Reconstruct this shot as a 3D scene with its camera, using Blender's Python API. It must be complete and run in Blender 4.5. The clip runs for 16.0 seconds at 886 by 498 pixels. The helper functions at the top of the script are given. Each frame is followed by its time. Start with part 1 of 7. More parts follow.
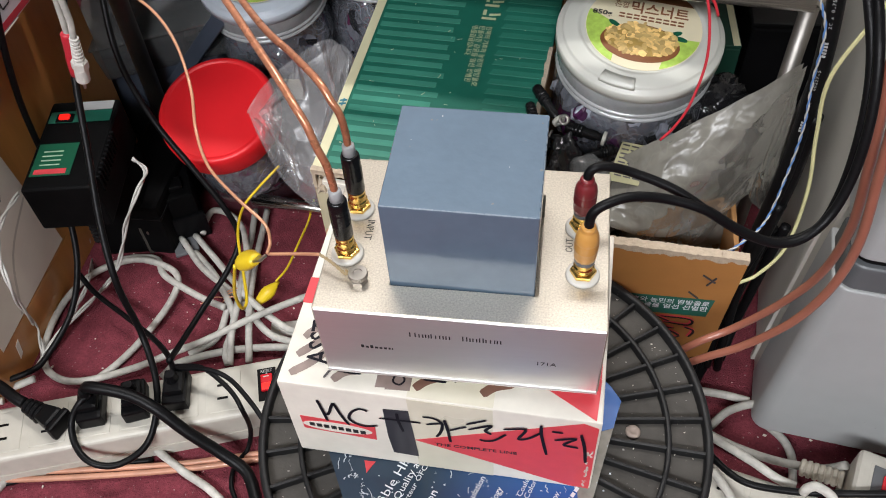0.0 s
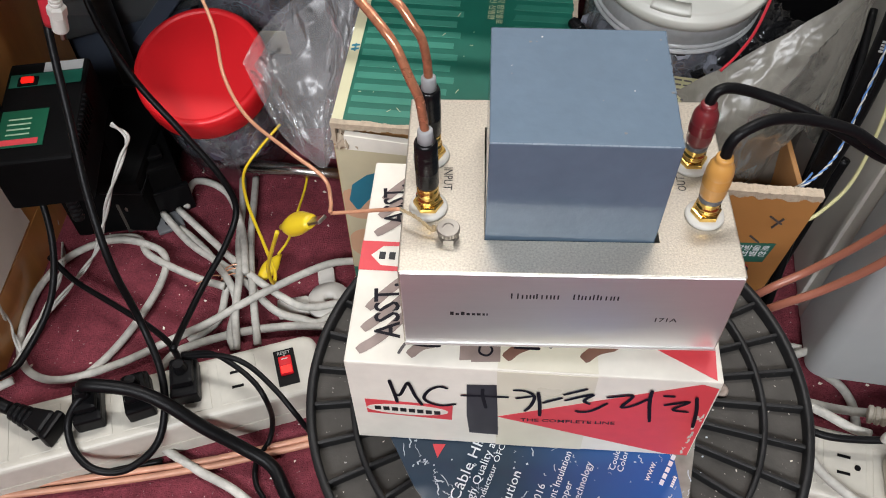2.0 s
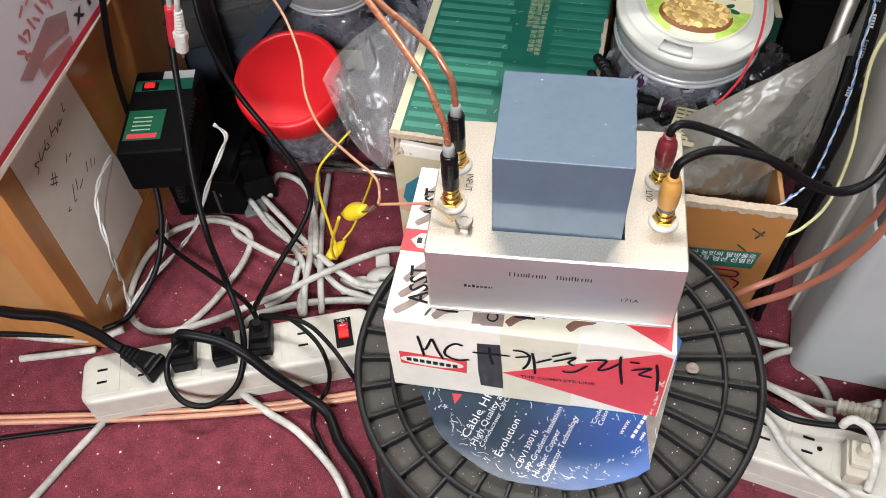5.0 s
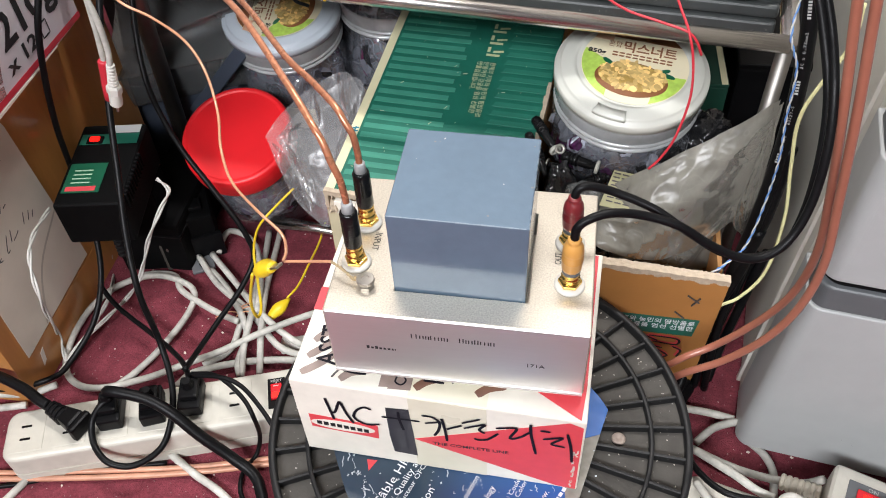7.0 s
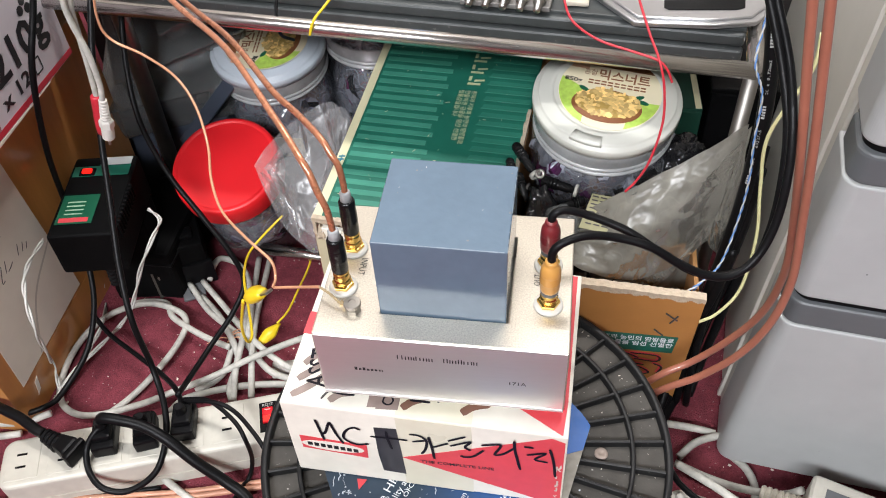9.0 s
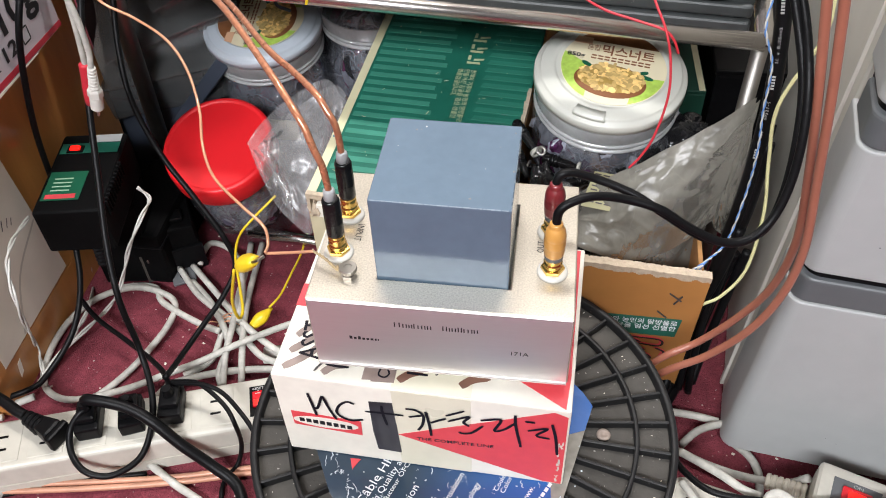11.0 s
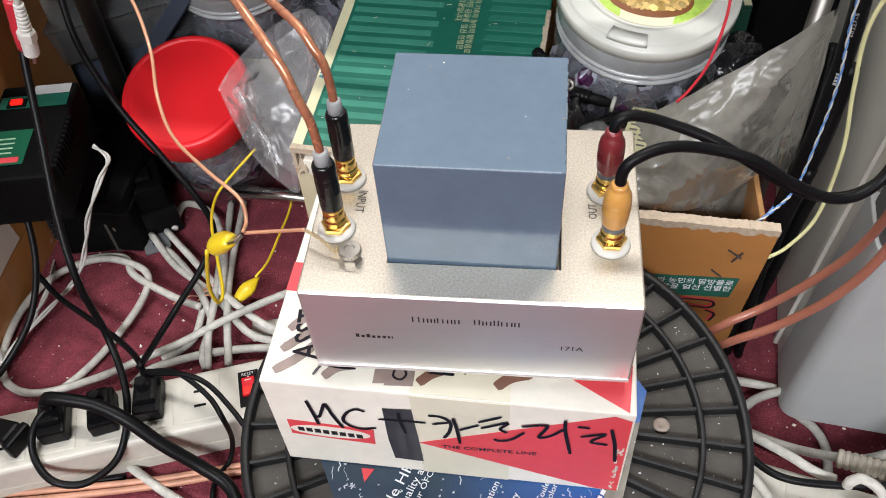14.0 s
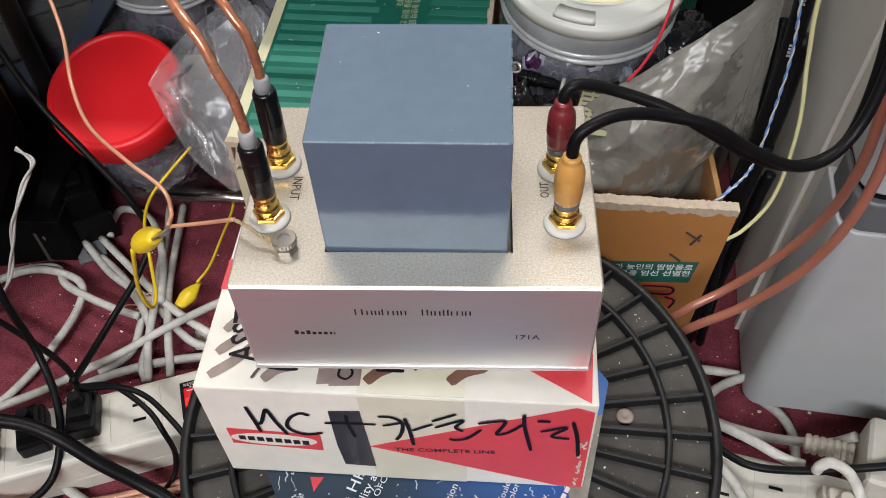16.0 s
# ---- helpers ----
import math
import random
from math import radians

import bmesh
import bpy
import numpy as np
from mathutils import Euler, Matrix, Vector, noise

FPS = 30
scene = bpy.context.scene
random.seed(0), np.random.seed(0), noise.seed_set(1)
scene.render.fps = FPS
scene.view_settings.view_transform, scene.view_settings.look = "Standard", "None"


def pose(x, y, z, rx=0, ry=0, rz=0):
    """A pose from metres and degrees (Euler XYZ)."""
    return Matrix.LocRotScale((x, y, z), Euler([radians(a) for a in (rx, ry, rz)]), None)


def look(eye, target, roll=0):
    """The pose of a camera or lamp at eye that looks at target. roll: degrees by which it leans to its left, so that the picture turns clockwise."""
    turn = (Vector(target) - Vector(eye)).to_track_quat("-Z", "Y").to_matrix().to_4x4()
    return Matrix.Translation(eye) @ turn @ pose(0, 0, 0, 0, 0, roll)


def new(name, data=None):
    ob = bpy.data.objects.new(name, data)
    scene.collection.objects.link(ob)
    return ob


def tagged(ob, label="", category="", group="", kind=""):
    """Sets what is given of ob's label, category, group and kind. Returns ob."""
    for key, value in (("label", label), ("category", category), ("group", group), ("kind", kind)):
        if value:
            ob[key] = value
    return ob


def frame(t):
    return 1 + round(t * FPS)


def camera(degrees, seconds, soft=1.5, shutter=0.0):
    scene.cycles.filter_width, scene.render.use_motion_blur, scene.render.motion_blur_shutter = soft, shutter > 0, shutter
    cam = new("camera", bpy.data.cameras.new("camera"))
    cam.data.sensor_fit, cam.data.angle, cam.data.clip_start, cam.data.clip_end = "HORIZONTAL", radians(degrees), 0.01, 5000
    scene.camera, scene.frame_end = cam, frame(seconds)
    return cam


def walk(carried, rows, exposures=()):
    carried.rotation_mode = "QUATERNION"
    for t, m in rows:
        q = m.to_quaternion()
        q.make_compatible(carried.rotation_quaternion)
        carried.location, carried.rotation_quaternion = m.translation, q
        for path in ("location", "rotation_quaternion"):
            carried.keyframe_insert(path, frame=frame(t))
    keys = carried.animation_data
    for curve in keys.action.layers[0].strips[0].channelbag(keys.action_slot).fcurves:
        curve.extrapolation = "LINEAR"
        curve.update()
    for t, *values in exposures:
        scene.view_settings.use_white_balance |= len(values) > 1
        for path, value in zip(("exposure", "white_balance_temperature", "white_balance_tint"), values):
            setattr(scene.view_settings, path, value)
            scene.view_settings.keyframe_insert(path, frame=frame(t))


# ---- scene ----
cam = camera(55.1, 16.0, 1.0)
PATH = [
    (0, (0.043, -0.247, 0.663), (-0.196, 1.004, -0.88), -4.2),
    (0.5, (0.04, -0.25, 0.661), (-0.188, 1.011, -0.875), -3.5),
    (1, (0.028, -0.251, 0.655), (-0.185, 1.017, -0.877), -2.7),
    (1.5, (0.005, -0.228, 0.632), (-0.138, 1.024, -0.922), -2.2),
    (2, (-0.045, -0.221, 0.608), (-0.111, 0.992, -0.981), -1.5),
    (2.5, (-0.077, -0.229, 0.598), (-0.072, 0.988, -0.988), 0.5),
    (3, (-0.088, -0.232, 0.604), (-0.032, 0.993, -0.976), 1.5),
    (3.2, (-0.087, -0.234, 0.605), (-0.014, 0.994, -0.972), 2.2),
    (5.3, (0.018, -0.31, 0.707), (-0.245, 0.891, -0.871), -4.5),
    (5.5, (0.035, -0.311, 0.707), (-0.233, 0.92, -0.846), -4.0),
    (6, (0.061, -0.304, 0.702), (-0.206, 0.975, -0.812), -3.8),
    (6.5, (0.054, -0.298, 0.696), (-0.212, 1.008, -0.796), -3.6),
    (7, (0.054, -0.288, 0.688), (-0.209, 1.027, -0.796), -3.4),
    (7.5, (0.06, -0.291, 0.695), (-0.193, 1.036, -0.779), -3.3),
    (8, (0.061, -0.3, 0.703), (-0.188, 1.037, -0.763), -3.5),
    (8.5, (0.063, -0.3, 0.705), (-0.184, 1.047, -0.753), -3.6),
    (9, (0.061, -0.301, 0.704), (-0.183, 1.056, -0.744), -3.6),
    (9.5, (0.06, -0.305, 0.705), (-0.179, 1.065, -0.732), -3.4),
    (10, (0.056, -0.304, 0.679), (-0.177, 1.069, -0.757), -3.1),
    (10.2, (0.057, -0.304, 0.669), (-0.175, 1.07, -0.766), -2.9),
    (12.5, (0.053, -0.318, 0.67), (-0.175, 1.076, -0.746), -2.3),
    (13, (0.052, -0.318, 0.67), (-0.18, 1.08, -0.741), -2.6),
    (13.5, (0.045, -0.284, 0.658), (-0.185, 1.104, -0.764), -3.4),
    (14, (0.025, -0.221, 0.604), (-0.17, 1.044, -0.933), -4.4),
    (14.5, (0.015, -0.183, 0.572), (-0.154, 1.01, -1.024), -4.7),
    (15, (0.009, -0.194, 0.553), (-0.136, 1.004, -1.043), -4.1),
    (15.5, (0.021, -0.203, 0.553), (-0.098, 1.034, -1.014), -3.8),
    (16, (0.029, -0.21, 0.576), (-0.068, 1.074, -0.955), -3.1),
]
EXPOSURE = [(0, -0.48), (3.2, -0.64), (5.3, -0.12), (6.2, -0.10), (10.2, -0.09), (13.5, -0.09), (14.0, -0.30), (14.5, -0.60), (16, -0.62)]
walk(cam, [(t, look(eye, target, roll)) for t, eye, target, roll in PATH], EXPOSURE)

FLOOR = -0.012
rnd = random.Random(7)

# ---- world and light ----
world = bpy.data.worlds.new("room_world")
scene.world = world
world.use_nodes = True
world.node_tree.nodes["Background"].inputs[0].default_value = (0.9, 0.95, 1.0, 1)
world.node_tree.nodes["Background"].inputs[1].default_value = 0.01


def lamp(name, place, target, sx, sy, power, colour):
    data = bpy.data.lights.new(name, "AREA")
    data.shape, data.size, data.size_y, data.energy, data.color = "RECTANGLE", sx, sy, power, colour
    ob = new(name, data)
    ob.matrix_world = look(place, target)
    return tagged(ob, kind="structure")


lamp("ceiling_lamp", (-0.34, -2.05, 2.36), (0.0, 0.05, 0.32), 2.0, 0.6, 244, (0.935, 0.953, 1.0))
lamp("batten_lamp", (0.0, 0.72, 2.36), (-0.01, 0.08, 0.20), 1.2, 0.12, 44, (0.98, 0.96, 0.95))


# ---- materials ----
def mat(name, col, rough=0.5, metal=0.0, var=0.12, scale=60.0, bump=0.0, bscale=400.0, stain=0.1, coat=0.0, alpha=1.0,
        trans=0.0, emit=0.0, island=0.0, objrand=0.0, spec=0.5, squash=(1, 1, 1), dust=0.0):
    m = bpy.data.materials.new(name)
    m.use_nodes = True
    nt = m.node_tree
    n, l = nt.nodes, nt.links
    b = n["Principled BSDF"]
    tc = n.new("ShaderNodeTexCoord")
    mp = n.new("ShaderNodeMapping")
    mp.inputs["Scale"].default_value = squash
    l.new(tc.outputs["Object"], mp.inputs["Vector"])
    fine = n.new("ShaderNodeTexNoise")
    fine.inputs["Scale"].default_value, fine.inputs["Detail"].default_value = scale, 6
    big = n.new("ShaderNodeTexNoise")
    big.inputs["Scale"].default_value, big.inputs["Detail"].default_value = scale * 0.17, 3
    l.new(mp.outputs[0], fine.inputs["Vector"])
    l.new(mp.outputs[0], big.inputs["Vector"])
    add = n.new("ShaderNodeMath")
    add.operation = "MULTIPLY_ADD"
    l.new(fine.outputs["Fac"], add.inputs[0])
    add.inputs[1].default_value, add.inputs[2].default_value = 2 * var, 1 - var
    add2 = n.new("ShaderNodeMath")
    add2.operation = "MULTIPLY_ADD"
    l.new(big.outputs["Fac"], add2.inputs[0])
    add2.inputs[1].default_value, add2.inputs[2].default_value = 2 * stain, 1 - stain
    mul = n.new("ShaderNodeMath")
    mul.operation = "MULTIPLY"
    l.new(add.outputs[0], mul.inputs[0])
    l.new(add2.outputs[0], mul.inputs[1])
    last = mul.outputs[0]
    for amount, node, out in ((island, "ShaderNodeNewGeometry", "Random Per Island"), (objrand, "ShaderNodeObjectInfo", "Random")):
        if amount:
            g = n.new(node)
            k = n.new("ShaderNodeMath")
            k.operation = "MULTIPLY_ADD"
            l.new(g.outputs[out], k.inputs[0])
            k.inputs[1].default_value, k.inputs[2].default_value = 2 * amount, 1 - amount
            k2 = n.new("ShaderNodeMath")
            k2.operation = "MULTIPLY"
            l.new(last, k2.inputs[0])
            l.new(k.outputs[0], k2.inputs[1])
            last = k2.outputs[0]
    sc = n.new("ShaderNodeVectorMath")
    sc.operation = "SCALE"
    sc.inputs[0].default_value = col
    l.new(last, sc.inputs["Scale"])
    colour = sc.outputs[0]
    if dust:
        sp = n.new("ShaderNodeTexNoise")
        sp.inputs["Scale"].default_value, sp.inputs["Detail"].default_value = 330.0, 2
        l.new(tc.outputs["Object"], sp.inputs["Vector"])
        cr = n.new("ShaderNodeMapRange")
        cr.inputs["From Min"].default_value, cr.inputs["From Max"].default_value = 0.70, 0.76
        cr.inputs["To Max"].default_value = dust
        l.new(sp.outputs["Fac"], cr.inputs["Value"])
        mx = n.new("ShaderNodeMix")
        mx.data_type = "RGBA"
        l.new(cr.outputs["Result"], mx.inputs["Factor"])
        l.new(colour, mx.inputs["A"])
        mx.inputs["B"].default_value = (0.6, 0.57, 0.52, 1)
        colour = mx.outputs["Result"]
    l.new(colour, b.inputs["Base Color"])
    rr = n.new("ShaderNodeMath")
    rr.operation = "MULTIPLY_ADD"
    l.new(big.outputs["Fac"], rr.inputs[0])
    rr.inputs[1].default_value, rr.inputs[2].default_value = rough * 0.3, rough * 0.85
    l.new(rr.outputs[0], b.inputs["Roughness"])
    b.inputs["Metallic"].default_value, b.inputs["Alpha"].default_value = metal, alpha
    b.inputs["Transmission Weight"].default_value, b.inputs["Coat Weight"].default_value = trans, coat
    b.inputs["Specular IOR Level"].default_value = spec
    b.inputs["Coat Roughness"].default_value = 0.08
    if emit:
        b.inputs["Emission Color"].default_value = (*col, 1)
        b.inputs["Emission Strength"].default_value = emit
    if bump:
        bn = n.new("ShaderNodeTexNoise")
        bn.inputs["Scale"].default_value, bn.inputs["Detail"].default_value = bscale, 3
        l.new(mp.outputs[0], bn.inputs["Vector"])
        bp = n.new("ShaderNodeBump")
        bp.inputs["Strength"].default_value, bp.inputs["Distance"].default_value = bump, 0.002
        l.new(bn.outputs["Fac"], bp.inputs["Height"])
        l.new(bp.outputs[0], b.inputs["Normal"])
    return m


def film(name, tint, haze, haze_amount, gloss=0.10, rough=0.12, bump=0.6, bscale=60.0, squash=(1, 1, 1), crease_glint=0.0):
    """Thin clear film: see-through, a little milky, glossy at a slant."""
    m = bpy.data.materials.new(name)
    m.use_nodes = True
    n, l = m.node_tree.nodes, m.node_tree.links
    n.remove(n["Principled BSDF"])
    tc, ns, bp, mp = n.new("ShaderNodeTexCoord"), n.new("ShaderNodeTexNoise"), n.new("ShaderNodeBump"), n.new("ShaderNodeMapping")
    mp.inputs["Scale"].default_value = squash
    l.new(tc.outputs["Object"], mp.inputs["Vector"])
    ns.inputs["Scale"].default_value, ns.inputs["Detail"].default_value = bscale, 4
    l.new(mp.outputs[0], ns.inputs["Vector"])
    bp.inputs["Strength"].default_value, bp.inputs["Distance"].default_value = bump, 0.004
    vo, wob, mixv = n.new("ShaderNodeTexVoronoi"), n.new("ShaderNodeTexNoise"), n.new("ShaderNodeVectorMath")
    wob.inputs["Scale"].default_value, vo.inputs["Scale"].default_value = bscale * 0.6, bscale
    l.new(mp.outputs[0], wob.inputs["Vector"])
    mixv.operation = "MULTIPLY_ADD"
    mixv.inputs[1].default_value = (0.9 / bscale,) * 3
    l.new(wob.outputs["Color"], mixv.inputs[0])
    l.new(mp.outputs[0], mixv.inputs[2])
    l.new(mixv.outputs[0], vo.inputs["Vector"])
    l.new(vo.outputs["Distance"], bp.inputs["Height"])
    clear, milk, shine = n.new("ShaderNodeBsdfTransparent"), n.new("ShaderNodeBsdfDiffuse"), n.new("ShaderNodeBsdfGlossy")
    clear.inputs[0].default_value, milk.inputs[0].default_value = (*tint, 1), (*haze, 1)
    shine.inputs["Roughness"].default_value = rough
    mr = n.new("ShaderNodeMapRange")
    mr.inputs["To Min"].default_value, mr.inputs["To Max"].default_value = haze_amount * 0.4, haze_amount * 1.6
    l.new(ns.outputs["Fac"], mr.inputs["Value"])
    milky = mr.outputs["Result"]
    if crease_glint:                                   # pale noise lines in the haze, painted for highlights on folds
        for size in (26.0, 58.0):
            rn, off, ab, band, plus = (n.new("ShaderNodeTexNoise"), n.new("ShaderNodeMath"), n.new("ShaderNodeMath"), n.new("ShaderNodeMapRange"), n.new("ShaderNodeMath"))
            rn.inputs["Scale"].default_value, rn.inputs["Detail"].default_value = size, 1.0
            l.new(mp.outputs[0], rn.inputs["Vector"])
            off.operation, ab.operation, plus.operation = "SUBTRACT", "ABSOLUTE", "ADD"
            off.inputs[1].default_value = 0.5
            l.new(rn.outputs["Fac"], off.inputs[0])
            l.new(off.outputs[0], ab.inputs[0])
            band.inputs["From Max"].default_value = 0.014
            band.inputs["To Min"].default_value, band.inputs["To Max"].default_value = crease_glint, 0.0
            l.new(ab.outputs[0], band.inputs["Value"])
            l.new(milky, plus.inputs[0])
            l.new(band.outputs["Result"], plus.inputs[1])
            plus.use_clamp = True
            milky = plus.outputs[0]
    a, b, fr, k = n.new("ShaderNodeMixShader"), n.new("ShaderNodeMixShader"), n.new("ShaderNodeLayerWeight"), n.new("ShaderNodeMath")
    l.new(milky, a.inputs[0])
    l.new(clear.outputs[0], a.inputs[1])
    l.new(milk.outputs[0], a.inputs[2])
    fr.inputs["Blend"].default_value = 0.35
    k.operation = "MULTIPLY_ADD"
    k.inputs[1].default_value, k.inputs[2].default_value = 0.5, gloss
    l.new(fr.outputs["Fresnel"], k.inputs[0])
    l.new(bp.outputs[0], shine.inputs["Normal"])
    l.new(bp.outputs[0], fr.inputs["Normal"])
    l.new(k.outputs[0], b.inputs[0])
    l.new(a.outputs[0], b.inputs[1])
    l.new(shine.outputs[0], b.inputs[2])
    l.new(b.outputs[0], n["Material Output"].inputs["Surface"])
    return m


def node_of(m):
    return m.node_tree.nodes, m.node_tree.links, m.node_tree.nodes["Principled BSDF"]


CARPET = mat("maroon_carpet", (0.192, 0.040, 0.054), 0.95, var=0.55, scale=420, bump=0.9, bscale=900, stain=0.55, dust=0.62, spec=0.15)
ALU = mat("champagne_aluminium", (0.51, 0.467, 0.395), 0.40, 0.70, var=0.46, scale=950, bump=0.09, bscale=1200, stain=0.03)
FRONT = mat("brushed_front", (0.80, 0.80, 0.785), 0.31, 0.80, var=0.03, scale=500, bump=0.02, bscale=1800, stain=0.02, squash=(0.1, 1, 1))
INK = mat("black_ink", (0.012, 0.012, 0.014), 0.45, var=0.2, scale=300)
MARKER = mat("marker_ink", (0.008, 0.007, 0.012), 0.55, var=0.3, scale=200, spec=0.2)
MARKER_THIN = mat("thin_marker", (0.06, 0.05, 0.052), 0.4, var=0.5, scale=120)
MARKER_WASH = mat("smeared_marker", (0.27, 0.205, 0.18), 0.4, var=0.5, scale=90, stain=0.4)
INKPATCH = mat("dark_ink_patch", (0.028, 0.024, 0.030), 0.3, var=0.5, scale=70, stain=0.5, coat=0.3)
MARKER_BROWN = mat("brown_marker", (0.20, 0.10, 0.07), 0.4, var=0.5, scale=90, stain=0.4)
BLUEGREY = mat("blue_grey_enamel", (0.104, 0.150, 0.202), 0.15, var=0.08, scale=150, bump=0.085, bscale=230, stain=0.14, coat=0.2, spec=0.8)
BLUEGREY.node_tree.nodes["Principled BSDF"].inputs["Coat Roughness"].default_value = 0.05
BLUEGREY.node_tree.nodes["Principled BSDF"].inputs["Specular Tint"].default_value = (0.70, 0.84, 1.0, 1)
GLINTWEAR = mat("pale_edge_glint_and_wear", (0.17, 0.21, 0.25), 0.5, var=0.3, scale=400)
GOLD = mat("gold_plate", (0.85, 0.56, 0.16), 0.16, 1.0, var=0.06)
STEEL = mat("stainless_tube", (0.60, 0.57, 0.54), 0.24, 1.0, var=0.08, scale=30, bump=0.03, bscale=300)
STEELDULL = mat("dull_steel_post", (0.26, 0.245, 0.225), 0.42, 1.0, var=0.15, scale=60, stain=0.2, bump=0.05)
NICKEL = mat("nickel", (0.42, 0.395, 0.36), 0.34, 1.0, var=0.1, scale=300)
BLACK = mat("black_plastic", (0.0045, 0.0045, 0.005), 0.38, var=0.3, scale=80, bump=0.04, spec=0.12)
BLACKMATT = mat("black_rubber", (0.0045, 0.0045, 0.005), 0.42, var=0.3, scale=120, bump=0.12, bscale=420, spec=0.16)
BLACKGLOSS = mat("anodised_black", (0.006, 0.006, 0.0065), 0.24, var=0.3, scale=200, bump=0.06, bscale=900, spec=0.32)
RIBBLACK = mat("spool_black_plastic", (0.011, 0.011, 0.0115), 0.5, var=0.4, scale=60, stain=0.3, dust=0.10, spec=0.35)
RIBDUST = mat("spool_dusty_plate", (0.074, 0.068, 0.060), 0.8, var=0.45, scale=70, stain=0.5, dust=0.6, bump=0.15, spec=0.25)
WHITE = mat("white_plastic", (0.50, 0.475, 0.41), 0.45, var=0.2, scale=60, stain=0.35)
WHITEN = mat("white_nylon", (0.60, 0.58, 0.53), 0.35, var=0.05)
CREAM = mat("cream_plastic", (0.50, 0.455, 0.37), 0.45, var=0.1, scale=60, stain=0.15)
WCABLE = mat("grey_white_cable", (0.46, 0.445, 0.40), 0.62, var=0.38, scale=170, stain=0.5, objrand=0.2, bump=0.15, bscale=260, spec=0.35)
TWCABLE = mat("white_lead", (0.54, 0.53, 0.49), 0.45, var=0.15, scale=110, stain=0.15)
COPPER = mat("copper_in_clear_sheath", (0.50, 0.20, 0.105), 0.28, 0.45, var=0.55, scale=320, coat=0.6)
COPPERF = mat("pale_copper_sheath", (0.60, 0.29, 0.165), 0.35, 0.2, var=0.2, scale=150, coat=0.4)
COPPERD = mat("brown_red_sheath", (0.31, 0.112, 0.072), 0.35, 0.0, var=0.15, scale=80, coat=0.4)
PINKCOPPER = mat("pinkish_copper_sheath", (0.54, 0.265, 0.17), 0.5, 0.1, var=0.2, scale=120, coat=0.3)
BROWNTAPE = mat("brown_packing_tape", (0.46, 0.205, 0.060), 0.30, var=0.35, scale=60, stain=0.45, coat=0.45, bump=0.25, bscale=40, squash=(1, 1, 0.18))
YELLOW = mat("yellow_vinyl", (0.74, 0.53, 0.02), 0.35, var=0.12, scale=80, stain=0.15)
YELLOWISH = mat("pale_yellow_sheath", (0.68, 0.66, 0.34), 0.45, var=0.1)
REDWIRE = mat("red_wire", (0.50, 0.025, 0.04), 0.4, var=0.1)
BLUEWIRE = mat("blue_wire", (0.10, 0.24, 0.55), 0.4, var=0.1)
REDLID = mat("red_plastic", (0.72, 0.012, 0.018), 0.42, var=0.07, scale=25, stain=0.12, bump=0.05)
REDPRINT = mat("red_print", (0.66, 0.062, 0.075), 0.45, var=0.1, scale=120, stain=0.12)
REDFADED = mat("faded_red_print", (0.42, 0.12, 0.12), 0.5, var=0.4, scale=120, stain=0.3)
PINKTAPE = film("dull_tape", (0.96, 0.84, 0.84), (0.46, 0.32, 0.32), 0.42, 0.05, 0.25, 0.2, 40)
REDSIGN = mat("red_sign_print", (0.50, 0.03, 0.05), 0.4, var=0.08)
BOXWHITE = mat("white_carton", (0.76, 0.72, 0.63), 0.55, var=0.09, scale=110, stain=0.2)
BOXEDGE = mat("worn_card_edge", (0.62, 0.58, 0.50), 0.8, var=0.25, scale=300, stain=0.2)
TAPE = mat("aged_tape", (0.68, 0.635, 0.50), 0.28, var=0.1, scale=60, stain=0.15)
KRAFT = mat("brown_cardboard", (0.38, 0.185, 0.062), 0.75, var=0.18, scale=50, stain=0.3, bump=0.1, bscale=300)
ORANGE = mat("orange_printed_card", (0.41, 0.18, 0.048), 0.6, var=0.10, scale=60, stain=0.12, bump=0.06)
PALEC = mat("torn_card", (0.47, 0.38, 0.28), 0.85, var=0.3, scale=250, bump=0.5, bscale=400)
PAPERFOLD = mat("creased_paper", (0.50, 0.45, 0.38), 0.75, var=0.1, scale=60, stain=0.2)
PAPER = mat("aged_paper", (0.72, 0.655, 0.565), 0.7, var=0.08, scale=40, stain=0.15)
SIGNWHITE = mat("white_print_carton", (0.56, 0.53, 0.57), 0.4, var=0.04, scale=40, stain=0.08)
GREYDRAWER = mat("grey_drawer_plastic", (0.36, 0.368, 0.364), 0.45, var=0.06, scale=60, stain=0.12, bump=0.03, bscale=700)
GREYFRAME = mat("beige_grey_plastic", (0.58, 0.56, 0.50), 0.5, var=0.05, scale=30, stain=0.08)
GREYDARK = mat("dark_grey_plastic", (0.115, 0.12, 0.125), 0.45, var=0.06)
GREYGRIP = mat("mid_grey_plastic", (0.098, 0.105, 0.110), 0.45, var=0.08, scale=60, stain=0.12)
SHELFDARK = mat("dark_grey_shelf", (0.043, 0.048, 0.048), 0.42, var=0.3, scale=70, stain=0.3, dust=0.15)
LIDWHITE = mat("milky_lid_plastic", (0.55, 0.55, 0.495), 0.38, var=0.05, scale=30, stain=0.1)
LIDGREY = mat("grey_clear_lid", (0.47, 0.52, 0.57), 0.3, var=0.08, scale=30, stain=0.1)
LABELCREAM = mat("cream_label_print", (0.74, 0.66, 0.46), 0.4, var=0.05)
LEAF = mat("green_label_print", (0.40, 0.58, 0.10), 0.4, var=0.4, scale=220)
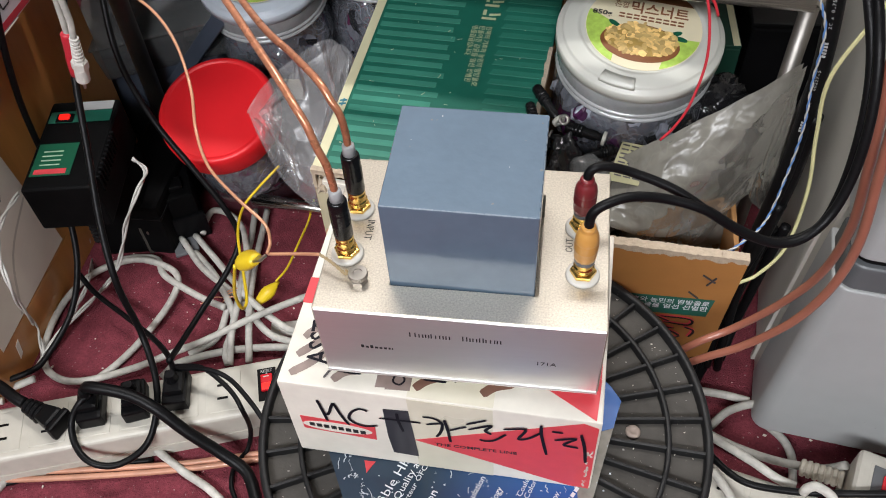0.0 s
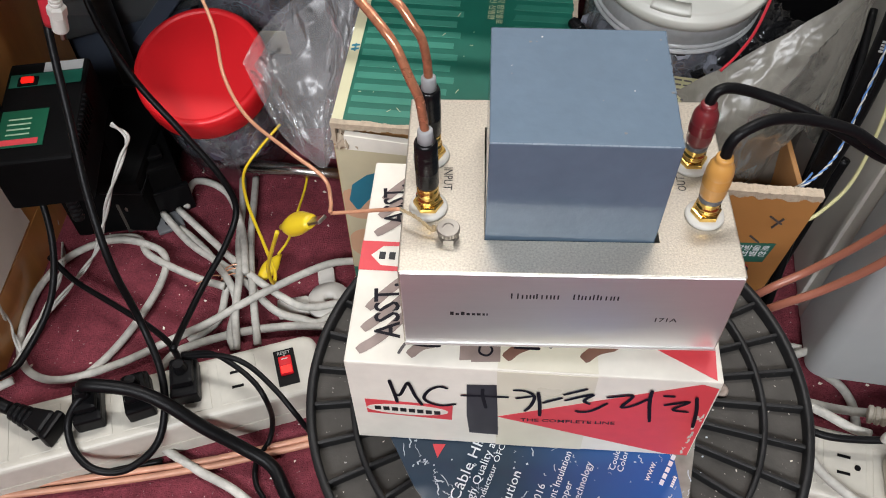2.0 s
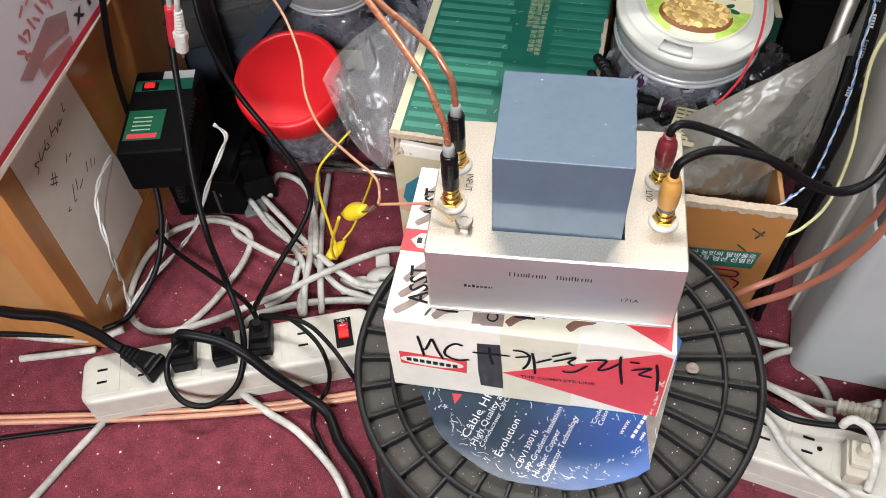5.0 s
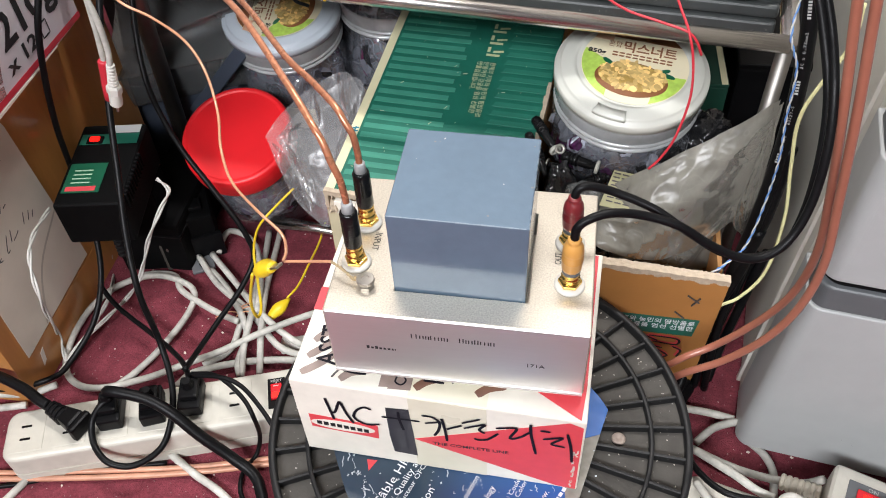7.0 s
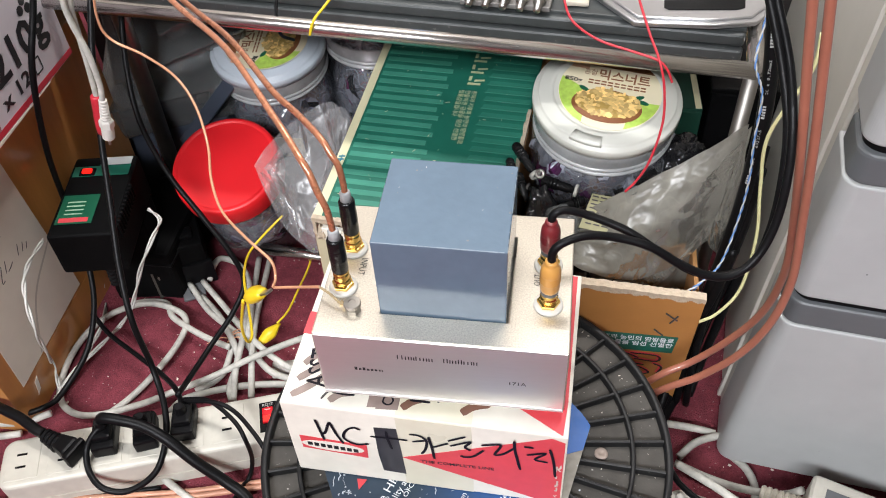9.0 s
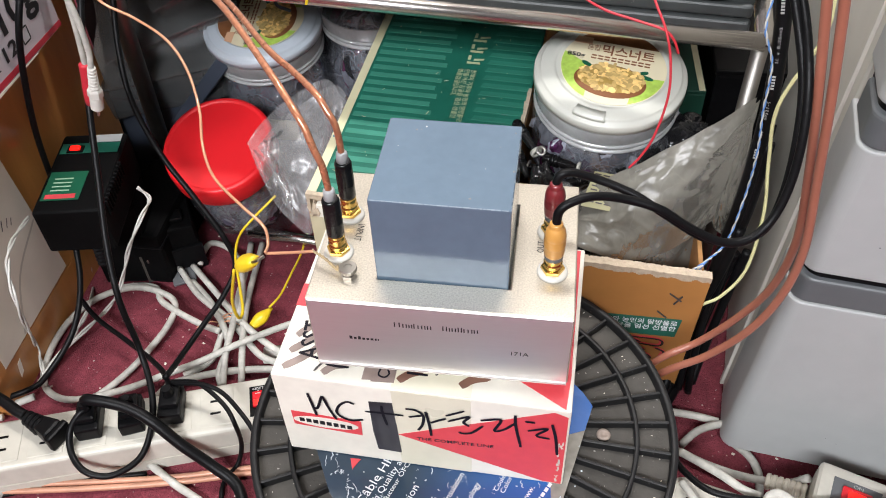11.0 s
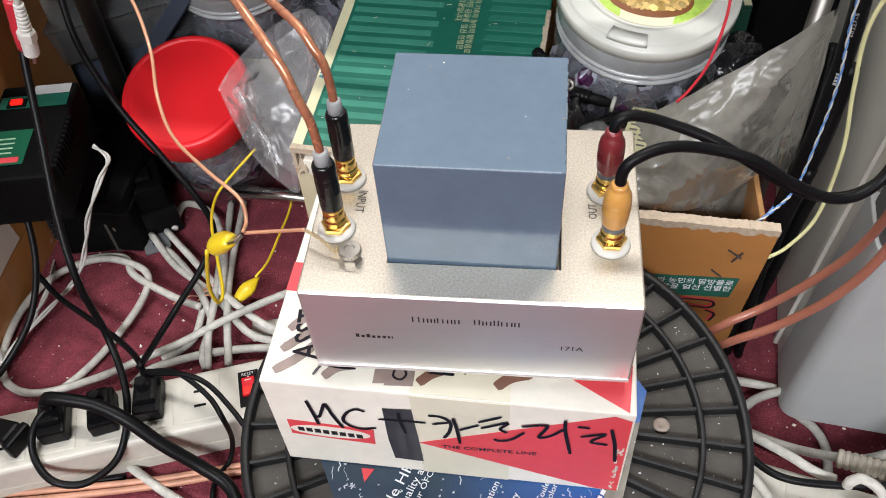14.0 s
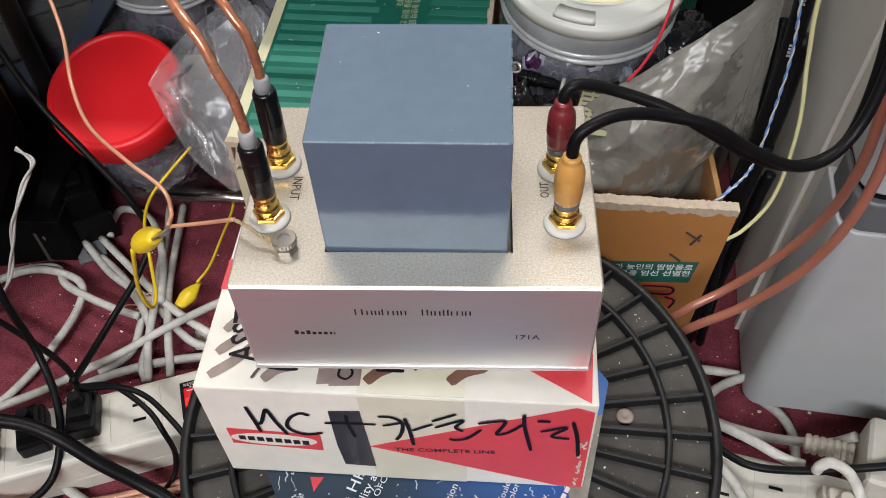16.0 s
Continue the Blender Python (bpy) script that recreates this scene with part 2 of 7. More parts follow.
BOWL = mat("brown_bowl_print", (0.22, 0.085, 0.032), 0.4, var=0.3, scale=150)
NUTS = mat("nut_print", (0.70, 0.48, 0.18), 0.45, var=0.3, scale=300, island=0.45)
NUTBED = mat("nut_shade_print", (0.40, 0.26, 0.07), 0.45, var=0.5, scale=260)
DARKGREEN = mat("dark_green_print", (0.014, 0.130, 0.088), 0.40, var=0.15, stain=0.15, coat=0.35)
GREENPALE = mat("pale_green_print", (0.36, 0.55, 0.36), 0.5, var=0.1)
CREAMPRINT = mat("cream_print", (0.66, 0.62, 0.40), 0.5, var=0.1)
PEACH = mat("peach_fruit_print", (0.62, 0.36, 0.22), 0.5, var=0.15, scale=40)
TEAL = mat("teal_print", (0.02, 0.18, 0.26), 0.5, var=0.15)
NAVY = mat("navy_label", (0.022, 0.042, 0.068), 0.32, var=0.3, scale=40, stain=0.3, coat=0.40, bump=0.45, bscale=48, spec=0.3)
LETTER = mat("white_print", (0.78, 0.80, 0.82), 0.4, var=0.05)
SCUFFGLARE = mat("pale_scuff_and_glare", (0.50, 0.54, 0.58), 0.5, var=0.4, scale=300)
GREYCARD = mat("grey_board", (0.27, 0.25, 0.215), 0.85, var=0.3, scale=200, stain=0.3)
# Unseen walls: dark against bounced light, the back one pale for reflections.
WALL = mat("bounce_cutting_wall", (0.14, 0.132, 0.128), 0.9, var=0.05, scale=8)
BACKWALL = mat("reflecting_wall", (0.58, 0.535, 0.48), 0.9, var=0.06, scale=8)
PLUGRED = mat("maroon_plug", (0.17, 0.018, 0.022), 0.32, var=0.12, coat=0.3)
PLUGTAN = mat("tan_plug", (0.58, 0.29, 0.07), 0.32, var=0.12, coat=0.3)
GLOWRED = mat("lit_red_switch", (1.0, 0.016, 0.010), 0.3, var=0.1, emit=0.9)
REDSWITCH = mat("red_switch", (0.55, 0.012, 0.02), 0.25, var=0.1, emit=0.15)
CLEAR = film("clear_jar", (0.97, 0.98, 0.99), (0.45, 0.48, 0.52), 0.03, 0.02, 0.06, 0.1, 40)
BAGGREY = film("grey_film", (0.82, 0.82, 0.79), (0.28, 0.27, 0.235), 0.42, 0.025, 0.34, 0.38, 34, (1, 0.7, 0.7))
LIDBAND = film("milky_band", (0.90, 0.91, 0.92), (0.70, 0.72, 0.72), 0.50, 0.10, 0.12, 0.1, 40)
SMOKY = film("smoky_clear_plastic", (0.62, 0.63, 0.63), (0.26, 0.27, 0.27), 0.30, 0.06, 0.22, 0.3, 25)
BAGDULL = film("dull_grey_film", (0.84, 0.84, 0.81), (0.215, 0.206, 0.176), 0.86, 0.011, 0.26, 0.38, 62, (1, 0.7, 0.7), 0.10)
BAGHAZE = film("hazy_film", (0.97, 0.97, 0.97), (0.56, 0.55, 0.55), 0.22, 0.014, 0.24, 0.05, 30, (1, 0.8, 0.5))
CHARGERBLACK = mat("dull_black_plastic", (0.0040, 0.0040, 0.0042), 0.6, var=0.3, scale=80, bump=0.06, spec=0.06)
BAGBLACK = mat("black_film", (0.012, 0.012, 0.013), 0.16, var=0.3, scale=60, bump=0.6, bscale=120)
INSIDE = mat("mixed_parts_and_glints", (0.10, 0.10, 0.12), 0.16, var=0.8, scale=90, stain=0.8, bump=1.0, bscale=110)
n, l, b = node_of(INSIDE)
vo, ra, tcv = n.new("ShaderNodeTexVoronoi"), n.new("ShaderNodeValToRGB"), n.new("ShaderNodeTexCoord")
vo.inputs["Scale"].default_value = 95.0
l.new(tcv.outputs["Object"], vo.inputs["Vector"])
ra.color_ramp.interpolation = "CONSTANT"
# Grey-white cells are glints off the wrapping, put into the colour.
for at, col in ((0.0, (0.012, 0.012, 0.014, 1)), (0.26, (0.14, 0.14, 0.20, 1)), (0.46, (0.16, 0.020, 0.09, 1)), (0.58, (0.05, 0.05, 0.06, 1)), (0.72, (0.32, 0.33, 0.38, 1))):
    e = ra.color_ramp.elements.new(at) if at else ra.color_ramp.elements[0]
    e.position, e.color = at, col
ra.color_ramp.elements[len(ra.color_ramp.elements) - 1].color = (0.30, 0.31, 0.33, 1)
sep = n.new("ShaderNodeSeparateColor")
l.new(vo.outputs["Color"], sep.inputs[0])
l.new(sep.outputs[0], ra.inputs["Fac"])
l.new(ra.outputs["Color"], b.inputs["Base Color"])
WRAP = film("crinkled_wrap", (0.95, 0.96, 0.98), (0.66, 0.68, 0.76), 0.26, 0.26, 0.10, 1.0, 62, (1, 1, 1), 0.30)
PURPLE = mat("purple_part", (0.10, 0.022, 0.09), 0.25, var=0.3)
PACKET = mat("crinkled_packet", (0.48, 0.49, 0.56), 0.14, var=0.4, scale=120, stain=0.5, objrand=0.6, coat=0.8, bump=0.5, bscale=160)
TRAYBLUE = mat("blue_grey_plastic", (0.050, 0.062, 0.085), 0.4, var=0.2, scale=30)
REELSILVER = mat("silver_reel", (0.54, 0.54, 0.55), 0.30, 0.9, var=0.06)
TERRA = mat("rust_washer", (0.27, 0.215, 0.18), 0.7, var=0.3, scale=300)
CABLEPRINT = mat("worn_white_print", (0.45, 0.45, 0.43), 0.6, var=0.4, scale=500)
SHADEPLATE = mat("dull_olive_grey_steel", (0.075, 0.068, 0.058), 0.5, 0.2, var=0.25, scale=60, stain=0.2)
TERRAGREY = mat("dull_grey_steel", (0.20, 0.19, 0.18), 0.5, 0.4, var=0.15)
SHADEBOARD = mat("under_rack_dark", (0.02, 0.019, 0.018), 0.9, var=0.3, scale=30)
BRAID = mat("tan_braid", (0.42, 0.32, 0.18), 0.5, 0.3, var=0.3, scale=400)
GROMMET = mat("grey_collar", (0.34, 0.345, 0.345), 0.4, var=0.05)
GREENSTRIPE = mat("mid_green_print", (0.048, 0.235, 0.165), 0.40, var=0.15, scale=60, stain=0.2, coat=0.35)
GREENFAINT = mat("faint_green_print", (0.028, 0.175, 0.120), 0.40, var=0.15, scale=60, stain=0.2, coat=0.35)
PALETEXT = mat("pale_text_print", (0.42, 0.47, 0.27), 0.5, var=0.12)
GREENDEEP = mat("deep_green_print", (0.012, 0.12, 0.080), 0.4, var=0.1, coat=0.35)
# Green print darkened: the shade under the rack is in its colour.
GREENSHADED = mat("shaded_green_print", (0.006, 0.045, 0.028), 0.5, var=0.2, scale=40, stain=0.2)
DARKGREEN2 = mat("green_sticker", (0.010, 0.105, 0.055), 0.35, var=0.1)
PICGROUND = mat("cream_picture_print", (0.56, 0.50, 0.33), 0.5, var=0.1, scale=50, stain=0.15)
TAGPAPER = mat("yellowed_paper", (0.38, 0.36, 0.20), 0.6, var=0.1, scale=80)


# ---- mesh helpers ----
def part(name, bm, material, parent=None, label="", smooth=False):
    me = bpy.data.meshes.new(name)
    bm.normal_update()
    bm.to_mesh(me)
    bm.free()
    me.materials.append(material)
    if smooth:
        me.polygons.foreach_set("use_smooth", [True] * len(me.polygons))
    ob = new(name, me)
    if parent is not None:
        ob.parent = parent
    if label:
        tagged(ob, label)
    return ob


def thing(name, m, label, category, group="", kind=""):
    ob = new(name)
    ob.empty_display_size = 0.02
    ob.matrix_world = m
    return tagged(ob, label, category, group, kind)


def box(bm, x0, x1, y0, y1, z0, z1, bevel=0.0, seg=2, m=None):
    made = bmesh.ops.create_cube(bm, size=1.0)
    mm = Matrix.Translation(((x0 + x1) / 2, (y0 + y1) / 2, (z0 + z1) / 2)) @ Matrix.Diagonal((x1 - x0, y1 - y0, z1 - z0, 1))
    bmesh.ops.transform(bm, matrix=(m @ mm) if m else mm, verts=made["verts"])
    if bevel:
        edges = list({e for v in made["verts"] for e in v.link_edges})
        bmesh.ops.bevel(bm, geom=edges, offset=bevel, segments=seg, affect="EDGES", profile=0.6)
    return bm


def boxes(*args, bevel=0.0, seg=2):
    bm = bmesh.new()
    for a in args:
        box(bm, *a, bevel=bevel, seg=seg)
    return bm


def lathe(profile, seg=40, m=None, bm=None):
    bm = bm or bmesh.new()
    rings = []
    for r, z in profile:
        if r < 1e-6:
            rings.append([bm.verts.new((m @ Vector((0, 0, z))) if m else (0, 0, z))])
        else:
            ring = []
            for k in range(seg):
                a = 2 * math.pi * k / seg
                p = Vector((r * math.cos(a), r * math.sin(a), z))
                ring.append(bm.verts.new(m @ p if m else p))
            rings.append(ring)
    for a, b in zip(rings, rings[1:]):
        for k in range(seg):
            j = (k + 1) % seg
            if len(a) == 1 and len(b) == 1:
                continue
            if len(a) == 1:
                bm.faces.new((a[0], b[j], b[k]))
            elif len(b) == 1:
                bm.faces.new((a[k], a[j], b[0]))
            else:
                bm.faces.new((a[k], a[j], b[j], b[k]))
    return bm


def spline(pts, res=8):
    p = [Vector(q) for q in pts]
    p = [2 * p[0] - p[1]] + p + [2 * p[-1] - p[-2]]
    out = []
    for i in range(1, len(p) - 2):
        for k in range(res):
            t = k / res
            a, b, c, d = p[i - 1], p[i], p[i + 1], p[i + 2]
            out.append(0.5 * (2 * b + (c - a) * t + (2 * a - 5 * b + 4 * c - d) * t * t + (3 * b - a - 3 * c + d) * t ** 3))
    out.append(p[-2])
    return out


def tube(pts, r, seg=10, res=8, bm=None, straight=False, taper=None):
    bm = bm or bmesh.new()
    path = [Vector(q) for q in pts] if straight else spline(pts, res)
    up = Vector((0.13, 0.21, 1)).normalized()
    rings = []
    for i, p in enumerate(path):
        d = (path[min(i + 1, len(path) - 1)] - path[max(i - 1, 0)])
        d = d.normalized() if d.length > 1e-9 else Vector((0, 0, 1))
        side = up - d * up.dot(d)
        if side.length < 1e-3:
            side = Vector((1, 0, 0)) - d * d.x
        side.normalize()
        up = side
        other = d.cross(side)
        rr = r * (taper(i / (len(path) - 1)) if taper else 1)
        rings.append([bm.verts.new(p + rr * (math.cos(2 * math.pi * k / seg) * side + math.sin(2 * math.pi * k / seg) * other)) for k in range(seg)])
    for a, b in zip(rings, rings[1:]):
        for k in range(seg):
            bm.faces.new((a[k], a[(k + 1) % seg], b[(k + 1) % seg], b[k]))
    bm.faces.new(list(reversed(rings[0])))
    bm.faces.new(rings[-1])
    return bm


def twisted(pts, r, gap, turns, side=0):
    path = spline(pts, 14)
    out = []
    up = Vector((0.2, 0.3, 1)).normalized()
    for i, p in enumerate(path):
        d = (path[min(i + 1, len(path) - 1)] - path[max(i - 1, 0)]).normalized()
        s = (up - d * up.dot(d)).normalized()
        up = s
        a = turns * 2 * math.pi * i / (len(path) - 1) + math.pi * side
        out.append(p + gap * (math.cos(a) * s + math.sin(a) * d.cross(s)))
    return tube(out, r, 7, straight=True)


def sheet(poly, z0, z1, m=None, bm=None):
    """A flat plate with the outline poly, from z0 to z1."""
    bm = bm or bmesh.new()
    lo = [bm.verts.new(m @ Vector((x, y, z0)) if m else (x, y, z0)) for x, y in poly]
    hi = [bm.verts.new(m @ Vector((x, y, z1)) if m else (x, y, z1)) for x, y in poly]
    n = len(poly)
    bm.faces.new(list(reversed(lo)))
    bm.faces.new(hi)
    for k in range(n):
        bm.faces.new((lo[k], lo[(k + 1) % n], hi[(k + 1) % n], hi[k]))
    bmesh.ops.recalc_face_normals(bm, faces=bm.faces)
    return bm


def ribbon(pts, w, z0, z1, m=None, bm=None, res=5):
    """A pen stroke: a flat band of width w along pts."""
    bm = bm or bmesh.new()
    path = [v.to_2d() for v in spline([(x, y, 0) for x, y in pts], res)]
    left, right = [], []
    for i, p in enumerate(path):
        d = path[min(i + 1, len(path) - 1)] - path[max(i - 1, 0)]
        d = d.normalized() if d.length > 1e-9 else Vector((1, 0))
        s = Vector((-d.y, d.x)) * w / 2 * (0.75 if i in (0, len(path) - 1) else 1)
        left.append(p + s), right.append(p - s)
    a = [bm.verts.new(m @ Vector((q.x, q.y, z1)) if m else (q.x, q.y, z1)) for q in left]
    b = [bm.verts.new(m @ Vector((q.x, q.y, z1)) if m else (q.x, q.y, z1)) for q in right]
    for k in range(len(a) - 1):
        bm.faces.new((a[k], b[k], b[k + 1], a[k + 1]))
    return bm


def lettering(body, size, m, width=None, bold=0.0):
    """Letters as a thin mesh, their base line along x from the origin of m."""
    cu = bpy.data.curves.new("letters", "FONT")
    cu.body, cu.size, cu.offset, cu.extrude, cu.resolution_u = body, size, bold, 0.00004, 2
    ob = new("letters", cu)
    me = bpy.data.meshes.new_from_object(ob.evaluated_get(bpy.context.evaluated_depsgraph_get()))
    bpy.data.objects.remove(ob)
    bm = bmesh.new()
    bm.from_mesh(me)
    bpy.data.meshes.remove(me)
    if width and bm.verts:
        wide = max(v.co.x for v in bm.verts)
        bmesh.ops.scale(bm, vec=(width / wide, 1, 1), verts=bm.verts)
    bmesh.ops.transform(bm, matrix=m, verts=bm.verts)
    return bm


def disc(r, n=32, ry=None, cx=0.0, cy=0.0):
    return [(cx + r * math.cos(2 * math.pi * k / n), cy + (ry or r) * math.sin(2 * math.pi * k / n)) for k in range(n)]


def drape(top, low, out, bulge, folds, depth, seed, nu=96, nv=72):
    """A thin crumpled film hung between an upper and a lower rim, with sharp creases at several sizes."""
    bm = bmesh.new()
    a, b = spline(top, 10), spline(low, 10)
    o = Vector(out).normalized()
    rows = []
    for j in range(nv + 1):
        v = j / nv
        row = []
        for i in range(nu + 1):
            u = i / nu
            fa, fb = u * (len(a) - 1), u * (len(b) - 1)
            ka, kb = min(int(fa), len(a) - 2), min(int(fb), len(b) - 2)
            p = a[ka].lerp(a[ka + 1], fa - ka).lerp(b[kb].lerp(b[kb + 1], fb - kb), v)
            q = Vector((u * 1.2 - 0.4 * v, v, seed))
            q += 0.25 * Vector((noise.noise(q * 1.7), noise.noise(q * 1.7 + Vector((5, 0, 0))), 0))
            h = 0.0
            for size, part_of in ((folds, 0.64), (folds * 2.1, 0.24), (folds * 4.7, 0.09), (folds * 9.3, 0.03)):
                h += part_of * (0.45 - 2.2 * abs(noise.noise(Vector((q.x * size * 1.2 + q.y * size * 0.3, q.y * size * 0.95 - q.x * size * 0.2, q.z + size)))))
            edge = min(1.0, 6 * u, 6 * (1 - u), 6 * v + 0.25, 6 * (1 - v) + 0.25)
            h = bulge * math.sin(math.pi * u) * math.sin(math.pi * (0.10 + 0.85 * v)) + edge * depth * h
            slip = 0.0012 * Vector((noise.noise((u * 7, v * 7, seed)), noise.noise((u * 7, v * 7, seed + 4)), noise.noise((u * 7, v * 7, seed + 8))))
            row.append(bm.verts.new(p + o * h + slip))
        rows.append(row)
    for j in range(nv):
        for i in range(nu):
            bm.faces.new((rows[j][i], rows[j][i + 1], rows[j + 1][i + 1], rows[j + 1][i]))
    return bm


def crumple(size, m, seed, amount=0.25, sub=4, sharp=5.0, floor=None):
    """A creased film: a ball pulled to size, with ridged folds."""
    bm = bmesh.new()
    bmesh.ops.create_icosphere(bm, subdivisions=sub, radius=1.0)
    off = Vector((seed * 3.1, seed * 1.7, seed * 0.9))
    for v in bm.verts:
        p = v.co.normalized()
        k = 1 + amount * (noise.noise(p * 1.6 + off) + 0.6 * (0.5 - abs(noise.noise(p * sharp + off))) + 0.35 * (0.5 - abs(noise.noise(p * sharp * 2.3 + off))))
        q = Vector((p.x * size[0], p.y * size[1], p.z * size[2])) * k
        v.co = m @ q
        if floor is not None:
            v.co.z = max(v.co.z, floor)
    return bm


def peaked(bm, centre, peak, power=3.0):
    """Pulls a film out to one peak."""
    c, d = Vector(centre), Vector(peak) - Vector(centre)
    n = d.normalized()
    for v in bm.verts:
        w = (v.co - c)
        k = max(0.0, w.normalized().dot(n)) ** power if w.length > 1e-6 else 0.0
        v.co = v.co.lerp(Vector(peak), 0.85 * k)
    return bm


def shade_to(m, col, axis, lo, hi):
    """Lets the colour of m pass to col along an axis of the object."""
    n, l, b = node_of(m)
    old = b.inputs["Base Color"].links[0].from_socket
    tc, sp, mr, mx = n.new("ShaderNodeTexCoord"), n.new("ShaderNodeSeparateXYZ"), n.new("ShaderNodeMapRange"), n.new("ShaderNodeMix")
    l.new(tc.outputs["Object"], sp.inputs[0])
    l.new(sp.outputs[axis], mr.inputs["Value"])
    mr.inputs["From Min"].default_value, mr.inputs["From Max"].default_value = lo, hi
    mx.data_type = "RGBA"
    l.new(mr.outputs["Result"], mx.inputs["Factor"])
    l.new(old, mx.inputs["A"])
    mx.inputs["B"].default_value = (*col, 1)
    l.new(mx.outputs["Result"], b.inputs["Base Color"])


def across(p, q):
    """A frame on a horizontal sheet: origin p, x axis towards q."""
    a = math.degrees(math.atan2(q[1] - p[1], q[0] - p[0]))
    return a, math.hypot(q[0] - p[0], q[1] - p[1])


# ---- room ----
def slab(name, x0, x1, y0, y1, z0, z1, material, label):
    return tagged(part(name, boxes((x0, x1, y0, y1, z0, z1)), material), label, "room", kind="structure")


slab("floor", -1.8, 1.8, -2.6, 0.95, FLOOR - 0.1, FLOOR, CARPET, "maroon carpet floor with white specks of dust")
slab("wall_north", -1.8, 1.8, 0.95, 1.05, FLOOR - 0.1, 2.42, BACKWALL, "unseen wall behind the rack, pale to brighten the metal's reflections")
slab("wall_south", -1.8, 1.8, -2.7, -2.6, FLOOR - 0.1, 2.42, WALL, "unseen wall, dark to cut bounced light")
slab("wall_west", -1.9, -1.8, -2.7, 1.05, FLOOR - 0.1, 2.42, WALL, "unseen wall, dark to cut bounced light")
slab("wall_east", 1.8, 1.9, -2.7, 1.05, FLOOR - 0.1, 2.42, WALL, "unseen wall, dark to cut bounced light")
slab("ceiling", -1.9, 1.9, -2.7, 1.05, 2.42, 2.5, WALL, "unseen ceiling, dark to cut bounced light")

# ---- cable spool used as a stand ----
def rca(place, plug, collar_mat, barrel_mat, tan=False, tilt=(0, 0)):
    """A phono socket with its plug standing in it."""
    x, y, z = place
    t = thing("phono_plug", pose(x, y, z, *tilt), plug[0], "plug", "phono plugs on the transformer")
    part("washer", lathe([(0, 0), (0.0088, 0), (0.0092, 0.0008), (0.0088, 0.0022), (0.0066, 0.0030), (0, 0.0030)], 28), WHITEN, t, "white nylon washer", True)
    bm = lathe([(0, 0.0030), (0.0070, 0.0030), (0.0072, 0.0036), (0.0070, 0.0054), (0.0058, 0.0058), (0, 0.0058)], 6)
    part("hex_nut", bm, GOLD, t, "gold hexagonal nut")
    prof = [(0, 0.0056), (0.0052, 0.0058), (0.0054, 0.0066), (0.0048, 0.0072), (0.0055, 0.0080), (0.0056, 0.0094), (0.0049, 0.0100), (0.0051, 0.0106), (0.0051, 0.0150), (0.0047, 0.0156), (0.0051, 0.0162), (0.0051, 0.0176), (0, 0.0176)]
    part("gold_shell", lathe(prof, 28), GOLD, t, "gold-plated shell", True)
    if tan:
        part("dark_ring", lathe([(0.0049, 0.0128), (0.0054, 0.0130), (0.0054, 0.0158), (0.0049, 0.0160)], 28), GREYDARK, t, "dark steel ring", True)
        prof = [(0, 0.0155), (0.0050, 0.0156), (0.0057, 0.0162), (0.0060, 0.0185), (0.0061, 0.0235)]
        for k in range(4):
            prof += [(0.0063, 0.0241 + k * 0.0013), (0.0058, 0.0247 + k * 0.0013)]
        prof += [(0.0062, 0.0298), (0.0062, 0.0312), (0.0057, 0.0345), (0.0044, 0.0372), (0.0038, 0.0378), (0.0040, 0.0386), (0.0038, 0.0402), (0.0028, 0.0408), (0, 0.0408)]
        part("grip", lathe(prof, 30), barrel_mat, t, "", True)
    else:
        prof = [(0, 0.0170), (0.0050, 0.0171), (0.0053, 0.0178), (0.0053, 0.0270)]
        for k in range(8):
            prof += [(0.0054, 0.0276 + k * 0.0011), (0.00522, 0.0281 + k * 0.0011)]
        prof += [(0.0053, 0.0372), (0.0053, 0.0432), (0.0047, 0.0448), (0.0036, 0.0450), (0, 0.0450)]
        part("barrel", lathe(prof, 30), barrel_mat, t, "", True)
        part("collar", lathe([(0.0032, 0.0446), (0.0037, 0.0450), (0.0034, 0.0512), (0.0027, 0.0520), (0, 0.0520)], 22), collar_mat, t, "light grey collar", True)
    return t


SP = (0.0087, 0.0316)
spool = thing("cable_spool", pose(SP[0], SP[1], FLOOR), "large black plastic cable spool standing on the carpet", "spool")
TOPZ = 0.1416 - FLOOR
part("bottom_flange", lathe([(0, 0), (0.150, 0), (0.153, 0.003), (0.153, 0.010), (0.150, 0.012), (0, 0.012)], 72), RIBBLACK, spool)
part("barrel", lathe([(0.078, 0.012), (0.078, TOPZ - 0.012)], 56), RIBBLACK, spool, "", True)
part("flange_plate", lathe([(0, TOPZ - 0.0125), (0.1500, TOPZ - 0.0125), (0.1500, TOPZ - 0.0085), (0, TOPZ - 0.0085)], 96), RIBDUST, spool, "dusty grey plate of the flange")
part("rim", lathe([(0.1485, TOPZ - 0.0130), (0.1530, TOPZ - 0.0130), (0.1536, TOPZ - 0.0115), (0.1536, TOPZ - 0.0012), (0.1525, TOPZ), (0.1495, TOPZ), (0.1485, TOPZ - 0.001), (0.1485, TOPZ - 0.0130)], 96), RIBBLACK, spool, "", True)
part("middle_ring", lathe([(0.1235, TOPZ - 0.009), (0.1235, TOPZ - 0.0020), (0.1242, TOPZ - 0.0015), (0.1262, TOPZ - 0.0015), (0.1268, TOPZ - 0.0020), (0.1268, TOPZ - 0.009)], 96), RIBBLACK, spool, "", True)
